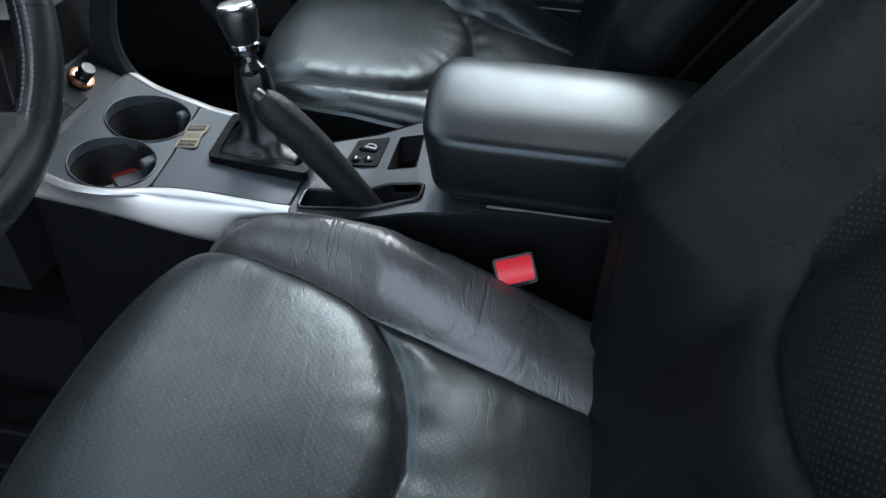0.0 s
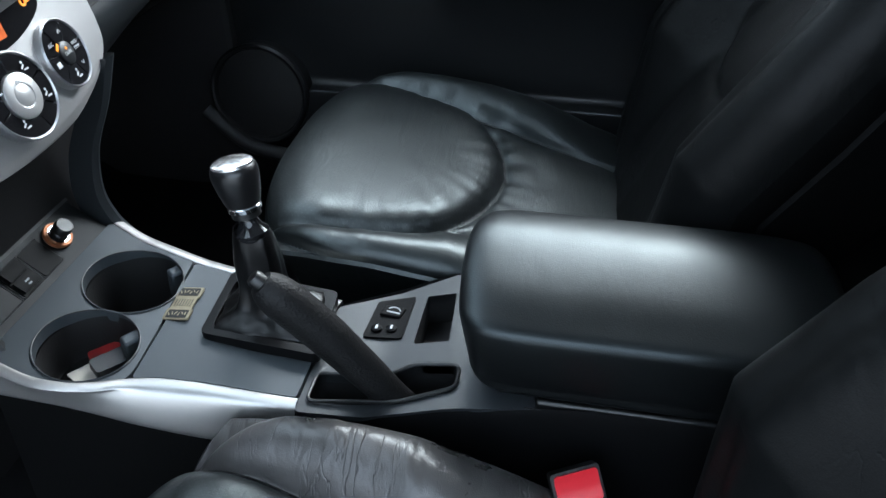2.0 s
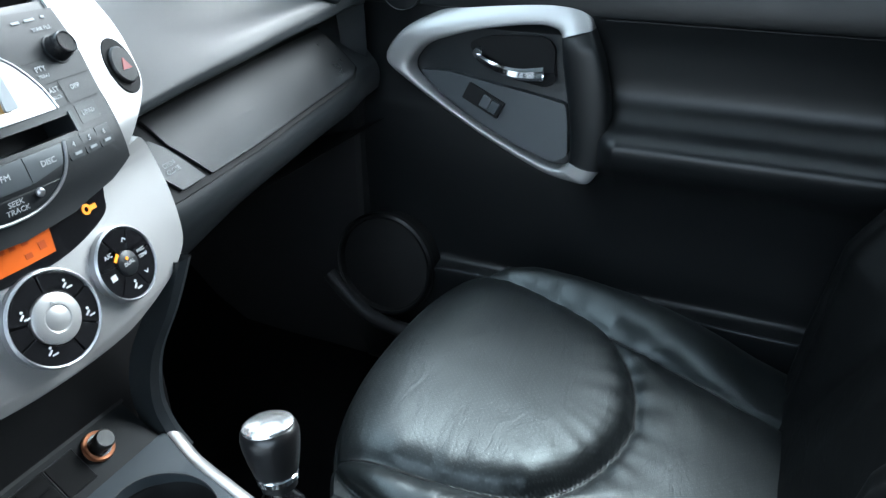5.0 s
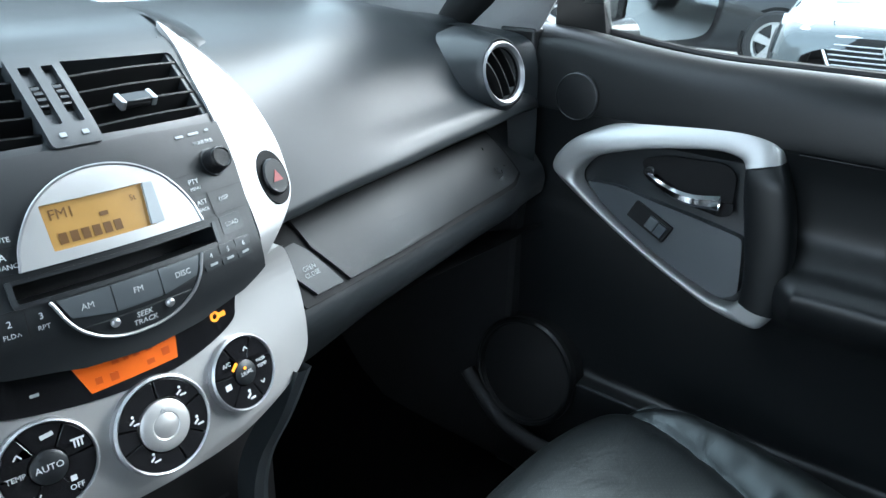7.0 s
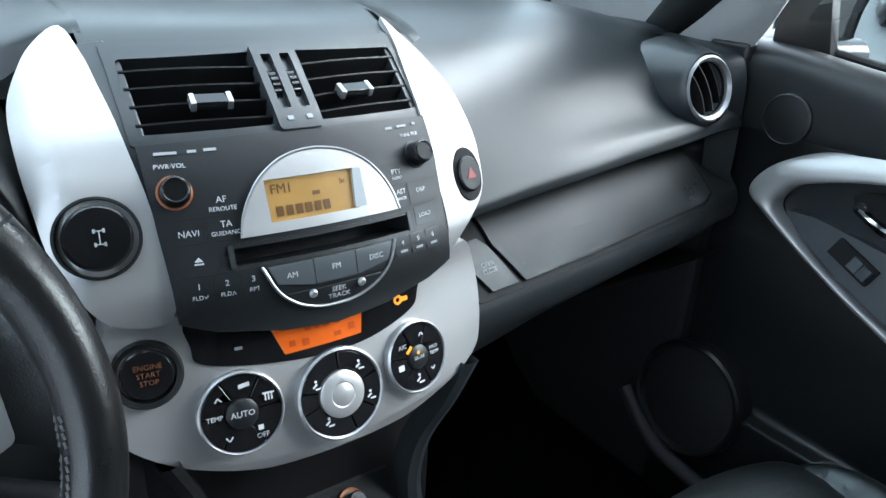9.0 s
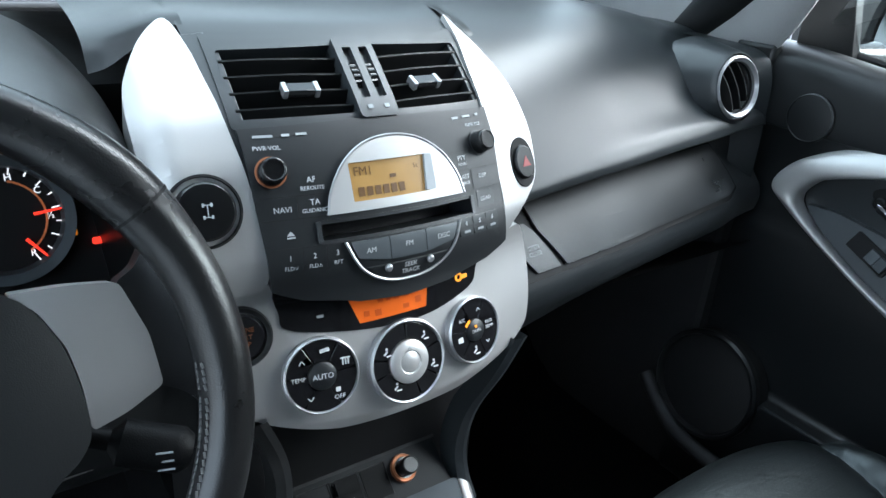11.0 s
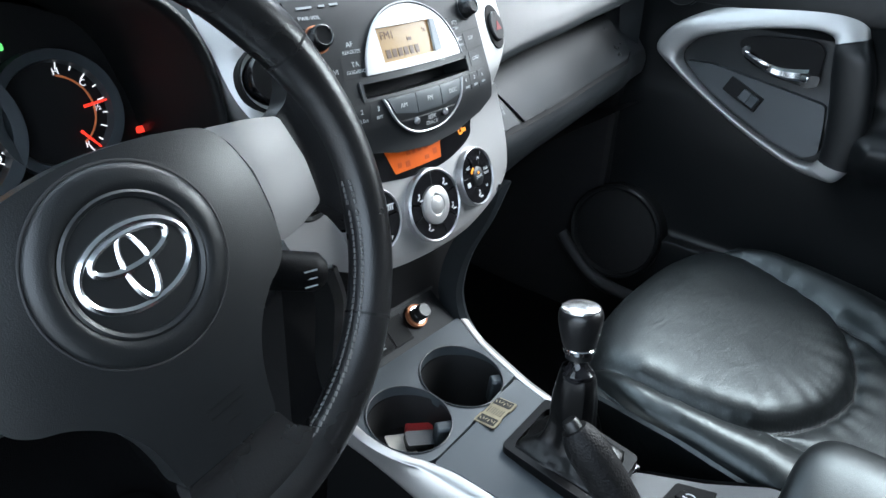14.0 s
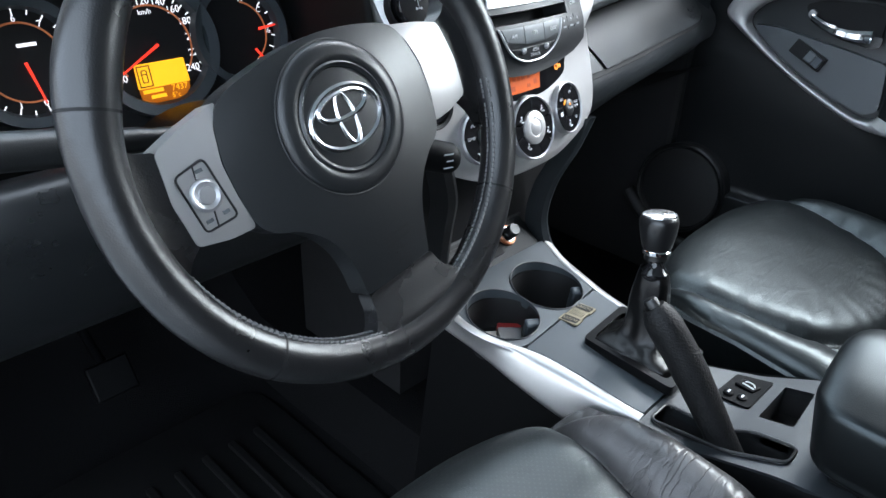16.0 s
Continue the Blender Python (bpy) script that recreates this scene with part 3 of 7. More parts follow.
# ---- dashboard ----
dashboard = thing("dashboard", "dark grey grained plastic dashboard with silver centre stack", "dashboard", kind="structure")


def lip(x):
    """Height of the pad's lower lip."""
    return interp(x, [-0.8, 0.15, 0.30, 0.48, 0.64, 0.8], [1.07, 1.070, 1.083, 1.092, 1.096, 1.09])


def front_y(x):
    return interp(x, [0.15, 0.35, 0.60, 0.70], [0.580, 0.592, 0.622, 0.645])


def pad_section(x):
    z, y = lip(x), front_y(abs(x))
    s = smoothstep(0.45, 0.72, x)
    return [(x, 1.36, 1.19 - 0.02 * s), (x, 1.10, 1.225 - 0.03 * s), (x, 0.92, 1.245 - 0.035 * s), (x, 0.80 + 0.01 * s, 1.243 - 0.035 * s), (x, y + 0.135, 1.222 - 0.03 * s), (x, y + 0.085, 1.185 - 0.02 * s), (x, y + 0.04, 1.135 - 0.01 * s), (x, y + 0.008, z + 0.02), (x, y, z + 0.005), (x, y + 0.008, z - 0.004), (x, y + 0.06, z - 0.01), (x, y + 0.07, z - 0.012)]


part("upper_pad", loft([pad_section(x) for x in (0.08, 0.16, 0.26, 0.36, 0.46, 0.56, 0.64, 0.72)], 60, 70), DASH, dashboard, "dark grey grained upper pad over the passenger airbag")


def shelf_section(x):
    """From below the pad's lip down the glovebox shelf, round its nose and under."""
    z, y = lip(x), front_y(x)
    low = interp(x, [0.12, 0.25, 0.45, 0.64, 0.75], [0.975, 0.980, 0.990, 0.998, 1.0])
    under = interp(x, [0.12, 0.22, 0.35, 0.64, 0.75], [0.885, 0.895, 0.922, 0.960, 0.965])
    return [(x, y + 0.085, z + 0.0), (x, y + 0.062, z - 0.012), (x, y + 0.050, z - 0.022), (x, y - 0.002, low + 0.012), (x, y - 0.012, low), (x, y - 0.017, low - 0.018), (x, y - 0.010, low - 0.042), (x, y + 0.012, under + 0.008), (x, y + 0.05, under - 0.008), (x, y + 0.14, under - 0.02), (x, y + 0.30, under - 0.03)]


part("glovebox_shelf", loft([shelf_section(x) for x in (0.10, 0.16, 0.22, 0.32, 0.42, 0.52, 0.60, 0.66, 0.72)], 60, 60), DASH, dashboard, "dark grey moulded shelf round the glovebox")


def shelf_map(u, v, w):
    """Glovebox lid: u along the car's width, v from the shelf's nose (0) up to the pad (1)."""
    a, b = np.array(shelf_section(u)[4]), np.array(shelf_section(u)[2])
    p = a + (b - a) * v
    t = (b - a) / np.linalg.norm(b - a)
    n = np.array((0, -t[2], t[1]))
    return tuple(p + n * (w + 0.0075 + 0.004 * math.sin(math.pi * min(1, max(0, v)))))


LID = material("lid_plastic", (0.0085, 0.0098, 0.0108), 0.30, 0, 0.09, 1300, 0.08, 12)
part("glovebox_lid", slab(rounded([(0.252, 0.065), (0.604, 0.065), (0.630, 0.14), (0.600, 0.90), (0.215, 0.92), (0.222, 0.55)], [0.01, 0.02, 0.02, 0.02, 0.02, 0.02]), shelf_map, 0.012, 0.03), LID, dashboard, "flush dark grey glovebox lid", bevel=0.0015)
part("glovebox_gap", slab(rounded([(0.188, 0.0), (0.612, 0.0), (0.640, 0.11), (0.606, 0.95), (0.17, 0.96), (0.165, 0.60)], 0.015), lambda u, v, w: shelf_map(u, v, w - 0.0035), 0.008, 0.03), BLACK, dashboard, "black gap round the glovebox lid")
latch = part("glovebox_latch", slab(rounded([(0.205, 0.075), (0.242, 0.075), (0.216, 0.55), (0.205, 0.68), (0.178, 0.66), (0.180, 0.45)], [0.01, 0.006, 0.006, 0.01, 0.008, 0.008]), shelf_map, 0.012, 0.03), DASH, dashboard, "grey push latch", bevel=0.0015)


# ---- centre stack: one bowed face, leaning back ----
PROF_Z = [0.86, 0.915, 0.945, 0.974, 1.03, 1.05, 1.08, 1.11, 1.15, 1.182, 1.205, 1.228, 1.25, 1.262]
PROF_Y = [0.52, 0.500, 0.503, 0.512, 0.530, 0.535, 0.533, 0.543, 0.561, 0.586, 0.612, 0.638, 0.675, 0.72]


def stack_y(x, z):
    return interp(z, PROF_Z, PROF_Y) + (0.83 * x * x if abs(x) < 0.14 else 0.01627 + 0.14 * (abs(x) - 0.14))


def stack_map(u, v, w):
    """Point on the stack at width u and height v, w outward."""
    e = 0.004
    y = np.mean([stack_y(u, v + k * e) for k in (-2, -1, 0, 1, 2)])
    dy = (stack_y(u, v + 2 * e) - stack_y(u, v - 2 * e)) / (4 * e)
    n = Vector((1.66 * u if abs(u) < 0.14 else math.copysign(0.14, u), -1.0, dy)).normalized()
    return (u + n.x * w, y + n.y * w, v + n.z * w)


def stack_pose(x, z, off=0.0, turn=0.0):
    """A pose on the stack: local x to the right, y up the face, z outward."""
    p = Vector(stack_map(x, z, off))
    e = 0.008
    up = (Vector(stack_map(x, z + e, 0)) - Vector(stack_map(x, z - e, 0))).normalized()
    right = (Vector(stack_map(x + e, z, 0)) - Vector(stack_map(x - e, z, 0))).normalized()
    n = right.cross(up).normalized()
    up = n.cross(right)
    m = Matrix((right, up, n)).transposed().to_4x4()
    m.translation = p
    return m @ pose(0, 0, 0, 0, 0, turn)


def mirror(pts):
    return [(-x, y) for x, y in reversed(pts)]


EAR_RIGHT = [(0.1270, 1.2440), (0.1345, 1.2335), (0.1471, 1.2177), (0.1580, 1.2000), (0.1650, 1.1840), (0.1700, 1.1592), (0.1713, 1.1261), (0.1677, 1.1074), (0.1533, 1.0903), (0.1330, 1.0740), (0.1200, 1.0640), (0.1195, 1.0880), (0.1155, 1.1265), (0.1150, 1.1580), (0.1175, 1.1880), (0.1205, 1.2085), (0.1245, 1.2280)]
EAR_LEFT = [(-0.1441, 1.2425), (-0.1355, 1.2256), (-0.1322, 1.2091), (-0.1291, 1.1929), (-0.1252, 1.1667), (-0.1195, 1.1278), (-0.1160, 1.0750), (-0.1280, 1.0590), (-0.1560, 1.0640), (-0.1720, 1.0800), (-0.1810, 1.0960), (-0.1880, 1.1147), (-0.1915, 1.1427), (-0.1935, 1.1715), (-0.1918, 1.1989), (-0.1830, 1.2155), (-0.1645, 1.2330)]
for side, label, edge in ((1, "silver-painted side panel round the hazard switch", EAR_RIGHT), (-1, "silver-painted side panel round the drive switch", EAR_LEFT)):
    out = [tuple(p) for p in spline(edge, 70, True)]
    back = [(0.112, 1.085), (0.150, 1.085), (0.170, 1.16), (0.164, 1.205), (0.146, 1.2340), (0.118, 1.2370), (0.112, 1.230)]
    part("cowl_side", slab(back if side > 0 else mirror(back), lambda u, v, w: stack_map(u, v, w + 0.0012), 0.02, 0.014), DASH, dashboard, "dark grey cheek beside the vents", bevel=0.002)
    part("side_panel", slab(out, lambda u, v, w: stack_map(u, v, w + 0.0055 - 1.0 * max(0, abs(u) - 0.172) ** 1.15), 0.040, 0.010), SILVER, dashboard, label, bevel=0.004, segs=3)
lower = [(-0.160, 1.060), (-0.120, 1.062), (0.0, 1.058), (0.120, 1.062), (0.150, 1.064), (0.162, 1.03), (0.160, 0.985), (0.148, 0.958), (0.10, 0.933), (0.05, 0.920), (0.0, 0.916), (-0.05, 0.920), (-0.10, 0.933), (-0.148, 0.958), (-0.172, 0.985), (-0.172, 1.03)]
part("lower_panel", slab([tuple(p) for p in spline(lower, 80, True)], lambda u, v, w: stack_map(u, v, w - 1.8 * max(0, 0.992 + 0.3 * u * u - v) ** 2 - 0.25 * max(0, 0.932 + 0.9 * u * u - v)), 0.04, 0.010), SILVER, dashboard, "silver-painted climate panel", bevel=0.005, segs=3)
face = [(-0.121, 1.1735), (-0.04, 1.1760), (0.04, 1.1760), (0.1165, 1.1735), (0.1150, 1.12), (0.1155, 1.062), (0.09, 1.049), (0.045, 1.0385), (0.0, 1.035), (-0.045, 1.0385), (-0.09, 1.049), (-0.116, 1.062), (-0.120, 1.12)]
SLOT = rounded([(-0.073, 1.0985), (0.073, 1.0985), (0.073, 1.1105), (-0.073, 1.1105)], 0.002)
radio_face = part("radio_face", slab(face, lambda u, v, w: stack_map(u, v, w + 0.007 + 0.006 * smoothstep(1.11, 1.05, v)), 0.05, 0.012, [[(x, z - 0.0045) for x, z in SLOT]]), RADIO, dashboard, "charcoal plastic radio face", bevel=0.002)

# ---- what fills the stack: vents, radio, climate controls, switches ----
cowl = []
for x in np.linspace(-0.135, 0.135, 9):
    cowl.append([(x, stack_y(x, 1.226) + 0.004, 1.226), (x, stack_y(x, 1.238), 1.238), (x, stack_y(x, 1.248) + 0.005, 1.2475), (x, 0.725, 1.254), (x, 0.80, 1.2565), (x, 0.92, 1.253), (x, 1.10, 1.232), (x, 1.36, 1.193)])
part("centre_cowl", loft(cowl, 30, 40), DASH, dashboard, "dark grey grained cowl above the vents")
for s in (-1, 1):
    rows = []
    for x in np.linspace(0.130, 0.20, 6):
        f = smoothstep(0.130, 0.20, x)
        rows.append([(s * x, mix(stack_y(x, 1.24), 0.70, f) + 0.004, mix(1.243, 1.2, f)), (s * x, mix(0.70, 0.725, f), mix(1.2515, 1.227, f)), (s * x, 0.80, mix(1.2565, 1.243, f)), (s * x, 0.92, mix(1.253, 1.245, f)), (s * x, 1.10, mix(1.232, 1.226, f)), (s * x, 1.36, 1.192)])
    part("cowl_shoulder", loft(rows, 12, 30), DASH, dashboard)

# vents
STRIP = material("strip_plastic", (0.026, 0.030, 0.033), 0.42, 0.1, 0.08, 1300, 0.06, 10)
frame_out = rounded([(-0.1235, 1.1745), (0.1235, 1.1745), (0.124, 1.2345), (-0.124, 1.2345)], 0.003)
hole_l = rounded([(-0.1165, 1.1805), (-0.0185, 1.1815), (-0.0160, 1.2270), (-0.1165, 1.2245)], 0.004)
hole_r = mirror(hole_l)
part("vent_surround", slab(frame_out, lambda u, v, w: stack_map(u, v, w + 0.003), 0.016, 0.012, [hole_l, hole_r]), DASH, dashboard, "dark grey surround of the centre vents", bevel=0.0012)
for s in (-1, 1):
    vent = thing("air_vent", "black slatted air vent in the centre stack", "air vent", "centre vents")
    part("duct", slab(rounded([(s * 0.015, 1.177), (s * 0.119, 1.177), (s * 0.119, 1.229), (s * 0.013, 1.229)][::s], 0.003), lambda u, v, w: stack_map(u, v, w - 0.026), 0.02, 0.03), BLACK, vent, "black duct")
    for k in range(4):
        z = 1.1868 + 0.0104 * k
        rows = []
        for x in np.linspace(0.015, 0.1175, 7):
            m = stack_pose(s * x, z, 0)
            tip = 0.0025 + 0.0015 * math.sin(math.pi * (x - 0.019) / 0.095)
            sec = [(0, 0.0012, -0.020), (0, 0.0018, -0.006), (0, 0.0008, tip - 0.001), (0, -0.0006, tip), (0, -0.0016, tip - 0.001), (0, -0.001, -0.006), (0, -0.0004, -0.020)]
            tilt = pose(0, 0, 0, -24, 0, 0)
            rows.append([tuple(m @ (tilt @ Vector(q))) for q in sec])
        part("slat", grid_mesh(rows, False, True), DARK, vent, "dark plastic slat")
    m = stack_pose(s * 0.060 - 0.001, 1.1972, 0.005) @ pose(0, 0, 0, -14, 0, 0)
    tab = part("vane_tab", moved(box(-0.0115, 0.0115, -0.0060, 0.0050, -0.004, 0.0035), m), GLOSS, vent, "black vane tab", bevel=0.001)
    for e in (-1, 1):
        part("tab_end", moved(box(e * 0.0135 - 0.0022, e * 0.0135 + 0.0022, -0.0066, 0.0056, -0.004, 0.0042), m), SATIN, tab, "bright metal tab end", bevel=0.001)
strip = [(-0.0180, 1.1760), (0.0180, 1.1760), (0.0185, 1.2295), (-0.0185, 1.2295)]
slots = [rounded([(s * 0.0078 - 0.0042, 1.1885), (s * 0.0078 + 0.0042, 1.1885), (s * 0.0078 + 0.0042, 1.2225), (s * 0.0078 - 0.0042, 1.2225)], 0.001) for s in (-1, 1)]
vent_strip = part("vent_strip", slab(rounded(strip, 0.004), lambda u, v, w: stack_map(u, v, w + 0.0085), 0.012, 0.012, slots), STRIP, dashboard, "grey strip with thumbwheels", bevel=0.0008)
for s in (-1, 1):
    m = stack_pose(s * 0.0078, 1.2055, -0.0085)
    rows = []
    for a in np.linspace(0, 2 * math.pi, 73)[:-1]:
        r = 0.0172 + 0.0006 * math.cos(24 * a)
        rows.append([(x, r * k * math.cos(a), r * k * math.sin(a)) for x, k in ((-0.0036, 0.9), (-0.0030, 1), (0.0030, 1), (0.0036, 0.9))])
    part("thumbwheel", moved(grid_mesh(rows, True, False), m), KNOB, vent_strip, "ribbed black thumbwheel")
    bar(0.0046, 0.0036, DIMPRINT, vent_strip, stack_pose(s * 0.0078, 1.1822, 0.0092), "mark")


def face_pose(x, z, off=0.0):
    return stack_pose(x, z - 0.0045, 0.0073 + 0.006 * smoothstep(1.11, 1.05, z - 0.0045) + off)


def face_map(off):
    return lambda u, v, w: stack_map(u, v - 0.0045, w + 0.007 + 0.006 * smoothstep(1.11, 1.05, v - 0.0045) + off)


radio = thing("car_radio", "charcoal car radio with amber display and silver surround", "car radio")
radio_face.parent = radio
moon = [(-0.066, 1.1165), (-0.061, 1.133), (-0.048, 1.151), (-0.026, 1.163), (0.0, 1.167), (0.026, 1.163), (0.048, 1.151), (0.061, 1.133), (0.066, 1.1165)]
moon_out = [tuple(p) for p in spline(moon, 40)]
lcd_hole = rounded([(-0.043, 1.1235), (0.030, 1.1235), (0.030, 1.1515), (-0.043, 1.1515)], 0.001)
surround = part("display_surround", slab(moon_out, face_map(0.0025), 0.004, 0.012, [lcd_hole]), SILVER, radio, "silver half-moon display surround", bevel=0.0012)
edge_path = [Vector(face_map(0.0026)(u, v, 0)) for u, v in spline(moon, 60)]
part("surround_edge", tube(edge_path, 0.0011, 8), SATIN, surround, "bright edge bead")
lcd = part("display", slab(lcd_hole, face_map(0.0006), 0.002, 0.014), AMBER_LCD, radio, "amber lit display")
words("FM1", 0.0105, LCD_INK, lcd, face_pose(-0.0305, 1.1452, 0.0006), width=0.95)
for k in range(6):
    bar(0.0054, 0.0076, LCD_INK, lcd, face_pose(-0.0345 + 0.0075 * k, 1.1302, 0.0005))
words("5t", 0.006, LCD_INK, lcd, face_pose(0.019, 1.1445, 0.0006))
bar(0.006, 0.003, LCD_INK, lcd, face_pose(-0.004, 1.1395, 0.0005))
part("display_flank", slab(rounded([(0.0255, 1.1240), (0.036, 1.1240), (0.036, 1.1512), (0.0285, 1.1512)], 0.001), face_map(0.0033), 0.003), DIMPRINT, radio, "pale wedge beside the display", bevel=0.0006)
part("disc_slot", slab(rounded([(-0.073, 1.0985), (0.073, 1.0985), (0.073, 1.1105), (-0.073, 1.1105)], 0.002), face_map(-0.030), 0.004, 0.014), BLACK, radio, "black disc slot")
part("slot_lip", slab(rounded([(-0.0765, 1.0955), (0.0765, 1.0955), (0.0765, 1.1130), (-0.0765, 1.1130)], 0.003), face_map(0.0006), 0.004, 0.014, [SLOT]), RADIO, radio, "slot surround", bevel=0.0006)
for e in (-1, 1):
    part("slot_end", slab(rounded([(e * 0.075 - 0.0018, 1.0975), (e * 0.075 + 0.0018, 1.0975), (e * 0.075 + 0.0018, 1.1125), (e * 0.075 - 0.0018, 1.1125)], 0.0006), face_map(0.0016), 0.002), STRIP, radio, "grey slot end")
# bowl of source keys with its bright smile
bowl_arc = spline([(-0.056, 1.0950), (-0.048, 1.081), (-0.033, 1.068), (-0.014, 1.0605), (0.0, 1.0592), (0.014, 1.0605), (0.033, 1.068), (0.048, 1.081), (0.056, 1.0950)], 40)
bowl = part("key_bowl", slab([tuple(p) for p in bowl_arc], face_map(0.0015), 0.003, 0.012), RADIO, radio, "charcoal key bowl", bevel=0.0006)
part("smile_trim", tube([Vector(face_map(0.0022)(u, v, 0)) for u, v in bowl_arc], 0.0013, 8), SATIN, bowl, "bright curved trim")
GREYKEY = material("grey_key", (0.060, 0.068, 0.074), 0.38, 0.1)
DARKKEY = material("charcoal_key", (0.016, 0.019, 0.021), 0.40)
for label, x0, x1, low0, low1 in (("AM", -0.0525, -0.018, 1.0835, 1.0795), ("FM", -0.0172, 0.0172, 1.0795, 1.0795), ("DISC", 0.018, 0.0525, 1.0795, 1.0835)):
    key = part("key", slab(rounded([(x0 + (0.006 if label == "AM" else 0), low0), (x1 - (0.006 if label == "DISC" else 0), low1), (x1, 1.0945), (x0, 1.0945)], 0.0012), face_map(0.0030), 0.002, 0.012), GREYKEY, radio, "grey source key", bevel=0.0005)
    words(label, 0.0062, PRINT, key, face_pose((x0 + x1) / 2, 1.0875, 0.0032))
seek = part("key", slab([(-0.040, 1.0765), (0.040, 1.0765), (0.026, 1.0665), (0.010, 1.0625), (-0.010, 1.0625), (-0.026, 1.0665)], face_map(0.0026), 0.002, 0.012), RADIO, radio, "rocker key", bevel=0.0005)
words("SEEK", 0.0060, PRINT, seek, face_pose(0.001, 1.0728, 0.0026))
words("TRACK", 0.0058, PRINT, seek, face_pose(0.001, 1.0672, 0.0026))
for e in (-1, 1):
    part("key_stud", moved(lathe([(0.0034, 0), (0.0034, 0.0018), (0.0022, 0.0032), (0, 0.0036)], 18), face_pose(e * 0.0205, 1.0735, 0.0020)), SATIN, seek, "satin stud")


def knob(x, z, r, h, parent, glow=None):
    m = face_pose(x, z, 0)
    k = part("knob", moved(lathe([(r * 1.02, 0), (r, 0.002), (r * 0.94, h * 0.85), (r * 0.86, h), (r * 0.78, h * 1.03), (r * 0.70, h * 0.97), (r * 0.4, h * 0.95), (0, h * 0.95)], 36), m), KNOB, parent, "round black knob")
    part("knob_ring", moved(lathe([(r * 1.02, 0), (r * 1.14, 0), (r * 1.14, 0.0008), (r * 1.02, 0.0012)], 36), m), glow or SATIN, k, "ring under the knob")
    return k


COPPER = material("copper_ring", (0.30, 0.11, 0.05), 0.4, 0.6)
knob(-0.104, 1.150, 0.0108, 0.014, radio, COPPER)
knob(0.0945, 1.1525, 0.0102, 0.013, radio, RADIO)
for t, x, z, size in (("PWR·VOL", -0.103, 1.1648, 0.0050), ("AF", -0.0745, 1.1432, 0.0066), ("REROUTE", -0.0745, 1.1372, 0.0046), ("NAVI", -0.1005, 1.1232, 0.0064), ("TA", -0.0745, 1.1270, 0.0066), ("GUIDANCE", -0.0745, 1.1212, 0.0046), ("1", -0.1005, 1.0890, 0.0062), ("FLD∨", -0.1005, 1.0828, 0.0046), ("2", -0.0815, 1.0890, 0.0062), ("FLD∧", -0.0815, 1.0828, 0.0046), ("3", -0.0630, 1.0890, 0.0062), ("RPT", -0.0630, 1.0830, 0.0046), ("PTY", 0.0705, 1.1435, 0.0056), ("MENU", 0.0705, 1.1385, 0.0036), ("AST", 0.0720, 1.1280, 0.0056), ("BACK", 0.0720, 1.1228, 0.0036), ("DISP", 0.0925, 1.1262, 0.0050), ("LOAD", 0.0925, 1.1075, 0.0050), ("4", 0.0640, 1.0905, 0.0056), ("5", 0.0805, 1.0905, 0.0056), ("6", 0.0965, 1.0905, 0.0056), ("TUNE·FILE", 0.0935, 1.1662, 0.0042)):
    words(t, size, PRINT, radio, face_pose(x, z, 0.0004))
for x, z, w in ((-0.1035, 1.1725, 0.017), (-0.086, 1.1727, 0.007), (-0.0735, 1.1730, 0.010), (0.075, 1.1728, 0.008), (0.0885, 1.1730, 0.011), (0.102, 1.1733, 0.004), (0.0645, 1.0850, 0.008), (0.0805, 1.0850, 0.008), (0.0965, 1.0850, 0.008)):
    bar(w * 0.9, 0.0021, DIMPRINT, radio, face_pose(x, z, 0.0003))
part("eject_mark", moved(slab([(-0.0032, 0), (0.0032, 0), (0, 0.0034)], flat, 0.0003), face_pose(-0.0975, 1.1050, 0.0004)), PRINT, radio)
bar(0.0064, 0.0012, PRINT, radio, face_pose(-0.0975, 1.1035, 0.0004), "eject_mark")
LINE = material("joint_line", (0.006, 0.006, 0.007), 0.6)
for x, z, w, h in ((-0.086, 1.1325, 0.062, 0.0006), (-0.088, 1.1165, 0.058, 0.0006), (-0.092, 1.0955, 0.050, 0.0006), (-0.0885, 1.1245, 0.0006, 0.016), (-0.091, 1.0865, 0.0006, 0.017), (-0.072, 1.0865, 0.0006, 0.017), (0.083, 1.1335, 0.060, 0.0006), (0.084, 1.1165, 0.056, 0.0006), (0.0795, 1.125, 0.0006, 0.017), (0.084, 1.1490, 0.055, 0.0006)):
    bar(w, h, LINE, radio, face_pose(x, z, 0.0002), "key_joint")
for x, z, w, h in ((0.0925, 1.1075, 0.021, 0.0135), (0.0640, 1.0885, 0.0150, 0.0135), (0.0805, 1.0885, 0.0150, 0.0135), (0.0965, 1.0885, 0.0150, 0.0135)):
    part("key", slab(rounded([(x - w / 2, z - h / 2), (x + w / 2, z - h / 2), (x + w / 2, z + h / 2), (x - w / 2, z + h / 2)], 0.001), face_map(0.0003), 0.002), DARKKEY, radio, "charcoal key", bevel=0.0005)

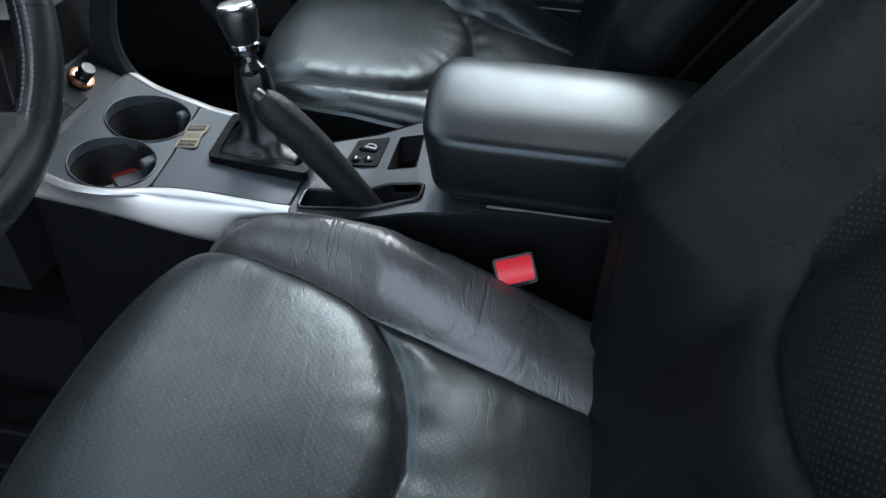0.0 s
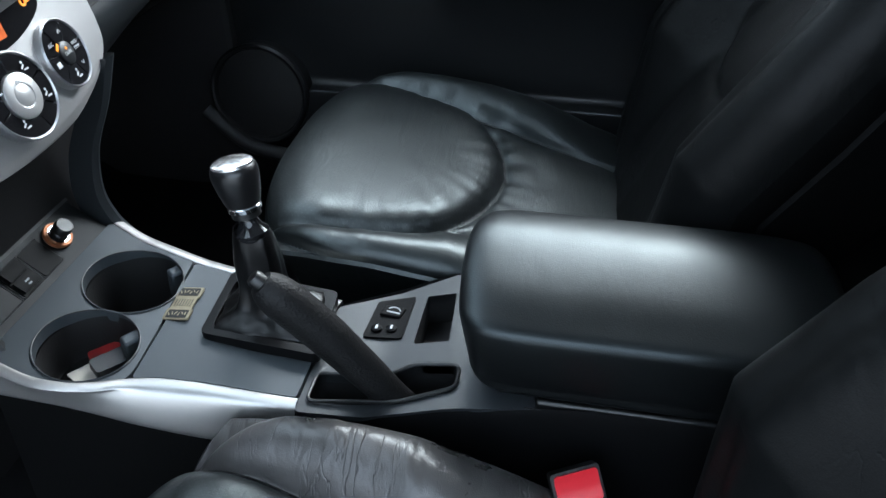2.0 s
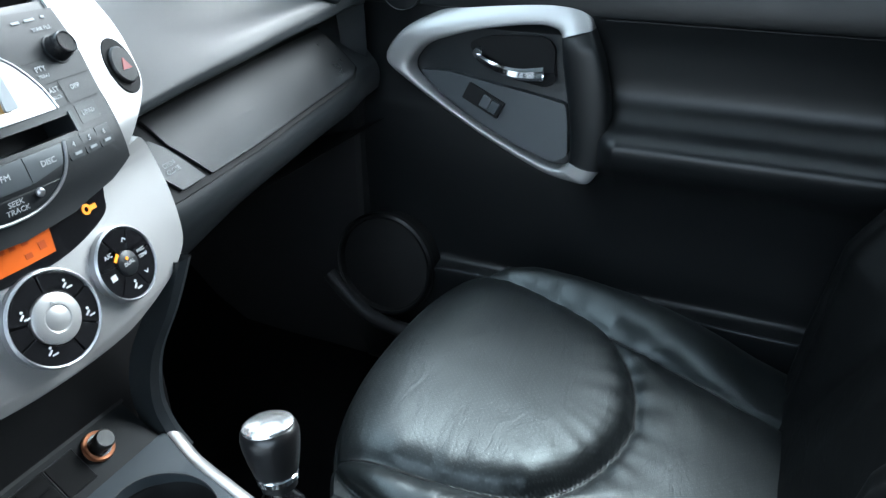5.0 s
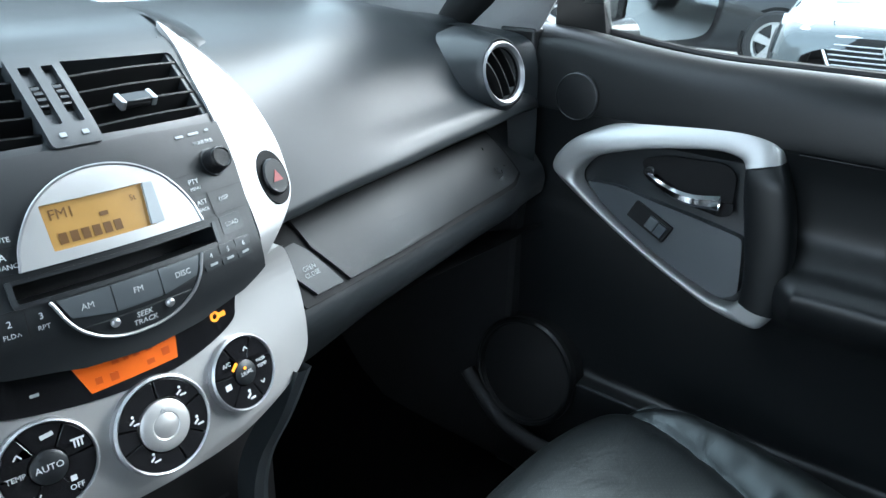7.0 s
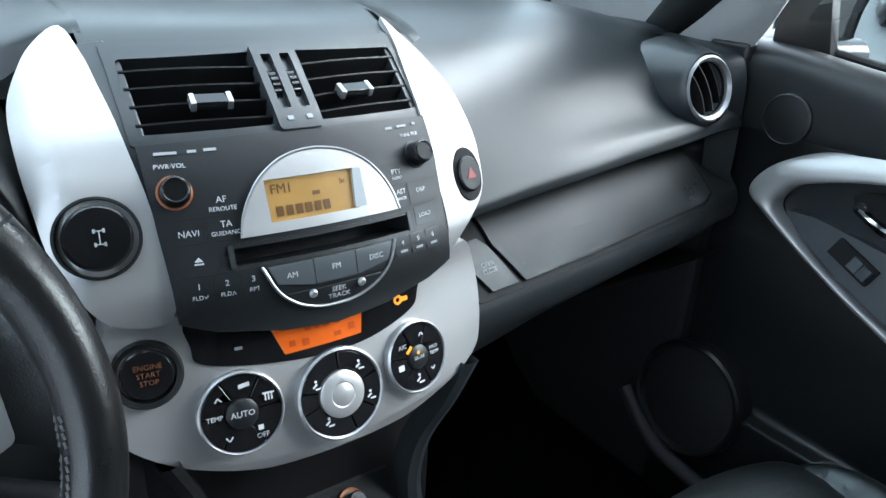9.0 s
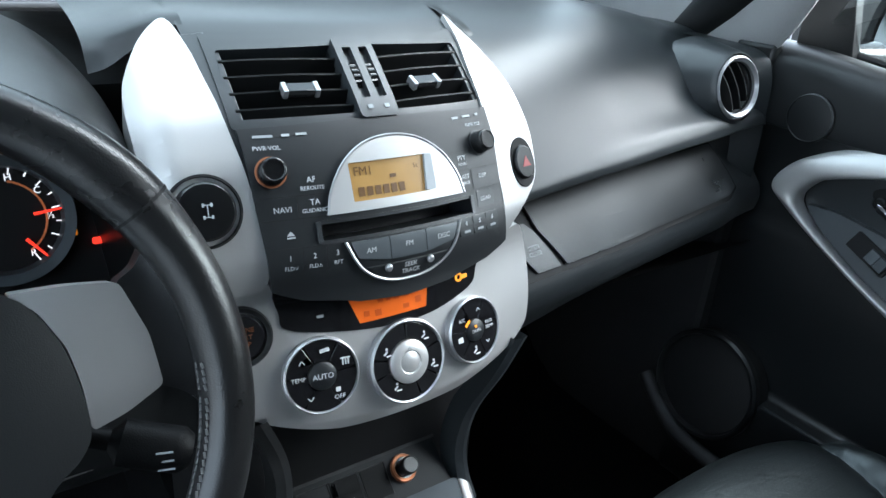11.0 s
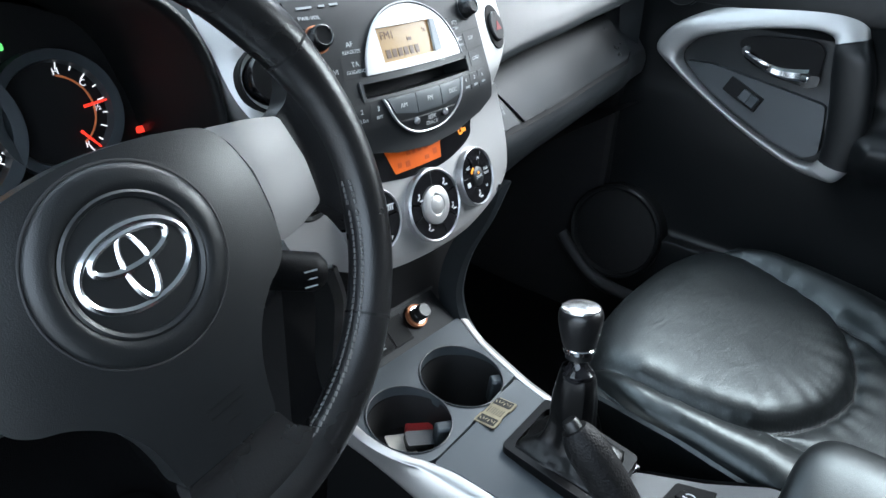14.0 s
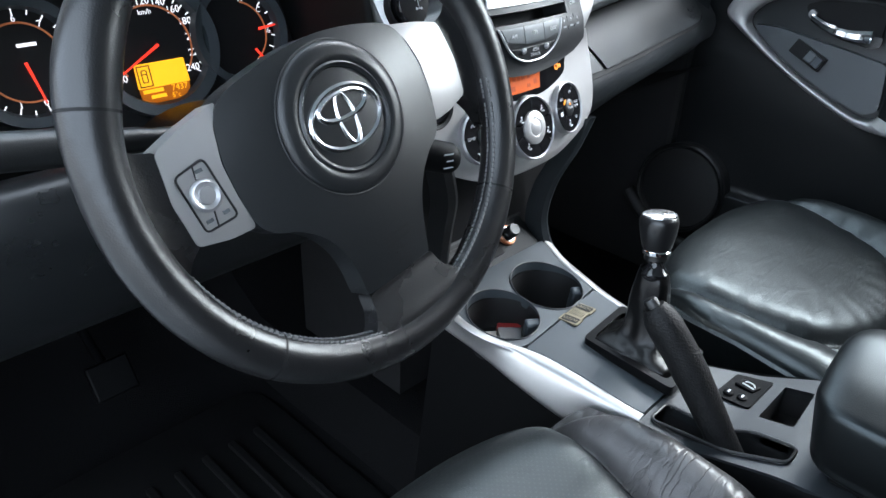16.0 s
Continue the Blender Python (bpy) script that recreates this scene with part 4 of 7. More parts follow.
# climate panel
climate = thing("climate_control", "climate controls with three round dials, orange lit display", "climate control")
win = [tuple(p) for p in spline([(-0.108, 1.060), (-0.110, 1.035), (-0.106, 1.023), (-0.075, 1.0155), (-0.020, 1.0095), (0.03, 1.0105), (0.076, 1.022), (0.086, 1.035), (0.088, 1.058), (0.04, 1.062), (-0.04, 1.062)], 50, True)]
part("display_window", slab(win, lambda u, v, w: stack_map(u, v, w + 0.0012), 0.003, 0.014), GLOSS, climate, "glossy black display window")
clcd = part("display", slab([(-0.052, 1.040), (0.028, 1.040), (0.024, 1.0170), (-0.043, 1.0165)], lambda u, v, w: stack_map(u, v, w + 0.0016), 0.002, 0.014), ORANGE_LCD, climate, "orange lit display")
for x, z, w, h in ((-0.022, 1.0335, 0.005, 0.006), (-0.014, 1.0335, 0.004, 0.006), (-0.006, 1.0335, 0.005, 0.006), (0.004, 1.0335, 0.005, 0.006), (-0.025, 1.0225, 0.006, 0.006), (0.003, 1.0225, 0.006, 0.004), (-0.036, 1.0235, 0.005, 0.005), (0.016, 1.0255, 0.006, 0.006)):
    bar(w, h, ORANGE_INK, clcd, stack_pose(x, z, 0.0017))
part("seat_heat_lamp", moved(lathe([(0.0022, 0), (0.0044, 0), (0.0044, 0.0006), (0.0022, 0.0006)], 18), stack_pose(0.064, 1.0335, 0.0014)), AMBER_GLOW, climate, "small amber lamp")
bar(0.007, 0.004, AMBER_GLOW, climate, stack_pose(0.071, 1.033, 0.0014), "lamp_mark")
bar(0.025, 0.0022, DIMPRINT, climate, stack_pose(0.062, 1.0425, 0.0014))
bar(0.006, 0.0024, DIMPRINT, climate, stack_pose(-0.077, 1.0290, 0.0014))


def annulus(r0, r1, a0, a1, n=14):
    pts = [(r1 * math.cos(a), r1 * math.sin(a)) for a in np.linspace(a0, a1, n)]
    return pts + [(r0 * math.cos(a), r0 * math.sin(a)) for a in np.linspace(a1, a0, n)]


def chevron(size, up, mat, parent, m):
    s = size * (1 if up else -1)
    for e in (-1, 1):
        bar(size * 1.2, size * 0.28, mat, parent, m @ Matrix.Translation((e * size * 0.38, 0, 0)) @ pose(0, 0, 0, 0, 0, -e * (52 if up else -52)), "arrow_mark")


def dial(x, z, r, core, core_mat, cuts, label):
    m = stack_pose(x, z, 0.0008)
    base = part("dial", moved(lathe([(r * 1.0, -0.004), (r * 1.0, 0.0045), (r * 0.955, 0.0062), (r * 0.925, 0.0048), (r * 0.925, -0.004)], 56), m), SATIN, climate, label)
    part("dial_well", moved(lathe([(0, 0.0012), (r * 0.94, 0.0012), (r * 0.94, -0.003)], 40), m), BLACK, base, "black well")
    cuts = [radians(c) for c in cuts]
    for a, b in zip(cuts, cuts[1:] + [cuts[0] + 2 * math.pi]):
        seg = moved(slab(annulus(core * 1.06, r * 0.915, a + 0.025, b - 0.025), flat, 0.004), m @ Matrix.Translation((0, 0, 0.0048)))
        part("segment", seg, GLOSS, base, "glossy black button segment", bevel=0.0007)
    part("dial_core", moved(lathe([(core, 0.001), (core, 0.0062), (core * 0.9, 0.0078), (core * 0.55, 0.0082), (core * 0.5, 0.0075), (core * 0.3, 0.0090), (0, 0.0098)] if core_mat is SILVER else [(core, 0.001), (core, 0.0060), (core * 0.85, 0.0072), (0, 0.0074)], 40), m), core_mat, base, "dial centre")
    return base, m @ Matrix.Translation((0, 0, 0.0050))


def blower(m, parent, s=1.0):
    """A seated-figure-free airflow mark: two bent bars and an arrow."""
    bar(0.0042 * s, 0.0014 * s, PRINT, parent, m @ pose(0, 0, 0, 0, 0, 35), "airflow_mark")
    bar(0.0046 * s, 0.0013 * s, PRINT, parent, m @ Matrix.Translation((0.0026 * s, -0.0026 * s, 0)), "airflow_mark")
    part("airflow_mark", moved(lathe([(0.0011 * s, 0), (0.0011 * s, 0.0003), (0, 0.0003)], 10), m @ Matrix.Translation((0.001 * s, 0.0032 * s, 0))), PRINT, parent)


d1, m1 = dial(-0.083, 0.982, 0.0330, 0.0120, RADIO, [5, 60, 118, 178, 236, 300], "round dial with black button segments, bright rim")
T = lambda x, y, m: m @ Matrix.Translation((x, y, 0.0002))
words("AUTO", 0.0066, PRINT, d1, m1 @ Matrix.Translation((0, 0, 0.0026)))
words("TEMP", 0.0052, PRINT, d1, T(-0.0205, 0, m1))
words("OFF", 0.0056, PRINT, d1, T(0.0135, -0.0205, m1))
chevron(0.0034, True, PRINT, d1, T(-0.0165, 0.0140, m1))
chevron(0.0034, False, PRINT, d1, T(-0.0115, -0.0180, m1))
bar(0.0085, 0.0032, PRINT, d1, T(0.0035, 0.0215, m1) @ pose(0, 0, 0, 0, 0, 8), "recirculation_mark")
for k in range(3):
    bar(0.0012, 0.0050, PRINT, d1, T(0.0185 + 0.0024 * k, 0.0085, m1), "demist_mark")
bar(0.0090, 0.0014, PRINT, d1, T(0.0209, 0.0118, m1), "demist_mark")
bar(0.004, 0.004, PRINT, d1, T(0.0125, -0.0140, m1), "fan_mark")
d2, m2 = dial(-0.003, 0.9755, 0.0385, 0.0197, SILVER, [18, 90, 165, 195, 285, 325], "round dial with large silver centre knob")
for a, s in ((48, 1.1), (150, 1.1), (232, 1.1), (340, 1.1)):
    blower(T(0.0258 * math.cos(radians(a)), 0.0258 * math.sin(radians(a)), m2), d2, s)
chevron(0.0026, True, DIMPRINT, d2, T(0, 0.0125, m2) @ Matrix.Translation((0, 0, 0.0032)))
d3, m3 = dial(0.0745, 0.9820, 0.0325, 0.0106, RADIO, [8, 62, 115, 170, 228, 292], "round dial with black button segments, amber light")
words("DUAL", 0.0046, PRINT, d3, m3 @ Matrix.Translation((0, 0, 0.0026)))
words("A/C", 0.0052, PRINT, d3, T(-0.0150, 0.0130, m3))
words("PASS", 0.0044, PRINT, d3, T(0.0185, 0.0035, m3))
words("TEMP", 0.0044, PRINT, d3, T(0.0185, -0.0015, m3))
chevron(0.0030, True, PRINT, d3, T(0.0065, 0.0190, m3))
chevron(0.0030, False, PRINT, d3, T(0.0145, -0.0150, m3))
blower(T(-0.003, -0.0200, m3), d3, 1.2)
bar(0.006, 0.005, PRINT, d3, T(-0.0195, -0.0045, m3), "demist_mark")
bar(0.0075, 0.0028, AMBER_GLOW, d3, T(-0.0085, 0.0085, m3) @ pose(0, 0, 0, 0, 0, 40), "lamp")
part("lamp", moved(lathe([(0.0014, 0), (0.0014, 0.0004), (0, 0.0005)], 12), m3 @ Matrix.Translation((-0.001, 0.0045, 0.0027))), AMBER_GLOW, d3, "small amber lamp")

# switches set into the silver
m = stack_pose(-0.142, 1.0225, 0.003)
start = thing("start_button", "round black engine start button with lit ring", "button")
part("bezel", moved(lathe([(0.0245, -0.01), (0.0255, 0.002), (0.0240, 0.004), (0.0205, 0.003), (0.0195, -0.004)], 48), m), DARK, start, "dark bezel ring")
cap = part("cap", moved(lathe([(0.0185, -0.006), (0.0185, 0.0025), (0.0172, 0.0038), (0.010, 0.0034), (0, 0.0032)], 48), m), GLOSS, start, "glossy black cap")
for t, y in (("ENGINE", 0.0058), ("START", 0.0), ("STOP", -0.0058)):
    words(t, 0.0056, COPPER, cap, m @ Matrix.Translation((0.001, y, 0.0038)))
m = stack_pose(-0.1570, 1.1225, 0.0060)
awd = thing("drive_switch", "round black four-wheel-drive lock switch", "switch")
part("bezel", moved(lathe([(0.0285, -0.006), (0.0280, 0.0030), (0.0262, 0.0034), (0.0250, -0.010), (0, -0.010)], 48), m), BLACK, awd, "dark recess ring")
cap = part("cap", moved(lathe([(0.0225, -0.010), (0.0220, 0.0085), (0.0200, 0.0110), (0.010, 0.0116), (0, 0.0116)], 40), m), KNOB, awd, "black round cap")
for e in (-1, 1):
    for f in (-1, 1):
        bar(0.0016, 0.0028, DIMPRINT, cap, m @ Matrix.Translation((e * 0.0030 + 0.001, f * 0.0045, 0.0120)), "mark")
    bar(0.0060, 0.0008, DIMPRINT, cap, m @ Matrix.Translation((0.001, e * 0.0045, 0.0120)), "mark")
bar(0.0008, 0.009, DIMPRINT, cap, m @ Matrix.Translation((0.001, 0, 0.0120)), "mark")
m = stack_pose(0.1530, 1.1235, 0.0058)
haz = thing("hazard_switch", "black oval hazard light switch with red triangle", "switch")
part("bezel", moved(slab([(p[0], p[1]) for p in circle(0, 0, 0.0165, 32, 0.0245)], flat, 0.012), m @ Matrix.Translation((0, 0, 0.0006))), BLACK, haz, "black oval recess", bevel=0.001)
cap = part("cap", moved(lathe([(0.0130, 0), (0.0130, 0.003), (0.0118, 0.0045), (0, 0.0050)], 36), m @ Matrix.Diagonal((1, 1.25, 1, 1))), DARK, haz, "black push cap")
part("triangle", moved(slab([(-0.0058, -0.0045), (0.0058, -0.0045), (0, 0.0058)], flat, 0.0003), m @ Matrix.Translation((0, 0, 0.0054))), material("dim_red_lens", (0.22, 0.02, 0.02), 0.3), cap, "red triangle")
words("OPEN\nCLOSE", 0.0072, DIMPRINT, latch, Matrix.Translation(Vector(shelf_map(0.208, 0.33, 0.0006))) @ pose(0, 0, 0, 52, 0, 0) @ pose(0, 0, 0, 0, 0, 4), width=0.9)

# ---- passenger end of the dashboard ----
VENT = Vector((0.598, 0.636, 1.156))
VENT_POSE = Matrix.Translation(VENT) @ pose(0, 0, 0, 90 - 14, 0, 0) @ pose(0, 0, 0, 0, -6, 0) @ Matrix.Diagonal((0.88, 0.9, 0.9, 1))
side_vent = thing("air_vent", "round side air vent with a silver ring", "air vent")
pod = []
for r, h in ((0.0475, 0.002), (0.0500, 0.000), (0.0540, -0.010), (0.061, -0.030), (0.070, -0.055), (0.078, -0.085), (0.07, -0.15)):
    pod.append((r, h))
part("pod", moved(lathe(pod, 48), VENT_POSE @ Matrix.Translation((0, 0, 0.004)) @ Matrix.Diagonal((1, 1.06, 1, 1))), DASH, side_vent, "dark grey pod moulded into the dashboard")
part("ring", moved(lathe([(0.0475, -0.006), (0.0475, 0.006), (0.0440, 0.0085), (0.0395, 0.004), (0.0375, -0.014)], 56), VENT_POSE), SATIN, side_vent, "satin silver ring")
part("duct", moved(lathe([(0.0385, 0.0), (0.0385, -0.03), (0, -0.03)], 40), VENT_POSE), BLACK, side_vent, "black duct")
for k in range(3):
    x = -0.018 + 0.018 * k
    h = math.sqrt(0.037 ** 2 - x * x)
    rows = [[tuple(VENT_POSE @ pose(0, 0, 0, 0, 0, 24) @ (Vector((x, 0, -0.006)) + Vector((dx + 0.006 * (1 - (2 * t - 1) ** 2), mix(-h, h, t), dz)))) for dx, dz in ((-0.001, -0.014), (0.0006, 0.004), (0.0024, 0.004), (0.0012, -0.014))] for t in np.linspace(0, 1, 10)]
    part("slat", grid_mesh(rows, False, True), DARK, side_vent, "curved dark slat")
end = []
for x in (0.655, 0.675, 0.690, 0.703):
    s = (x - 0.655) / 0.048
    end.append([(x, mix(0.95, 0.85, s), 1.207), (x, mix(0.80, 0.76, s), 1.206 - 0.004 * s), (x, mix(0.70, 0.675, s), 1.195), (x, mix(0.672, 0.648, s), 1.165), (x, mix(0.664, 0.642, s), 1.10), (x, mix(0.655, 0.64, s), 1.02), (x, mix(0.652, 0.645, s), 0.985), (x, 0.68, 0.955), (x, 0.78, 0.93)])
part("end_cap", loft(end, 12, 50), DASH, dashboard, "dark grey end of the dashboard by the door")
bar(0.034, 0.0055, DARK, dashboard, Matrix.Translation((0.487, 0.6185, 1.1055)) @ pose(0, 0, 0, 62, 0, 4))
# under the dashboard
part("under_panel", loft([[(x, 0.62, 0.91), (x, 0.72, 0.87), (x, 0.95, 0.80), (x, 1.30, 0.72)] for x in (0.13, 0.3, 0.5, 0.72)], 12, 20), BLACK, dashboard, "black panel over the passenger footwell")
black_box = part("dash_core", box(-0.70, 0.70, 0.80, 1.30, 0.80, 1.17), BLACK, dashboard, "black core behind the dashboard")
part("stack_core", box(-0.145, 0.145, 0.585, 0.80, 0.60, 1.16), BLACK, dashboard, "black core behind the centre stack")

# ---- driver's side: hood, instruments, knee panel, column ----
def arch(y, k, dz=0.0):
    pts = [(-0.190, 0.985), (-0.192, 1.05), (-0.197, 1.11), (-0.215, 1.165), (-0.265, 1.202), (-0.365, 1.217), (-0.465, 1.202), (-0.530, 1.165), (-0.552, 1.11), (-0.56, 1.05), (-0.562, 0.985)]
    return [(-0.37 + (x + 0.37) * k, y, 1.05 + (z - 1.05) * k + dz) for x, z in pts]


hood = loft([arch(0.720, 0.86), arch(0.66, 0.93), arch(0.60, 0.985), arch(0.583, 1.0), arch(0.580, 1.03), arch(0.592, 1.055), arch(0.65, 1.10, 0.004), arch(0.74, 1.14, 0.004), arch(0.9, 1.17, -0.004), arch(1.1, 1.18, -0.03)], 40, 50)
part("instrument_hood", hood, DARK, dashboard, "black hood over the instruments")
part("left_pad", loft([[(x, 1.36, 1.18), (x, 1.0, 1.225), (x, 0.80, 1.215), (x, 0.70, 1.16), (x, 0.66, 1.09), (x, 0.65, 1.04)] for x in (-0.54, -0.60, -0.66, -0.73)], 12, 30), DASH, dashboard, "dark grey pad by the driver's door")
knee = []
for x in (-0.74, -0.66, -0.56, -0.46, -0.36, -0.26, -0.19, -0.165):
    s = smoothstep(-0.30, -0.165, x)
    knee.append([(x, 0.676, 0.995 - 0.01 * s), (x, 0.61, 1.032 - 0.02 * s), (x, 0.570 + 0.01 * s, 1.040 - 0.02 * s), (x, 0.550 + 0.015 * s, 1.01 - 0.02 * s), (x, 0.552 + 0.012 * s, 0.965 - 0.01 * s), (x, 0.570, 0.915), (x, 0.60, 0.885), (x, 0.68, 0.855), (x, 0.90, 0.81)])
KNEE = material("knee_plastic", (0.0062, 0.0070, 0.0078), 0.30, 0, 0.12, 1200, 0.08, 12, spec=0.5)
part("knee_panel", loft(knee, 40, 50), KNEE, dashboard, "smooth dark grey panel under the steering column")
part("knee_joint", tube([(x, 0.5655 + 0.012 * smoothstep(-0.30, -0.165, x) - 0.001, 0.922) for x in np.linspace(-0.30, -0.175, 12)], 0.0011, 6), LINE, dashboard, "panel joint")

cluster = thing("instrument_cluster", "lit instrument cluster with three round gauges, red needles", "gauges")
CL = Matrix.Translation((-0.37, 0.690, 1.085)) @ pose(0, 0, 0, 90 - 14, 0, 0)
part("backing", moved(slab(rounded([(-0.185, -0.075), (0.185, -0.075), (0.17, 0.06), (0.08, 0.10), (-0.08, 0.10), (-0.17, 0.06)], 0.03), flat, 0.006), CL @ Matrix.Translation((0, 0, -0.002))), BLACK, cluster, "black backing")


def gauge(x, y, r, parent_label, a0, a1, count, numbers, arc_mat):
    m = CL @ Matrix.Translation((x, y, 0))
    g = part("gauge", moved(lathe([(r * 0.80, 0.001), (r * 0.84, 0.010), (r, 0.012), (r * 1.02, 0.0), (r * 1.02, -0.002)], 64), m), GREY, cluster, parent_label)
    part("dial_plate", moved(lathe([(0, 0.001), (r * 0.84, 0.001)], 48), m), BLACK, g, "black dial plate")
    pts = [(r * 0.60 * math.cos(a), r * 0.60 * math.sin(a), 0.003) for a in np.linspace(radians(a0), radians(a1), 40)]
    part("arc", moved(tube(pts, 0.0009, 6), m), arc_mat, g, "dim copper-lit arc")
    for k in range(count):
        a = radians(mix(a0, a1, k / (count - 1)))
        long = 0.009 if k % 2 == 0 else 0.005
        bar(long, 0.0010, WHITE_GLOW, g, m @ Matrix.Translation((r * 0.78 * math.cos(a), r * 0.78 * math.sin(a), 0.0022)) @ pose(0, 0, 0, 0, 0, math.degrees(a)), "tick")
    for k, t in enumerate(numbers):
        if t:
            a = radians(mix(a0, a1, k / (len(numbers) - 1)))
            words(t, r * 0.15, WHITE_GLOW, g, m @ Matrix.Translation((r * 0.66 * math.cos(a), r * 0.66 * math.sin(a), 0.0024)), "numeral")
    return g, m


DIMARC = material("dim_copper_arc", (0.55, 0.17, 0.06), 0.5, emit=0.02)
g0, mg0 = gauge(0.0, 0.006, 0.063, "speedometer with a grey rim", 215, -35, 27, ["0", "20", "40", "60", "80", "100", "120", "140", "160", "180", "200", "220", "240"], DIMARC)
g1, mg1 = gauge(-0.113, 0.010, 0.054, "rev counter with a grey rim", 282, 22, 17, ["0", "1", "2", "3", "4", "5", "6", "7", "8"], DIMARC)
g2, mg2 = gauge(0.092, 0.006, 0.052, "fuel and temperature gauge with a grey rim", 75, -60, 9, ["H", "", "C", "", "½", "", "", "R"], DIMARC)
words("km/h", 0.0065, WHITE_GLOW, g0, mg0 @ Matrix.Translation((0, 0.032, 0.0022)), "unit")
bar(0.016, 0.003, WHITE_GLOW, g1, mg1 @ Matrix.Translation((0.006, 0.014, 0.0022)), "unit")


def needle(m, parent, a, r0, r1):
    a = radians(a)
    part("needle", moved(tube([(r0 * math.cos(a), r0 * math.sin(a), 0.006), (r1 * math.cos(a), r1 * math.sin(a), 0.005)], [0.0014, 0.0007], 6), m), RED_GLOW, parent, "glowing red needle")


needle(mg0, g0, 208, -0.004, 0.046)
needle(mg1, g1, 282, 0.0, 0.036)
needle(mg2, g2, 5, 0.022, 0.044)
needle(mg2, g2, -52, 0.022, 0.046)
pts = [(0.046 * math.cos(a), 0.046 * math.sin(a), 0.003) for a in np.linspace(radians(140), radians(24), 30)]
part("red_band", moved(tube(pts, 0.0011, 6), mg1), RED_GLOW, g1, "red warning band")
DEEP_AMBER = material("deep_amber_lcd", (0.42, 0.11, 0.006), 0.3, 0, 0, 1, 0.05, 30, 0.05, emit=0.045)
dl = mg0 @ Matrix.Translation((0, 0, 0.0042))
low_lcd = part("trip_display", moved(slab(rounded([(-0.0230, -0.0500), (0.0180, -0.0500), (0.0255, -0.0420), (0.0265, -0.0345), (-0.0240, -0.0345)], 0.002), flat, 0.002), mg0 @ Matrix.Translation((0, 0, 0.0036))), DEEP_AMBER, g0, "deep amber lower strip of the trip display")
lcd2 = part("trip_display", moved(slab(rounded([(-0.0245, -0.0355), (0.0270, -0.0355), (0.0255, -0.0130), (-0.0235, -0.0130)], 0.001), flat, 0.002), mg0 @ Matrix.Translation((0, 0, 0.004))), YELLOW_LCD, g0, "bright yellow trip display")
for x, y, w, h in ((-0.0165, -0.0152, 0.0128, 0.0012), (-0.0165, -0.0338, 0.0128, 0.0012), (-0.0225, -0.0245, 0.0012, 0.0190), (-0.0105, -0.0245, 0.0012, 0.0190), (-0.0165, -0.0190, 0.0040, 0.0011), (-0.0165, -0.0300, 0.0052, 0.0011), (-0.0140, -0.0245, 0.0011, 0.0110), (-0.0190, -0.0245, 0.0011, 0.0110), (-0.0165, -0.0225, 0.0050, 0.0010)):
    bar(w, h, LCD_INK, lcd2, dl @ Matrix.Translation((x, y, 0)))
words("7437", 0.0085, YELLOW_LCD, low_lcd, dl @ Matrix.Translation((0.0150, -0.0392, 0)), "reading")
words("5°c", 0.0066, YELLOW_LCD, low_lcd, dl @ Matrix.Translation((0.0100, -0.0460, 0)), "reading")
for x, y, w in ((-0.0115, -0.0385, 0.020), (-0.0075, -0.0440, 0.015)):
    bar(w, 0.0034, YELLOW_LCD, low_lcd, dl @ Matrix.Translation((x, y, 0)))
part("warning_triangle", moved(slab(rounded([(-0.0085, -0.006), (0.0085, -0.006), (0.0, 0.0085)], 0.0015), flat, 0.001), CL @ Matrix.Translation((-0.0640, -0.0430, 0.003))), YELLOW_LCD, cluster, "glowing yellow warning triangle")
for x, y, mt, lb in ((0.139, -0.012, AMBER_GLOW, "amber warning lamp"), (0.158, -0.022, RED_GLOW, "red warning lamp"), (0.064, 0.064, GREEN_GLOW, "green lamp"), (0.082, 0.052, RED_GLOW, "small red mark")):
    part("lamp", moved(slab(rounded([(-0.0045, -0.003), (0.0045, -0.003), (0.0045, 0.003), (-0.0045, 0.003)], 0.002), flat, 0.001), CL @ Matrix.Translation((x, y, 0.003))), mt, cluster, lb)
bar(0.012, 0.003, WHITE_GLOW, cluster, CL @ Matrix.Translation((0.094, -0.041, 0.003)), "mark")

# black plastic with the footwell's shade put into its colour and gloss
BLACK_SHADED = material("black_shaded_plastic", (0.0024, 0.0025, 0.0028), 0.50, 0, 0.15, 900, 0.12, 12, spec=0.07)
column = thing("steering_column", "black plastic steering column shroud with two stalks", "steering column", kind="structure")
part("shroud", loft([[(-0.365 + 0.062 * math.cos(a) * k, y, z - 0.006 + 0.040 * math.sin(a) * k) for a in np.linspace(0, 2 * math.pi, 13)[:-1]] for y, z, k in ((0.445, 1.070, 0.9), (0.47, 1.066, 1.0), (0.54, 1.045, 1.1), (0.64, 1.01, 1.15))], 16, 40, True), BLACK_SHADED, column, "black shroud")
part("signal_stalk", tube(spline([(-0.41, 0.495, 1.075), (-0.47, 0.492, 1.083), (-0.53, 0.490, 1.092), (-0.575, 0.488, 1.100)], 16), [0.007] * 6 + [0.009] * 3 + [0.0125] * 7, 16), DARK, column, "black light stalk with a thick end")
wst = part("wiper_stalk", tube(spline([(-0.32, 0.485, 1.045), (-0.27, 0.465, 1.032), (-0.24, 0.452, 1.022), (-0.213, 0.443, 1.013)], 16), [0.007] * 8 + [0.0150] * 7 + [0.011], 18), BLACK_SHADED, column, "black wiper stalk with white marks")
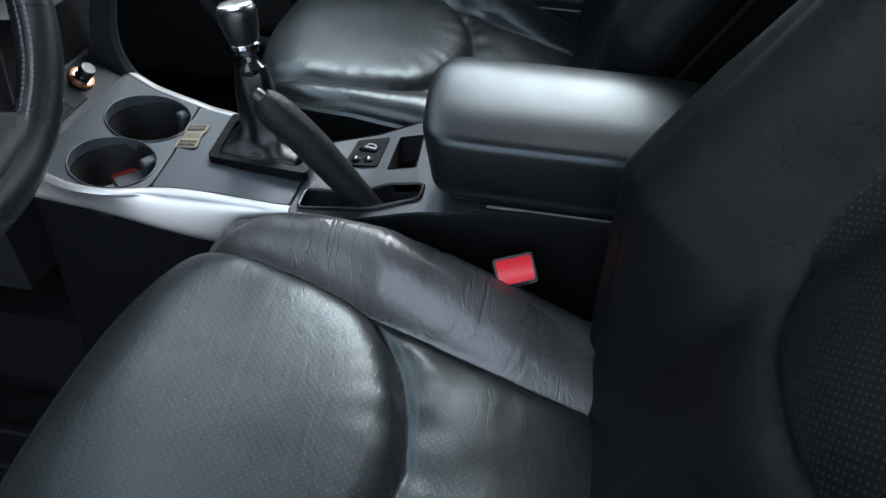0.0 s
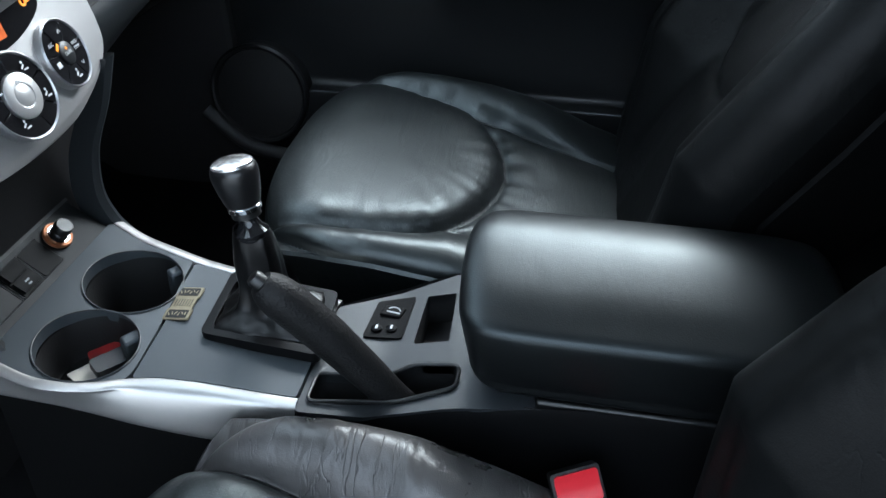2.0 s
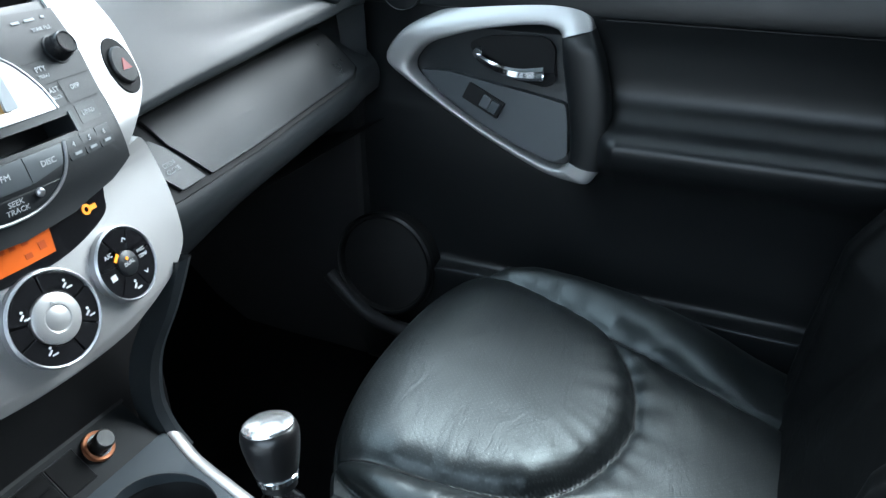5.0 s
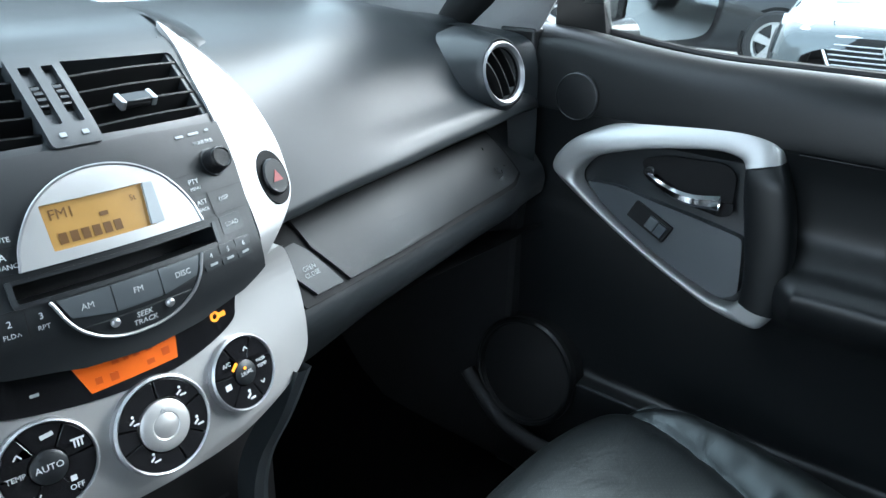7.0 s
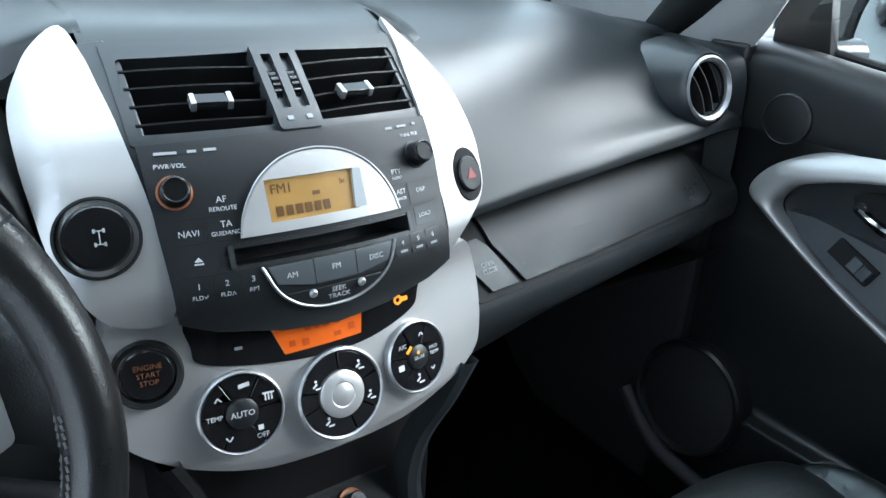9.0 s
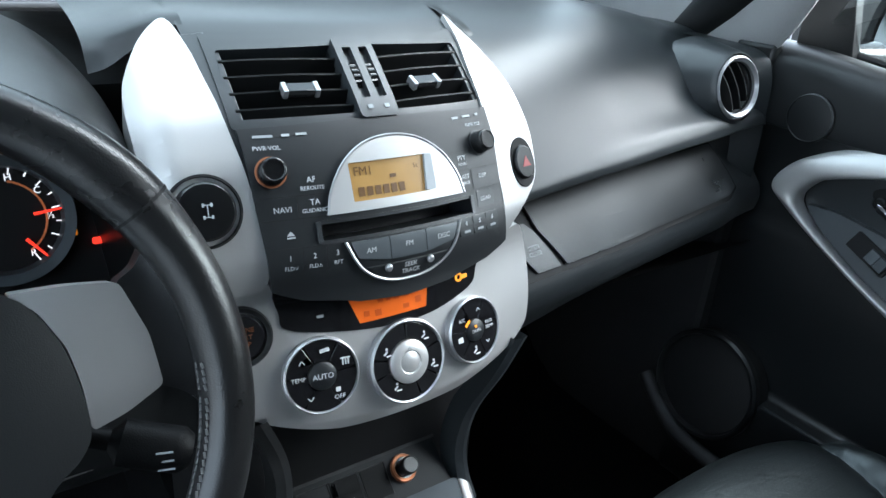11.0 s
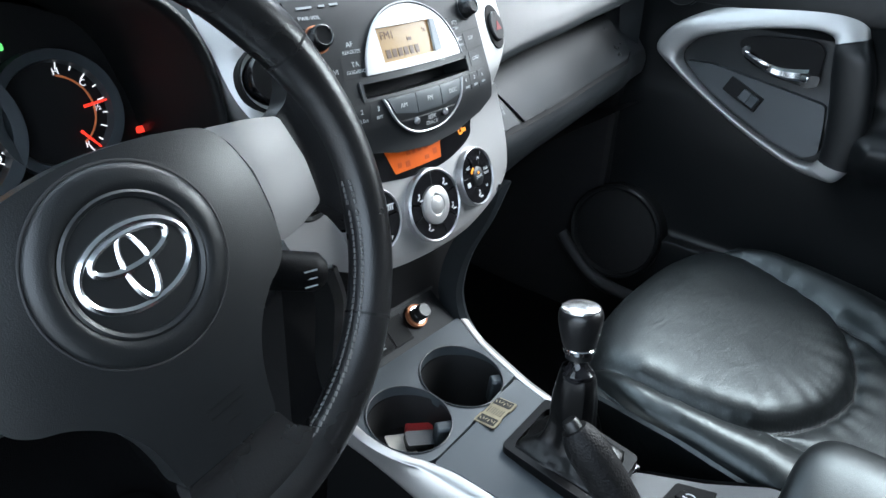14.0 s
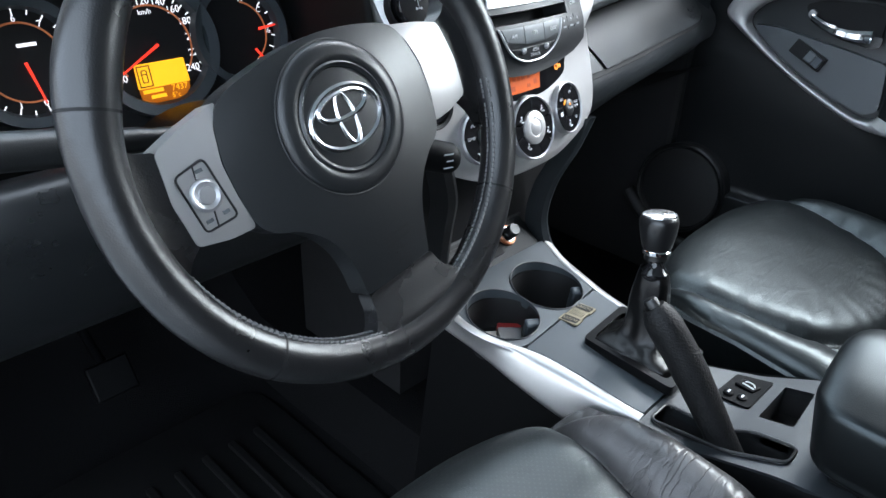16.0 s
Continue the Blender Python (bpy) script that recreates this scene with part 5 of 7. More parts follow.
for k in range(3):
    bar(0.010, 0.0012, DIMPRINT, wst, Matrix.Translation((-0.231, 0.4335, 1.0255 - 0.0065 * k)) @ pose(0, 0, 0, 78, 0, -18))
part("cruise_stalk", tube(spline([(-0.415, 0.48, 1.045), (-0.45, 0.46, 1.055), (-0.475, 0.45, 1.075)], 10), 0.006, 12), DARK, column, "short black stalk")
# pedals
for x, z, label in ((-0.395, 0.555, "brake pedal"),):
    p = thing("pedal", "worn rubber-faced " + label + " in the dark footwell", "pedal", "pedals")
    part("pad", moved(box(-0.032, 0.032, -0.028, 0.028, -0.006, 0.006), Matrix.Translation((x, 0.945, z)) @ pose(0, 0, 0, 55, 0, 0)), BLACK_SHADED, p, "black rubber pad", bevel=0.004)
    part("arm", tube(spline([(x, 0.955, z), (x, 1.05, z + 0.06), (x, 1.13, z + 0.22), (x, 1.15, z + 0.34)], 12), 0.008, 10), BLACK_SHADED, p, "steel arm")
MAT = material("mat_rubber", (0.0030, 0.0030, 0.0031), 0.65, 0, 0.4, 500, 0.85, 16, 0.05, spec=0.18)
mat = thing("floor_mat", "black ribbed rubber floor mat, scuffed and dusty", "floor mat")
part("mat_sheet", slab(rounded([(-0.64, 0.30), (-0.18, 0.30), (-0.18, 0.92), (-0.64, 0.92)], 0.05), lambda u, v, w: (u, v, floor_y(v) + 0.012 + w + 0.004 * noise.noise((u * 8, v * 8, 0))), 0.008, 0.05), MAT, mat, "black rubber sheet")
for k in range(9):
    x = -0.60 + 0.045 * k
    part("rib", moved(box(-0.006, 0.006, -0.20, 0.20, 0, 0.008), Matrix.Translation((x, 0.62, FLOOR + 0.013))), MAT, mat, bevel=0.002)

# ---- centre console ----
console = thing("centre_console", "grey centre console with silver edges and cup holders", "console", kind="structure", at=(0, 0, 0))


def console_z(y):
    return interp(y, [0.05, 0.13, 0.20, 0.28, 0.42, 0.50, 0.545], [0.760, 0.752, 0.740, 0.740, 0.750, 0.762, 0.772])


def console_map(u, v, w):
    return (u, v, console_z(v) + w)


REAR_PLATE = material("rear_plate_plastic", (0.017, 0.020, 0.023), 0.42, 0.1, 0.12, 1200, 0.06, 10)
SILVER_EDGE = material("silver_edge_paint", (0.46, 0.45, 0.44), 0.36, 0.85, 0.06, 1500, 0.04, 8)
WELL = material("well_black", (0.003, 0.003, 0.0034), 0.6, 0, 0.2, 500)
CUPS = [(0.0200, 0.4770, 0.0490), (-0.0745, 0.4735, 0.0465)]
LEFT = [(-0.118, 0.545), (-0.1255, 0.50), (-0.1235, 0.470), (-0.1150, 0.443), (-0.1045, 0.422), (-0.0965, 0.395), (-0.0920, 0.350), (-0.0900, 0.262)]
RIGHT = [(0.100, 0.545), (0.084, 0.50), (0.075, 0.455), (0.069, 0.42), (0.062, 0.37), (0.042, 0.262)]
cup_plate = rounded(LEFT[:5] + [(-0.090, 0.4195), (-0.030, 0.424), (0.030, 0.432), (0.072, 0.436)] + RIGHT[2::-1], 0.008)
part("cup_plate", slab(cup_plate, console_map, 0.012, 0.02, [circle(x, y, r, 40) for x, y, r in CUPS]), GREY, console, "grey cup holder plate", bevel=0.002)
gear_plate = rounded([(-0.1005, 0.4158), (-0.030, 0.4205), (0.030, 0.4285), (0.066, 0.431), (0.059, 0.37), (0.039, 0.264), (-0.0875, 0.264), (-0.0895, 0.350), (-0.0940, 0.395)], 0.004)
part("gear_plate", slab(gear_plate, lambda u, v, w: console_map(u, v, w + 0.0015), 0.012, 0.02), GREY, console, "grey plate round the gear lever", bevel=0.0012)
for x, y, r in CUPS:
    depth = 0.08 if x > 0 else 0.048
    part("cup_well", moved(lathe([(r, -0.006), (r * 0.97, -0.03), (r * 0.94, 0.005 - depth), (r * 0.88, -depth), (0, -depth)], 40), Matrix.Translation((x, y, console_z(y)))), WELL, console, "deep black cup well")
    rim = [(x + r * math.cos(a), y + r * math.sin(a), console_z(y + r * math.sin(a)) + 0.001) for a in np.linspace(0, 2 * math.pi, 41)]
    part("cup_rim", tube(rim, 0.0009, 8, False), REAR_PLATE, console, "rounded rim")
for x, y, a in ((0.0575, 0.4470, -35), (-0.0480, 0.4430, -35)):
    part("cup_finger", moved(box(-0.012, 0.012, -0.007, 0.007, -0.045, -0.004), Matrix.Translation((x, y, console_z(y))) @ pose(0, 0, 0, 12, 0, a)), GREY, console, "grey sprung finger in the cup well", bevel=0.003)


def band(path, side, drop, name, label):
    """The silver edge: rolls over from the plate and down the flank."""
    P = spline(path, 40)
    secs = []
    for i, (x, y) in enumerate(P):
        t = P[min(i + 1, 39)] - P[max(i - 1, 0)]
        n = Vector((t[1], -t[0])).normalized() * side
        z = console_z(y)
        d = drop * (0.55 + 0.45 * smoothstep(0.50, 0.33, y))
        low = interp(y, [0.262, 0.545], [0.104, 0.134]) if side > 0 else abs(x) + 0.0155
        q = Vector((x, y)) + n * 0.008
        secs.append([(x - n.x * 0.003, y - n.y * 0.003, z - 0.004), (x - n.x * 0.002, y - n.y * 0.002, z + 0.0008), (x + n.x * 0.003, y + n.y * 0.003, z + 0.0012), (q.x, q.y, z - 0.0005), (mix(q.x, -side * low, 0.34), y, z - 0.10 * d), (mix(q.x, -side * low, 0.62), y, z - 0.28 * d), (mix(q.x, -side * low, 0.85), y, z - 0.58 * d), (-side * low, y, z - d), (-side * (low - 0.006), y, z - d - 0.004)])
    return part(name, loft(secs, 60, 26), SILVER_EDGE, console, label)


band(LEFT, 1, 0.050, "silver_edge", "silver-painted flank")
band(RIGHT, -1, 0.030, "silver_edge", "silver-painted flank")
for s, path in ((-1, LEFT), (1, RIGHT)):
    rows = []
    for x, y in spline(path, 24):
        z = console_z(y)
        x = -interp(y, [0.262, 0.545], [0.092, 0.122]) if s < 0 else x
        rows.append([(x + s * 0.002, y, z - 0.03), (x + s * 0.006, y, z - 0.08), (x + s * 0.016, y, 0.60), (x + s * 0.03, y, 0.48), (x + s * 0.04, y, 0.43)])
    part("side_wall", grid_mesh(rows), BLACK_SHADED, console, "black side of the console")
    fx = 0.104 * s
    strut = spline([(fx, 0.530, 0.752), (fx, 0.548, 0.775), (fx, 0.556, 0.81), (fx + s * 0.004, 0.548, 0.86), (fx + s * 0.018, 0.530, 0.91), (fx + s * 0.036, 0.522, 0.955)], 24)
    rows = [[tuple(Vector(p) + Vector(q)) for q in ((-0.008, -0.006, 0), (0.0, -0.010, 0.002), (0.008, -0.006, 0), (0.009, 0.008, -0.002), (0.006, 0.024, -0.006), (-0.007, 0.024, -0.006))] for p in strut]
    part("strut", grid_mesh(rows, False, True), DASH if s > 0 else DARK, console, "grey strut up to the centre stack")
PANEL = material("panel_plastic", (0.0060, 0.0070, 0.0078), 0.42, 0, 0.10, 1200, 0.06, 10, spec=0.12)
# socket panel between console and stack
SP = Matrix.Translation((0, 0.566, 0.787)) @ pose(0, 0, 0, 42, 0, 0)
part("socket_panel", moved(slab(rounded([(-0.100, -0.028), (0.092, -0.028), (0.086, 0.026), (-0.094, 0.026)], 0.005), flat, 0.012), SP), PANEL, console, "grey sloping switch panel", bevel=0.002)
part("panel_ledge", loft([[(x, 0.583, 0.803), (x, 0.592, 0.812), (x, 0.615, 0.80), (x, 0.66, 0.79)] for x in np.linspace(-0.095, 0.09, 5)], 12, 12), DARK, console, "dark ledge behind the switches")
for x0, x1, kind_ in ((-0.042, -0.013, 1), (-0.009, 0.020, 0), (-0.079, -0.047, 2)):
    sw = part("switch_blank", moved(slab(rounded([(x0, -0.016), (x1, -0.016), (x1, 0.017), (x0, 0.017)], 0.002), flat, 0.006), SP @ Matrix.Translation((0, 0, 0.0022 if kind_ != 2 else 0.0008))), BLACK_SHADED if kind_ != 2 else PANEL, console, "black switch blank", bevel=0.0014)
    part("switch_gap", tube([tuple(SP @ Vector((x, y, 0.0006))) for x, y in ((x0 - 0.001, -0.017), (x1 + 0.001, -0.017), (x1 + 0.001, 0.018), (x0 - 0.001, 0.018), (x0 - 0.001, -0.017))], 0.0008, 6), LINE, sw, "dark gap round the switch")
    if kind_ == 1:
        part("rocker", moved(slab(rounded([(x0 + 0.002, 0.002), (x1 - 0.002, 0.002), (x1 - 0.002, 0.015), (x0 + 0.002, 0.015)], 0.002), lambda u, v, w: (u, v, w - 14 * (v - 0.0085) ** 2), 0.004, 0.003), SP @ Matrix.Translation((0, 0, 0.0058))), BLACK_SHADED, sw, "black rocker", bevel=0.001)
        part("rocker", moved(slab(rounded([(x0 + 0.002, -0.014), (x1 - 0.002, -0.014), (x1 - 0.002, 0.0005), (x0 + 0.002, 0.0005)], 0.002), lambda u, v, w: (u, v, w - 14 * (v + 0.0068) ** 2), 0.004, 0.003), SP @ Matrix.Translation((0, 0, 0.0052))), BLACK_SHADED, sw, "black rocker", bevel=0.001)
        bar(0.006, 0.0016, DIMPRINT, sw, SP @ Matrix.Translation(((x0 + x1) / 2, -0.006, 0.0054)))
        bar(0.004, 0.0016, DIMPRINT, sw, SP @ Matrix.Translation(((x0 + x1) / 2, -0.010, 0.0051)))
lighter = thing("cigarette_lighter", "black cigarette lighter in a copper-ringed socket", "lighter")
LP = SP @ Matrix.Translation((0.040, 0.004, 0))
part("socket_ring", moved(lathe([(0.0125, -0.004), (0.0155, 0.003), (0.0145, 0.006), (0.0115, 0.0055), (0.0112, -0.004)], 36), LP), COPPER, lighter, "copper-lit plastic ring")
part("chrome_ring", moved(lathe([(0.0112, -0.002), (0.0112, 0.0068), (0.0095, 0.0068), (0.0092, -0.002)], 32), LP), CHROME, lighter, "chrome ring")
part("plug", moved(lathe([(0.0072, 0), (0.0072, 0.010), (0.0062, 0.011), (0.0062, 0.014), (0.0095, 0.015), (0.0095, 0.022), (0.008, 0.024), (0, 0.024)], 28), LP), DARK, lighter, "black pull knob")

# metal badge stuck on the plate
badge = thing("metal_badge", "small brass badge with two dark engraved squares", "badge")
BRASS = material("aged_brass", (0.22, 0.19, 0.13), 0.45, 0.6, 0.5, 900, 0.35, 160, 0.15)
INK = material("dark_engraving", (0.008, 0.008, 0.007), 0.8, 0.0, 0.8, 500, 0.5, 300)
BP = Matrix.Translation((0.003, 0.4145, console_z(0.4145) + 0.0018)) @ pose(0, 0, 0, -4, 0, 4)
part("plate", moved(slab(rounded([(-0.0245, -0.0135), (-0.009, -0.0135), (-0.008, -0.0115), (0.008, -0.0115), (0.009, -0.0135), (0.0245, -0.0135), (0.0245, 0.0135), (0.009, 0.0135), (0.008, 0.0115), (-0.008, 0.0115), (-0.009, 0.0135), (-0.0245, 0.0135)], 0.002), flat, 0.0018), BP @ Matrix.Translation((0, 0, 0.0016))), BRASS, badge, "brass plate", bevel=0.0004)
for e in (-1, 1):
    part("engraving", moved(slab(rounded([(-0.0058, -0.0108), (0.0058, -0.0108), (0.0058, 0.0108), (-0.0058, 0.0108)], 0.0015), flat, 0.0003), BP @ Matrix.Translation((e * 0.0168, 0, 0.0021))), INK, badge, "dark engraved square")
    for k in range(6):
        bar(0.0045, 0.0011, BRASS, badge, BP @ Matrix.Translation((e * 0.0168 + 0.001 * math.sin(k * 2.3), -0.0085 + 0.0034 * k, 0.0022)) @ pose(0, 0, 0, 0, 0, 35 * math.sin(k * 1.7)), "relief")
for k in range(7):
    bar(0.011, 0.0008, INK, badge, BP @ Matrix.Translation((0, -0.0084 + 0.0028 * k, 0.0017)), "line")

# gear lever
BOOT = leather("leather_boot", (0.0018, 0.0018, 0.002), 0.30, False, 0.12)
BOOT.node_tree.nodes["Principled BSDF"].inputs["Specular IOR Level"].default_value = 0.3
gear = thing("gear_lever", "black gear lever with polished cap and leather boot", "gear lever")
FRAME = material("boot_frame_black", (0.002, 0.002, 0.0023), 0.32, spec=0.16)
gz = console_z(0.32) + 0.0015
frame_pts = rounded([(-0.047, 0.255), (0.045, 0.262), (0.058, 0.384), (-0.038, 0.378)], 0.008)
part("boot_frame", slab(frame_pts, lambda u, v, w: (u, v, gz + 0.012 + w), 0.012, 0.0, [rounded([(-0.036, 0.266), (0.036, 0.272), (0.046, 0.374), (-0.029, 0.369)], 0.01)]), FRAME, gear, "black boot frame", bevel=0.003)
boot = []
for k, (s, z, f) in enumerate(((1.0, gz + 0.004, 0), (0.95, gz + 0.013, 0.5), (0.72, gz + 0.018, 1), (0.54, gz + 0.026, 1), (0.46, gz + 0.045, 1), (0.44, gz + 0.070, 0.8), (0.40, gz + 0.095, 0.6), (0.33, gz + 0.108, 0.2))):
    ring = []
    for i in range(48):
        a = 2 * math.pi * i / 48
        sq = 1 / max(abs(math.cos(a)), abs(math.sin(a))) ** (0.85 * (1 - k / 9))
        rr = s * (1 + 0.10 * f * noise.noise((2 * math.cos(a), 2 * math.sin(a), k * 0.9)) + 0.05 * f * math.sin(5 * a + k))
        ring.append((0.005 + 0.007 * k / 7 + 0.040 * rr * sq * math.cos(a), 0.320 + 0.010 * k / 7 + 0.050 * rr * sq * math.sin(a), z + 0.004 * f * noise.noise((3 * math.cos(a), 3 * math.sin(a), k))))
    boot.append(ring)
boot_s = [[tuple(q) for q in spline([b[i] for b in boot], 30)] for i in range(48)]
part("boot", grid_mesh([[boot_s[i][j] for i in range(48)] for j in range(30)], False, True), BOOT, gear, "folded black leather boot")
GA, GB = Vector((0.0115, 0.329, 0.852)), Vector((0.0205, 0.341, 0.920))
GM = (GB - GA).to_track_quat("Z", "Y").to_matrix().to_4x4()
GM.translation = GA
L_ = (GB - GA).length
part("collar", moved(lathe([(0.012, -0.012), (0.0165, -0.006), (0.0165, -0.002), (0.011, 0.004), (0.0085, 0.010), (0.0085, 0.013)], 32), GM), GLOSS, gear, "glossy black collar")
part("reverse_ring", moved(lathe([(0.0085, 0.012), (0.0135, 0.014), (0.0135, 0.019), (0.0110, 0.0205)], 32), GM), DARK, gear, "black lift ring")
part("ring", moved(lathe([(0.0125, 0.0195), (0.0155, 0.0205), (0.0160, 0.0245), (0.0150, 0.0255)], 36), GM), CHROME, gear, "bright ring")
part("knob", moved(lathe([(0.0150, 0.0253), (0.0165, 0.028), (0.0195, 0.040), (0.0215, 0.052), (0.0218, 0.058), (0.0208, 0.0625), (0.0190, 0.0645)], 40), GM), LEATHER_WHEEL, gear, "stitched black leather knob")
part("cap", moved(lathe([(0.0192, 0.0640), (0.0188, 0.0665), (0.0165, 0.0680), (0, L_ - 0.0005)], 40), GM), material("polished_metal", (0.88, 0.88, 0.88), 0.22, 0.9), gear, "polished metal cap")

# rear part: switches, pocket, handbrake slot
rear = rounded([(-0.102, 0.262), (0.040, 0.262), (0.054, 0.236), (0.104, 0.145), (0.104, 0.03), (-0.078, 0.03), (-0.084, 0.12), (-0.098, 0.20)], 0.006)
pocket = rounded([(0.000, 0.138), (0.073, 0.142), (0.068, 0.172), (-0.004, 0.173)], 0.003)
slot = rounded([(-0.090, 0.262 - 0.008), (-0.055, 0.254), (-0.050, 0.19), (-0.034, 0.165), (-0.034, 0.122), (-0.062, 0.122), (-0.080, 0.17)], 0.008)
part("rear_plate", slab(rear, lambda u, v, w: console_map(u, v, w - 0.001), 0.010, 0.025, [pocket, slot]), REAR_PLATE, console, "dark grey rear plate", bevel=0.0015)
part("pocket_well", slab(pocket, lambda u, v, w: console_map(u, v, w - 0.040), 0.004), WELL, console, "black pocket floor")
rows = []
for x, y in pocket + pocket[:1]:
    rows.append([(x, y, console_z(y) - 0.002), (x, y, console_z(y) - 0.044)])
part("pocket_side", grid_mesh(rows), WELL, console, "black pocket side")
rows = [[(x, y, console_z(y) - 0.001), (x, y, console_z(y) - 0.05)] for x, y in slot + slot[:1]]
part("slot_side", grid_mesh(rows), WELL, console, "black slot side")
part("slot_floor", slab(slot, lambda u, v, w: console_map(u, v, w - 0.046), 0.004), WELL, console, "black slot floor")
rim = [(x, y, console_z(y) + 0.0015) for x, y in slot + slot[:1]]
part("slot_rim", tube(rim, 0.0018, 8, False), DARK, console, "raised rim of the handbrake slot")
swp = rounded([(0.002, 0.186), (0.066, 0.184), (0.054, 0.222), (0.000, 0.226)], 0.004)
part("switch_plate", slab(swp, lambda u, v, w: console_map(u, v, w + 0.0012), 0.003), BLACK_SHADED, console, "black seat heater switch plate", bevel=0.0008)
for k, (x, y) in enumerate(((0.012, 0.214), (0.014, 0.199))):
    part("wheel_switch", moved(lathe([(0.0055, -0.002), (0.0055, 0.003), (0.004, 0.004), (0, 0.004)], 20), Matrix.Translation((x, y, console_z(y) + 0.001))), BLACK_SHADED, console, "black round switch")
    bar(0.0052, 0.0022, PRINT, console, Matrix.Translation((x, y, console_z(y) + 0.0052)), "mark")
part("rocker_switch", moved(slab([(0.030, -0.010), (0.044, -0.014), (0.046, 0.008), (0.032, 0.012)], flat, 0.004), Matrix.Translation((0, 0.204, console_z(0.204) + 0.005))), BLACK_SHADED, console, "black rocker", bevel=0.0015)
zt = console_z(0.204) + 0.0052
part("mark", tube([(0.0345, 0.195, zt), (0.0365, 0.209, zt)], 0.0009, 6), PRINT, console, "white seat mark")
part("mark", tube([(0.0375 + 0.006 * math.sin(a), 0.202 - 0.0065 * math.cos(a), zt) for a in np.linspace(0.1, 2.6, 10)], 0.0006, 6), PRINT, console, "white curved mark")
for s, xs in ((-1, [(-0.092, 0.262), (-0.094, 0.20), (-0.082, 0.12), (-0.078, 0.05), (-0.078, -0.30)]), (1, [(0.044, 0.262), (0.06, 0.236), (0.106, 0.145), (0.106, 0.05), (0.106, -0.30)])):
    rows = []
    for x, y in spline(xs, 30):
        z = console_z(max(y, 0.05)) + (0.012 * smoothstep(0.10, 0.0, y))
        rows.append([(x, y, z - 0.008), (x + s * 0.003, y, z - 0.004), (x + s * 0.006, y, z - 0.012), (x + s * 0.007, y, z - 0.06), (x + s * 0.010, y, 0.60), (x + s * 0.02, y, 0.47), (x + s * 0.03, y, 0.43)])
    part("side_wall", grid_mesh(rows), BLACK_SHADED, console, "black side of the console")
part("bin_back", box(-0.085, 0.113, -0.32, -0.30, 0.44, 0.77), DARK, console, "black back of the console", bevel=0.004)
part("bin_top", box(-0.078, 0.106, -0.30, 0.05, 0.755, 0.768), DARK, console, "black rim under the armrest", bevel=0.003)
bar(0.0016, 0.014, LINE, console, Matrix.Translation((-0.0832, 0.052, 0.765)) @ pose(0, 0, 0, 0, -90, 0), "panel_joint")

handbrake = thing("handbrake", "black leather-gripped handbrake lever, pulled up", "handbrake")
HB = spline([(-0.064, 0.150, 0.705), (-0.066, 0.178, 0.735), (-0.069, 0.205, 0.772), (-0.074, 0.242, 0.822), (-0.0805, 0.281, 0.868)], 40)
part("grip", tube(HB, [0.012] * 6 + list(np.linspace(0.0140, 0.0180, 20)) + [0.0185] * 10 + [0.0180, 0.0170, 0.0150, 0.0115], 24), material("leather_grip", (0.0045, 0.0045, 0.0048), 0.55, 0, 0.75, 420, 0.2, 60, spec=0.2), handbrake, "dimpled black leather grip")
d = Vector(HB[-1]) - Vector(HB[-4])
HM = d.to_track_quat("Z", "Y").to_matrix().to_4x4()
HM.translation = Vector(HB[-1])
part("button", moved(lathe([(0.0075, -0.004), (0.0075, 0.006), (0.0062, 0.009), (0, 0.010)], 24), HM), DARK, handbrake, "black release button")
part("lever_boot", loft([[(-0.066 + 0.018 * k * math.cos(a), y + 0.024 * k * math.sin(a), z) for a in np.linspace(0, 2 * math.pi, 13)[:-1]] for k, y, z in ((1.0, 0.180, 0.705), (0.95, 0.180, 0.722), (0.75, 0.186, 0.740), (0.66, 0.196, 0.757))], 14, 32, True), RUBBER, handbrake, "black rubber gaiter")

# armrest
armrest = thing("armrest", "black leather centre armrest lid, shiny on top", "armrest")
secs = []
base = [(-0.074, 0.772), (-0.078, 0.785), (-0.0800, 0.810), (-0.0808, 0.832), (-0.0795, 0.8395), (-0.0755, 0.8440), (-0.066, 0.8480), (-0.03, 0.8590), (0.03, 0.8665), (0.075, 0.858), (0.098, 0.842), (0.107, 0.815), (0.108, 0.790), (0.104, 0.772), (0.06, 0.769), (-0.03, 0.769)]
for y, k, kz in ((0.119, 0.0, 0.0), (0.119, 0.45, 0.55), (0.117, 0.68, 0.80), (0.110, 0.84, 0.92), (0.098, 0.945, 0.98), (0.078, 0.99, 1.0), (0.05, 1.0, 1.0), (-0.03, 1.0, 1.0), (-0.11, 1.0, 1.0), (-0.165, 0.98, 0.96), (-0.19, 0.90, 0.85), (-0.20, 0.6, 0.55), (-0.201, 0.0, 0.0)):
    cx, cz = 0.018, 0.806
    secs.append([(cx + (x - cx) * k, y + 0.15 * (z - 0.806) * smoothstep(0.0, 0.13, y), cz + (z - cz) * kz) for x, z in base])
part("lid", loft(secs, 80, 80, True), LEATHER_ARM, armrest, "smooth black leather lid")
part("lid_base", box(-0.070, 0.098, -0.185, 0.085, 0.764, 0.772), DARK, armrest, "black underside of the lid", bevel=0.003)
part("hinge", tube([(-0.06, -0.196, 0.775), (0.09, -0.196, 0.775)], 0.008, 12), DARK, armrest, "black hinge at the back")

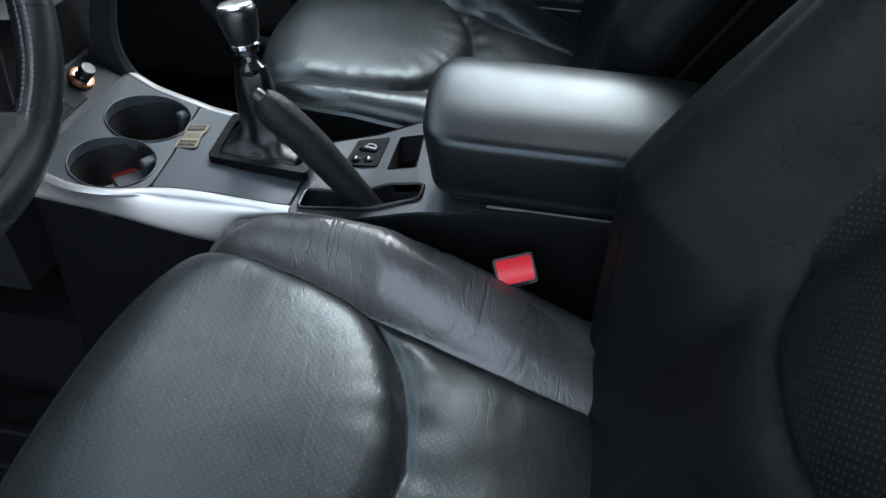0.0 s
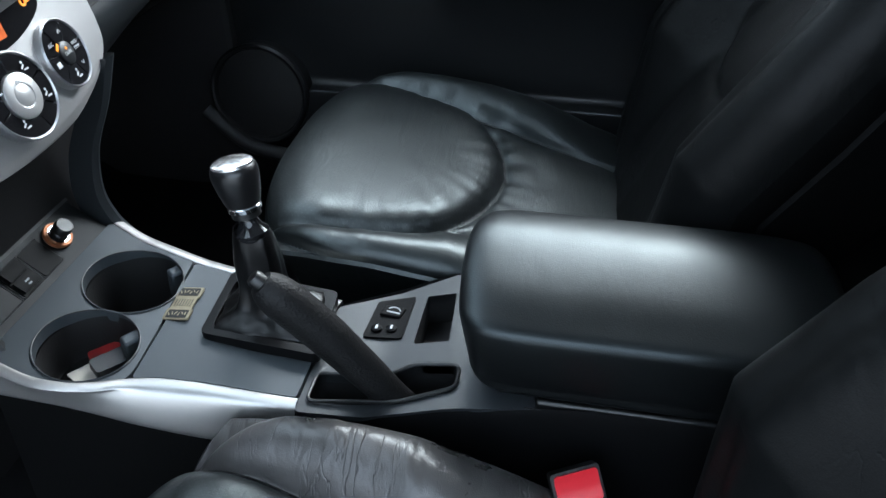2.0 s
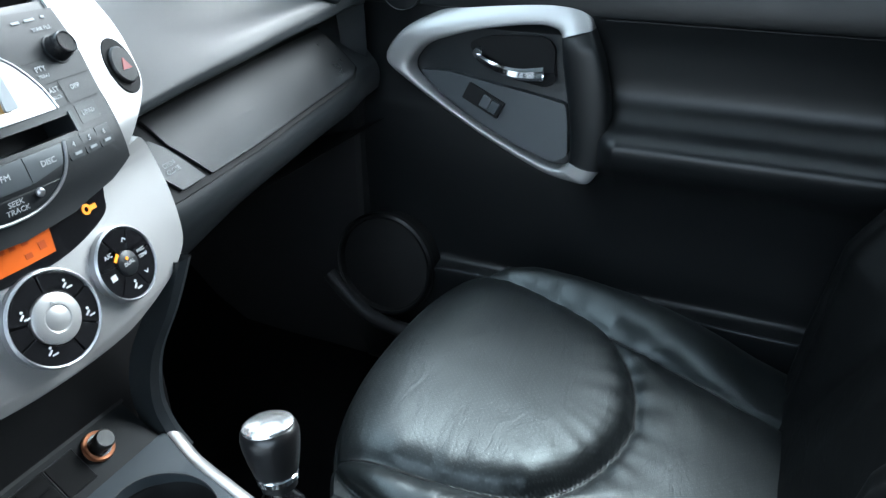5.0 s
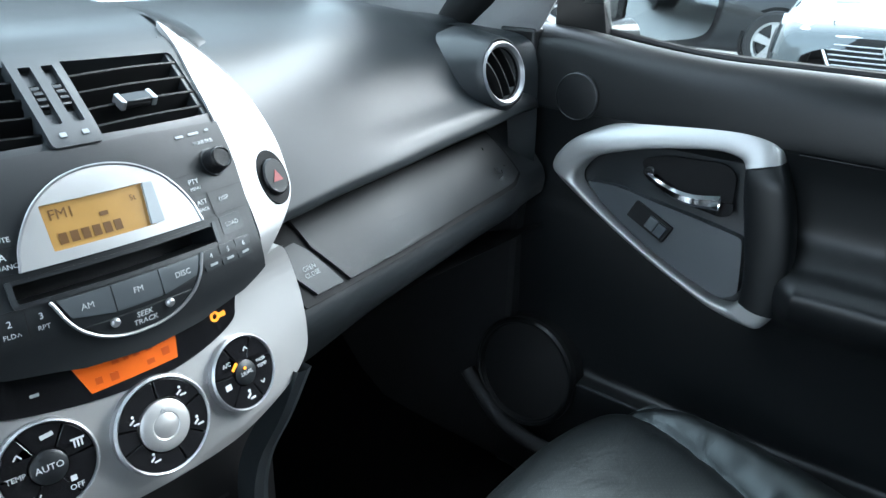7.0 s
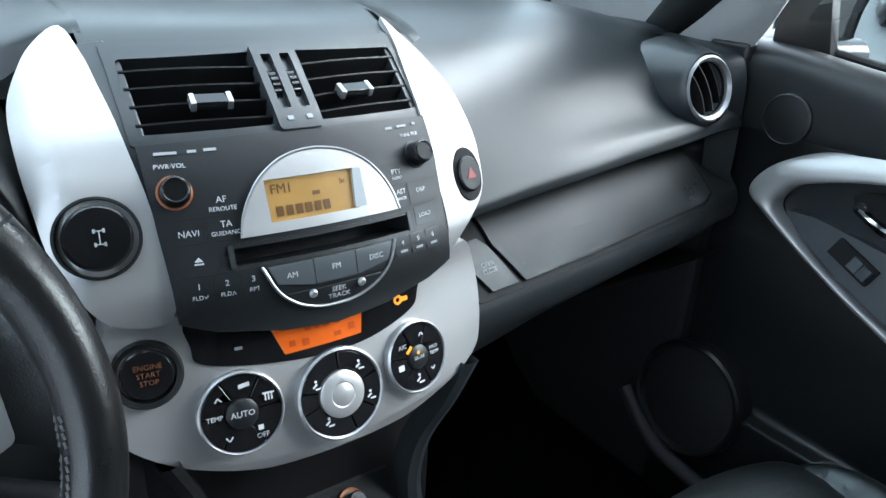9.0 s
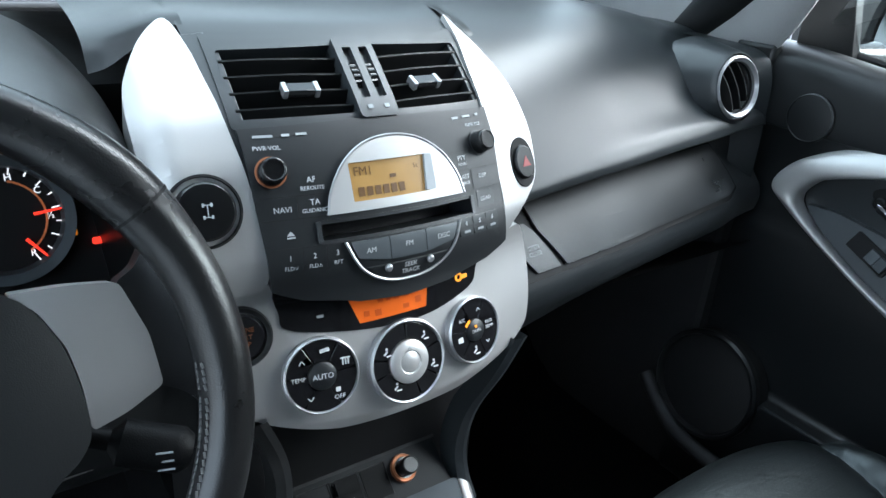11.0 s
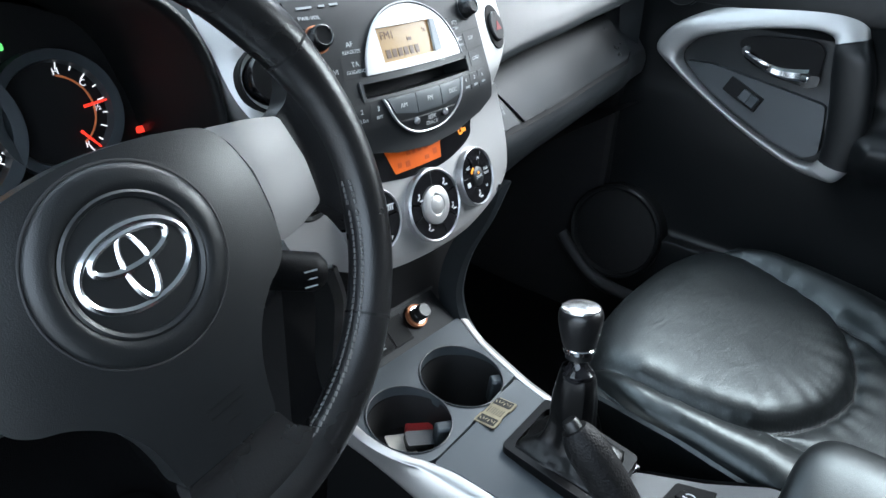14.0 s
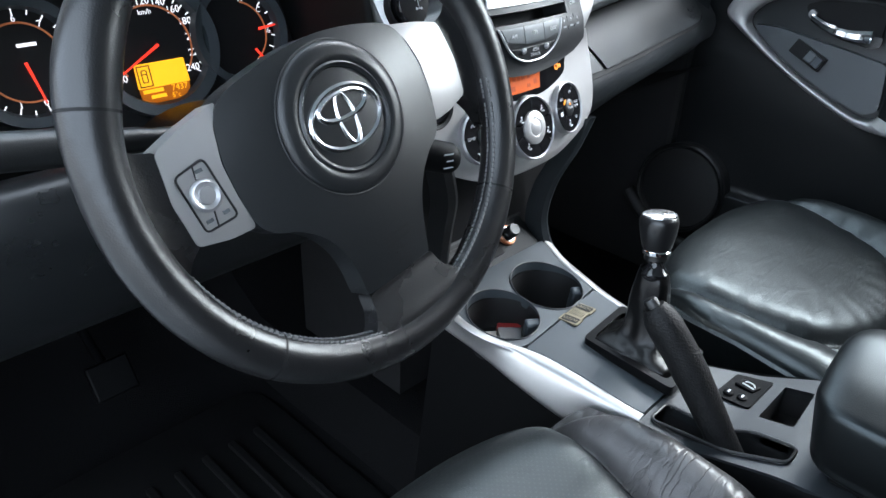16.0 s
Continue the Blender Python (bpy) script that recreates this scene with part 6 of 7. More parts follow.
# belt buckle
buckle = thing("belt_buckle", "seat belt buckle with a bright red release button", "belt buckle")
BK = Matrix.Translation((-0.128, 0.008, 0.728)) @ pose(0, 0, 0, 48, 0, -72) @ pose(0, 0, 0, 0, 0, 8)
part("release_button", moved(slab(rounded([(-0.019, -0.013), (0.019, -0.013), (0.019, 0.013), (-0.019, 0.013)], 0.004), lambda u, v, w: (u, v, w - 0.0025 * (1 - (v / 0.013) ** 2) * 0.9), 0.010, 0.004), BK @ Matrix.Translation((0, 0, 0.004))), RED, buckle, "bright red button", bevel=0.0015)
part("housing", moved(slab(rounded([(-0.0215, -0.017), (0.0215, -0.017), (0.0215, 0.0155), (-0.0215, 0.0155)], 0.004), flat, 0.012), BK @ Matrix.Translation((0, 0, 0.001))), DARK, buckle, "black housing", bevel=0.003)
part("slot", moved(box(-0.012, 0.012, -0.0165, -0.0138, 0, 0.0022), BK), BLACK, buckle, "black tongue slot")
part("stem", tube([tuple(BK @ Vector((0, 0, -0.020))), (-0.125, -0.005, 0.66), (-0.122, -0.02, 0.56)], [0.011, 0.014, 0.014], 14), DARK, buckle, "black stem down beside the seat")

# odds and ends lying in the cup well
card = thing("key_card", "pale plastic card lying in the cup well", "card")
part("sheet", moved(slab(rounded([(-0.022, -0.014), (0.022, -0.014), (0.022, 0.014), (-0.022, 0.014)], 0.003), flat, 0.002), Matrix.Translation((-0.078, 0.480, 0.7165)) @ pose(0, 0, 0, 8, 4, 62)), material("pale_card", (0.55, 0.52, 0.46), 0.5), card, bevel=0.0006)
fob = thing("key_fob", "red and grey key fob in the cup well", "key fob")
part("body", moved(slab(rounded([(-0.016, -0.010), (0.016, -0.010), (0.016, 0.010), (-0.016, 0.010)], 0.004), flat, 0.009), Matrix.Translation((-0.0465, 0.482, 0.7185)) @ pose(0, 0, 0, 8, 4, -40)), material("dull_red_plastic", (0.30, 0.015, 0.015), 0.4), fob, "red body", bevel=0.002)
part("cap", moved(slab(rounded([(-0.019, -0.010), (0.019, -0.010), (0.019, 0.010), (-0.019, 0.010)], 0.004), flat, 0.009), Matrix.Translation((-0.0600, 0.466, 0.7265)) @ pose(0, 0, 0, 10, 6, -35)), DARKKEY, fob, "dark grey cap", bevel=0.002)

# ---- steering wheel ----
HUB = Vector((-0.3675, 0.4088, 1.0946))
WHEEL = Matrix.Translation(HUB) @ pose(0, 0, 0, 0, 0, 1) @ pose(0, 0, 0, 90 - 22, 0, 0) @ pose(0, 0, 0, 0, 0, 9.5)
wheel = thing("steering_wheel", "black leather three-spoke steering wheel with worn rim", "steering wheel")
wheel.matrix_basis = WHEEL
RM = 0.1708
PAD = material("airbag_plastic", (0.0080, 0.0088, 0.0096), 0.34, 0, 0.12, 1300, 0.05, 10, spec=0.45)
SPOKE = material("satin_spoke", (0.37, 0.365, 0.36), 0.38, 0.8, 0.05, 1500, 0.04, 8)


def rim_bm(a0, a1, n, grow=0.0, closed=False):
    rows = []
    for i in range(n + (0 if closed else 1)):
        a = mix(a0, a1, i / n)
        # thumb grips at ten and two swell the rim
        swell = 0.0025 * (math.exp(-((math.degrees(a) % 360 - 32) / 13) ** 2) + math.exp(-((math.degrees(a) % 360 - 148) / 13) ** 2))
        ra, rb = 0.0160 + grow + swell, 0.0152 + grow + swell
        rows.append([((RM + ra * math.cos(b)) * math.cos(a), (RM + ra * math.cos(b)) * math.sin(a), -0.008 + rb * math.sin(b)) for b in np.linspace(0, 2 * math.pi, 25)[:-1]])
    return grid_mesh(rows, closed, True)


part("rim", rim_bm(0, 2 * math.pi, 160, 0, True), LEATHER_WHEEL, wheel, "worn black leather rim")
for a in (24, 156, 223, 318):
    part("rim_seam", rim_bm(radians(a - 0.30), radians(a + 0.30), 3, 0.0003), BLACK, wheel, "leather joint")
STITCH = material("stitch_thread", (0.10, 0.10, 0.10), 0.7)
bm = bmesh.new()
for a0, a1 in ((-52, -16), (-14, -8), (196, 222), (224, 254), (286, 308)):
    for a in np.arange(a0, a1, 1.6):
        c, s_ = math.cos(radians(a)), math.sin(radians(a))
        for e in (-1, 1):
            r, z = RM - 0.0150 + 0.0008 * e, -0.0030 + e * 0.0030
            bmesh.ops.create_cube(bm, size=1, matrix=Matrix.Translation((r * c, r * s_, z)) @ pose(0, 0, 0, 0, 0, a + 90) @ pose(0, 0, 0, 0, 0, 14 * e) @ Matrix.Diagonal((0.0034, 0.0014, 0.0014, 1)))
part("stitching", bm, STITCH, wheel, "row of baseball stitches inside the rim")

# airbag pad: broad between the spokes, narrowing to the lower spoke
half = [(0.0, 0.0630), (0.030, 0.0605), (0.058, 0.0550), (0.078, 0.0485), (0.0885, 0.036), (0.0950, 0.012), (0.0950, -0.014), (0.0915, -0.036), (0.082, -0.0465), (0.068, -0.0530), (0.053, -0.066), (0.0425, -0.084), (0.0372, -0.104), (0.0350, -0.1215), (0.030, -0.1250), (0.0, -0.1268)]
pad = half + [(-x, y) for x, y in half[-2:0:-1]]


def pad_z(u, v):
    return 0.004 - 1.45 * u * u - (1.9 if v > 0 else 0.85) * v * v


def pad_map(u, v, w):
    return (u, v, w + pad_z(u, v))


part("airbag_pad", slab([tuple(p) for p in spline(pad, 110, True)], pad_map, 0.022, 0.010), PAD, wheel, "dark grey airbag pad", bevel=0.005, segs=4)


def ring_on_pad(name, profile, mat, label):
    """A turned ring laid on the curved pad: profile of (radius, height)."""
    rows = [[(r * math.cos(a), 0.003 + r * math.sin(a), h + pad_z(r * math.cos(a), r * math.sin(a))) for r, h in profile] for a in np.linspace(0, 2 * math.pi, 73)[:-1]]
    return part(name, grid_mesh(rows, True, False), mat, wheel, label)


ring_on_pad("boss", [(0.0545, -0.004), (0.0540, 0.0008), (0.0525, 0.0022), (0.049, 0.0030), (0.045, 0.0033), (0.0415, 0.0028), (0.0385, 0.0004)], PAD, "raised round boss")
ring_on_pad("boss_groove", [(0.0543, 0.0004), (0.0552, 0.0007), (0.0560, 0.0004)], LINE, "fine groove round the boss")
ring_on_pad("badge_well", [(0.0395, 0.0020), (0.0380, 0.0030), (0.0360, 0.0016), (0.0345, -0.0030), (0.030, -0.0045), (0.015, -0.0050), (0.0005, -0.0050)], PAD, "dished well of the badge")

BRIGHT = material("bright_metal", (0.9, 0.9, 0.92), 0.20, 1.0, 0, 1, 0.03, 20, 0.04)


def ellipse_ring(cx, cy, rx, ry, r, lean=0.0):
    """A flat-backed oval bar, wider than it is thick."""
    rows = []
    for a in np.linspace(0, 2 * math.pi, 49)[:-1]:
        n = Vector((math.cos(a) / rx, math.sin(a) / ry)).normalized()
        w = r * (1 + lean * math.sin(a))
        rows.append([(cx + rx * math.cos(a) + n.x * dx * w, cy + ry * math.sin(a) + n.y * dx * w, dz) for dx, dz in ((-1, 0), (-0.8, 0.0016), (0, 0.0026), (0.8, 0.0016), (1, 0))])
    return grid_mesh(rows, True, False)


EM = Matrix.Translation((0, 0.003, 0.0022))
part("emblem_ground", moved(lathe([(0, 0), (1.0, 0)], 48), EM @ Matrix.Diagonal((0.0325, 0.0215, 1, 1))), GLOSS, wheel, "black ground of the emblem")
emblem = part("emblem", moved(ellipse_ring(0, 0, 0.0320, 0.0215, 0.0024), EM), BRIGHT, wheel, "chrome oval emblem")
part("emblem_bar", moved(ellipse_ring(0, -0.0010, 0.0072, 0.0185, 0.0021, -0.25), EM), BRIGHT, emblem, "chrome upright oval")
part("emblem_bar", moved(ellipse_ring(0, 0.0085, 0.0220, 0.0090, 0.0022, -0.2), EM @ Matrix.Translation((0, 0, 0.0004))), BRIGHT, emblem, "chrome flat oval")


# spokes
def spoke_z(u, v):
    return -0.0090 - 0.05 * max(0, abs(u) - 0.10) - 3.0 * max(0, abs(v - 0.003) - 0.012) ** 2


for s in (-1, 1):
    out = [(s * 0.0800, 0.0480), (s * 0.108, 0.0420), (s * 0.132, 0.0345), (s * 0.1370, 0.002), (s * 0.1345, -0.0285), (s * 0.112, -0.0345), (s * 0.0925, -0.0360), (s * 0.0962, -0.012), (s * 0.0965, 0.012), (s * 0.0905, 0.034)]
    sp = part("spoke", slab(rounded(out[::s], 0.004), lambda u, v, w: (u, v, w + spoke_z(u, v)), 0.022, 0.010), SPOKE, wheel, "satin silver spoke cover", bevel=0.0025, segs=3)
    root = [(s * 0.130, 0.0345), (s * 0.143, 0.039), (s * 0.153, 0.050), (s * 0.160, 0.068), (s * 0.172, 0.055), (s * 0.176, 0.0), (s * 0.172, -0.050), (s * 0.158, -0.066), (s * 0.150, -0.047), (s * 0.142, -0.036), (s * 0.131, -0.0275)]
    part("spoke_root", slab(rounded(root[::s], 0.004), lambda u, v, w: (u, v, w + spoke_z(u, v) - 0.001 + 0.006 * smoothstep(0.140, 0.168, abs(u))), 0.018, 0.008), LEATHER_WHEEL, wheel, "leather spoke root", bevel=0.005, segs=3)
    if s < 0:
        ring = rounded([(-0.1290, 0.0160), (-0.1065, 0.0200), (-0.1015, -0.0225), (-0.1255, -0.0230)], 0.004)
        part("key_outline", tube([(x, y, spoke_z(x, y) + 0.0004) for x, y in ring + ring[:1]], 0.0008, 6, False), DARK, sp, "dark key outline")
        part("round_key", moved(lathe([(0.0108, 0), (0.0105, 0.0012), (0.0088, 0.0026), (0.0060, 0.0016), (0.0055, 0.0030), (0, 0.0034)], 32), Matrix.Translation((-0.1155, -0.0015, spoke_z(-0.1155, -0.0015) + 0.0002))), SATIN, sp, "round silver key")
        for y0, y1 in ((0.0095, 0.0180), (-0.0225, -0.0125)):
            part("key_joint", tube([(-0.1165, y0, spoke_z(-0.1165, y0) + 0.0003), (-0.1150, y1, spoke_z(-0.115, y1) + 0.0003)], 0.0006, 6), DARK, sp, "key joint")
        for x, y in ((-0.1205, -0.0170), (-0.1080, -0.0165), (-0.1125, 0.0140)):
            bar(0.0052, 0.0024, GREYKEY, sp, Matrix.Translation((x, y, spoke_z(x, y) + 0.0003)), "mark")
low = [(-0.0350, -0.1245), (0.0350, -0.1245), (0.0375, -0.1370), (0.0470, -0.1475), (0.0640, -0.1530), (0.0660, -0.1640), (0.040, -0.1740), (-0.040, -0.1740), (-0.0660, -0.1640), (-0.0640, -0.1530), (-0.0470, -0.1475), (-0.0375, -0.1370)]
part("lower_spoke", slab(rounded(low, 0.004), lambda u, v, w: (u, v, w - 0.0088 + 0.0110 * smoothstep(-0.126, -0.158, v)), 0.016, 0.008), LEATHER_WHEEL, wheel, "leather lower spoke", bevel=0.004, segs=3)
for y, w_ in ((-0.0925, 0.026), (-0.0985, 0.024), (-0.1075, 0.010)):
    bar(w_, 0.0016, DARK, wheel, Matrix.Translation((0.006, y, pad_z(0.006, y) + 0.0001)) @ pose(0, 0, 0, math.degrees(1.7 * abs(y)), 0, 0), "moulded_mark")

# ---- passenger door ----
sill = part("trim_sill_right", tube(spline([(0.665, 0.72, 0.62), (0.660, 0.679, 0.584), (0.655, 0.632, 0.556), (0.652, 0.575, 0.547), (0.652, 0.50, 0.545), (0.655, 0.30, 0.545), (0.66, -0.10, 0.545)], 40), 0.014, 12), RUBBER)
tagged(sill, "black rubber door seal curving along the passenger's sill", "door seal", kind="structure")
door = thing("passenger_door", "closed passenger door with black trim and silver pull", "car door", kind="structure")


def door_section(y):
    arm = smoothstep(0.30, 0.24, y)
    up = 0.024 * smoothstep(0.36, 0.66, y) ** 1.3  # the sill climbs towards the mirror
    return [(0.80, y, 0.44), (0.82, y, 0.9), (0.82, y, 1.16 + up), (0.805, y, 1.176 + up), (0.780, y, 1.180 + up), (0.752, y, 1.186 + up), (0.728, y, 1.180 + up), (0.712, y, 1.155 + up), (0.707, y, 1.12), (0.708, y, 1.098), (0.713, y, 1.090), (0.728, y, 1.05), (0.735 - 0.003 * arm, y, 0.99), (0.732 - 0.025 * arm, y, 0.960), (0.728 - 0.050 * arm, y, 0.946), (0.722 - 0.060 * arm, y, 0.930), (0.718 - 0.048 * arm, y, 0.90), (0.716 - 0.015 * arm, y, 0.86), (0.72, y, 0.78), (0.722, y, 0.70), (0.718, y, 0.672), (0.690, y, 0.666), (0.685, y, 0.655), (0.687, y, 0.55), (0.70, y, 0.43)]


DOOR_TRIM = material("door_trim_plastic", (0.0064, 0.0072, 0.0079), 0.37, 0, 0.14, 1100, 0.1, 12, spec=0.42)


trim = part("door_trim", loft([door_section(y) for y in (0.668, 0.6, 0.5, 0.4, 0.32, 0.28, 0.24, 0.2, 0.0, -0.25, -0.5)], 80, 150, True), DOOR_TRIM, door, "black grained door trim")
part("belt_seal", tube([(0.795, y, 1.183 + 0.024 * smoothstep(0.36, 0.66, y) ** 1.3) for y in np.linspace(0.62, -0.5, 20)], 0.006, 8), RUBBER, door, "black rubber window seal")
part("trim_seam", tube([(0.7105, y, 1.0925) for y in np.linspace(0.27, -0.5, 12)], 0.0012, 6), LINE, door, "stitched seam line")


def door_map(x0):
    return lambda u, v, w: (x0 - w, u, v)


# outer and inner edges of the pull, in pairs from the top of the grab bar round the apex to its foot
PULL_OUT = [(0.284, 1.080), (0.290, 1.096), (0.308, 1.110), (0.345, 1.117), (0.415, 1.113), (0.490, 1.099), (0.553, 1.073), (0.588, 1.045), (0.602, 1.014), (0.575, 0.986), (0.510, 0.943), (0.430, 0.900), (0.345, 0.866), (0.290, 0.860), (0.268, 0.864), (0.254, 0.884)]
PULL_IN = [(0.325, 1.068), (0.328, 1.0735), (0.336, 1.078), (0.362, 1.081), (0.412, 1.075), (0.470, 1.063), (0.528, 1.043), (0.551, 1.025), (0.560, 1.006), (0.549, 0.987), (0.497, 0.950), (0.424, 0.912), (0.347, 0.882), (0.320, 0.878), (0.308, 0.882), (0.301, 0.893)]
BAR_OUT = [(0.254, 0.884), (0.248, 0.935), (0.252, 0.990), (0.266, 1.045), (0.284, 1.080)]
BAR_IN = [(0.301, 0.893), (0.301, 0.930), (0.307, 0.970), (0.317, 1.020), (0.325, 1.068)]


def pull_map(u, v, w):
    out_ = 0.020 + 0.010 * smoothstep(0.58, 0.32, u)
    return (0.712 - out_ - w + 0.030 * smoothstep(1.05, 1.12, v) + 0.6 * max(0, 0.884 + 0.449 * (u - 0.318) - v), u, v)


def pull_strip(outs, ins, n, proud):
    """A rounded band between two edges, standing off the door."""
    o, q = spline(outs, n), spline(ins, n)
    rows = []
    for a, b in zip(o, q):
        row = []
        for t in np.linspace(0, 1, 15):
            k = (1 - math.cos(math.pi * t)) / 2
            p = a + (b - a) * k
            row.append(pull_map(p[0], p[1], proud * math.sin(math.pi * t) ** 0.6 - 0.012 - (0.016 if t in (0, 1) else 0)))
        rows.append(row)
    return grid_mesh(rows)


si = [tuple(p) for p in spline(PULL_IN + BAR_IN[1:-1], 90, True)]
part("pull_surround", pull_strip(PULL_OUT, PULL_IN, 110, 0.016), SILVER, door, "silver triangular pull surround")
part("pull_bar", pull_strip(BAR_OUT, BAR_IN, 40, 0.0145), DOOR_TRIM, door, "black grained grab bar")
for k in (0, -1):
    part("pull_joint", tube([pull_map(*(np.array(PULL_OUT[k]) * (1 - t) + np.array(PULL_IN[k]) * t), 0.0162 * math.sin(math.pi * max(0.04, min(0.96, t))) ** 0.45 - 0.0118) for t in np.linspace(0.05, 0.95, 9)], 0.0009, 6), LINE, door, "joint between bar and surround")
part("handle_bowl", slab(si, lambda u, v, w: (0.7235 - w - 0.012 * smoothstep(1.0, 0.93, v), u, v), 0.01, 0.02), DASH, door, "dark grey bowl behind the pull")
SHELF = material("shelf_plastic", (0.042, 0.048, 0.053), 0.40, 0, 0.2, 1000, 0.08, 12)
part("switch_shelf", slab(rounded([(0.552, 0.998), (0.505, 1.000), (0.43, 0.989), (0.372, 0.981), (0.316, 0.972), (0.310, 0.945), (0.304, 0.899), (0.325, 0.888), (0.38, 0.904), (0.45, 0.934), (0.52, 0.972)], 0.008), lambda u, v, w: (0.7075 - w - 0.20 * (0.98 - v), u, v), 0.02, 0.02), SHELF, door, "dark grey sloping switch shelf", bevel=0.003)
SW = Matrix.Translation((0.7005, 0.441, 0.9650)) @ pose(0, 0, 0, 0, 0, -90) @ pose(0, 0, 0, 78, 0, 0) @ pose(0, 0, 0, 0, 0, -24)
sw = part("window_switch", moved(slab(rounded([(-0.032, -0.013), (0.032, -0.013), (0.032, 0.013), (-0.032, 0.013)], 0.002), flat, 0.006), SW @ Matrix.Translation((0, 0, 0.0025))), BLACK, door, "black window switch", bevel=0.001)
part("switch_key", moved(box(-0.002, 0.013, -0.009, 0.009, 0, 0.006), SW), GREYKEY, sw, "grey key", bevel=0.001)
part("switch_key", moved(box(0.014, 0.028, -0.009, 0.009, 0, 0.0075), SW), GREY, sw, "grey raised key", bevel=0.001)
part("handle_well", slab(rounded([(0.472, 1.046), (0.44, 1.058), (0.355, 1.064), (0.338, 1.052), (0.338, 1.005), (0.352, 0.993), (0.40, 0.998), (0.45, 1.015)], 0.012), door_map(0.7115), 0.004, 0.02), BLACK, door, "black well behind the handle")
rows = []
for t in np.linspace(0, 1, 20):
    y = mix(0.452, 0.352, t)
    z = 1.030 - 0.022 * math.sin(math.pi * min(1, t * 1.15) * 0.55) + 0.004 * t
    h = 0.0045 + 0.0055 * t
    x = 0.706 - 0.014 * math.sin(math.pi * (0.15 + 0.8 * t))
    rows.append([(x, y, z + h), (x - 0.004, y, z + h * 0.5), (x - 0.004, y, z - h * 0.5), (x, y, z - h), (x + 0.004, y, z - h * 0.5), (x + 0.004, y, z + h * 0.5)])
hb = grid_mesh(rows, False, True)
part("door_handle", hb, CHROME, door, "chrome inner door handle")
part("handle_pivot", moved(lathe([(0.009, 0), (0.009, 0.012), (0.007, 0.015), (0, 0.015)], 24), Matrix.Translation((0.714, 0.452, 1.034)) @ pose(0, 0, 0, 0, -90, 0)), CHROME, door, "chrome pivot")
part("handle_base", slab(rounded([(0.458, 1.022), (0.40, 1.0), (0.350, 0.992), (0.335, 0.998), (0.335, 1.014), (0.36, 1.012), (0.41, 1.016), (0.452, 1.034)], 0.006), door_map(0.7085), 0.006, 0.02), GLOSS, door, "glossy black handle base", bevel=0.002)
part("tweeter", moved(lathe([(0.0345, -0.008), (0.0345, 0.0028), (0.0325, 0.0040), (0.0315, 0.0028), (0.0295, 0.0034), (0, 0.0042)], 48), Matrix.Translation((0.7055, 0.577, 1.119)) @ pose(0, 0, 0, 0, -90, 0)), DOOR_TRIM, door, "round black tweeter cover")
SPEAKER = Matrix.Translation((0.682, 0.612, 0.655)) @ pose(0, 0, 0, 0, -90, 0) @ pose(0, 0, 0, 0, 8, 0)
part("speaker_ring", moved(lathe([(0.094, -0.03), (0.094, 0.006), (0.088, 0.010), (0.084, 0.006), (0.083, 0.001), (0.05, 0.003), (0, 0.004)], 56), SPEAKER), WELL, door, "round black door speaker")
part("speaker_rim", moved(lathe([(0.0945, -0.004), (0.0945, 0.007), (0.0905, 0.0115), (0.0865, 0.0105), (0.0845, 0.004)], 56), SPEAKER), DARK, door, "raised rim of the speaker")
part("pocket_lip", tube([(0.688, y, 0.667) for y in np.linspace(0.512, -0.3, 16)], 0.003, 8), DASH, door, "lip of the door pocket")
part("door_edge", box(0.700, 0.800, 0.660, 0.672, 0.45, 1.176), RUBBER, door, "black gap and seal at the door's front edge")
sail = part("mirror_sail", slab(rounded([(0.665, 1.178), (0.575, 1.186), (0.600, 1.30), (0.665, 1.262)], 0.01), door_map(0.775), 0.02), DARK, door, "black triangular mirror panel", bevel=0.004)

# outside mirror
wing = thing("wing_mirror", "black wing mirror seen through the side window", "wing mirror")
mz = Vector((-0.452, -0.889, -0.115)).normalized()
mx = Vector((0, 0, 1)).cross(mz).normalized()
MM = Matrix.Translation((0.985, 0.575, 1.235)) @ Matrix((mx, mz.cross(mx), mz)).transposed().to_4x4()
shape = [tuple(p) for p in spline([(-0.092, -0.035), (-0.080, -0.060), (0.0, -0.066), (0.085, -0.058), (0.105, -0.02), (0.100, 0.05), (0.07, 0.075), (-0.06, 0.07), (-0.09, 0.03)], 50, True)]
part("shell", moved(slab(shape, lambda u, v, w: (u * (1 + 0.05 * w / 0.1), v * (1 + 0.05 * w / 0.1), w), 0.10), MM @ Matrix.Translation((0, 0, -0.004)) @ Matrix.Diagonal((1.10, 1.14, 1, 1))), GLOSS, wing, "glossy black shell", bevel=0.012, segs=3)
part("mirror_glass", moved(slab(shape, flat, 0.003), MM @ Matrix.Diagonal((0.94, 0.93, 1, 1))), material("mirror_silver", (0.9, 0.92, 0.92), 0.03, 1.0, 0, 1, 0.01, 10, 0.01), wing, "mirror glass")
part("arm", tube([(0.90, 0.61, 1.185), (0.84, 0.62, 1.19), (0.79, 0.625, 1.19)], [0.03, 0.026, 0.03], 14), GLOSS, wing, "short black arm")


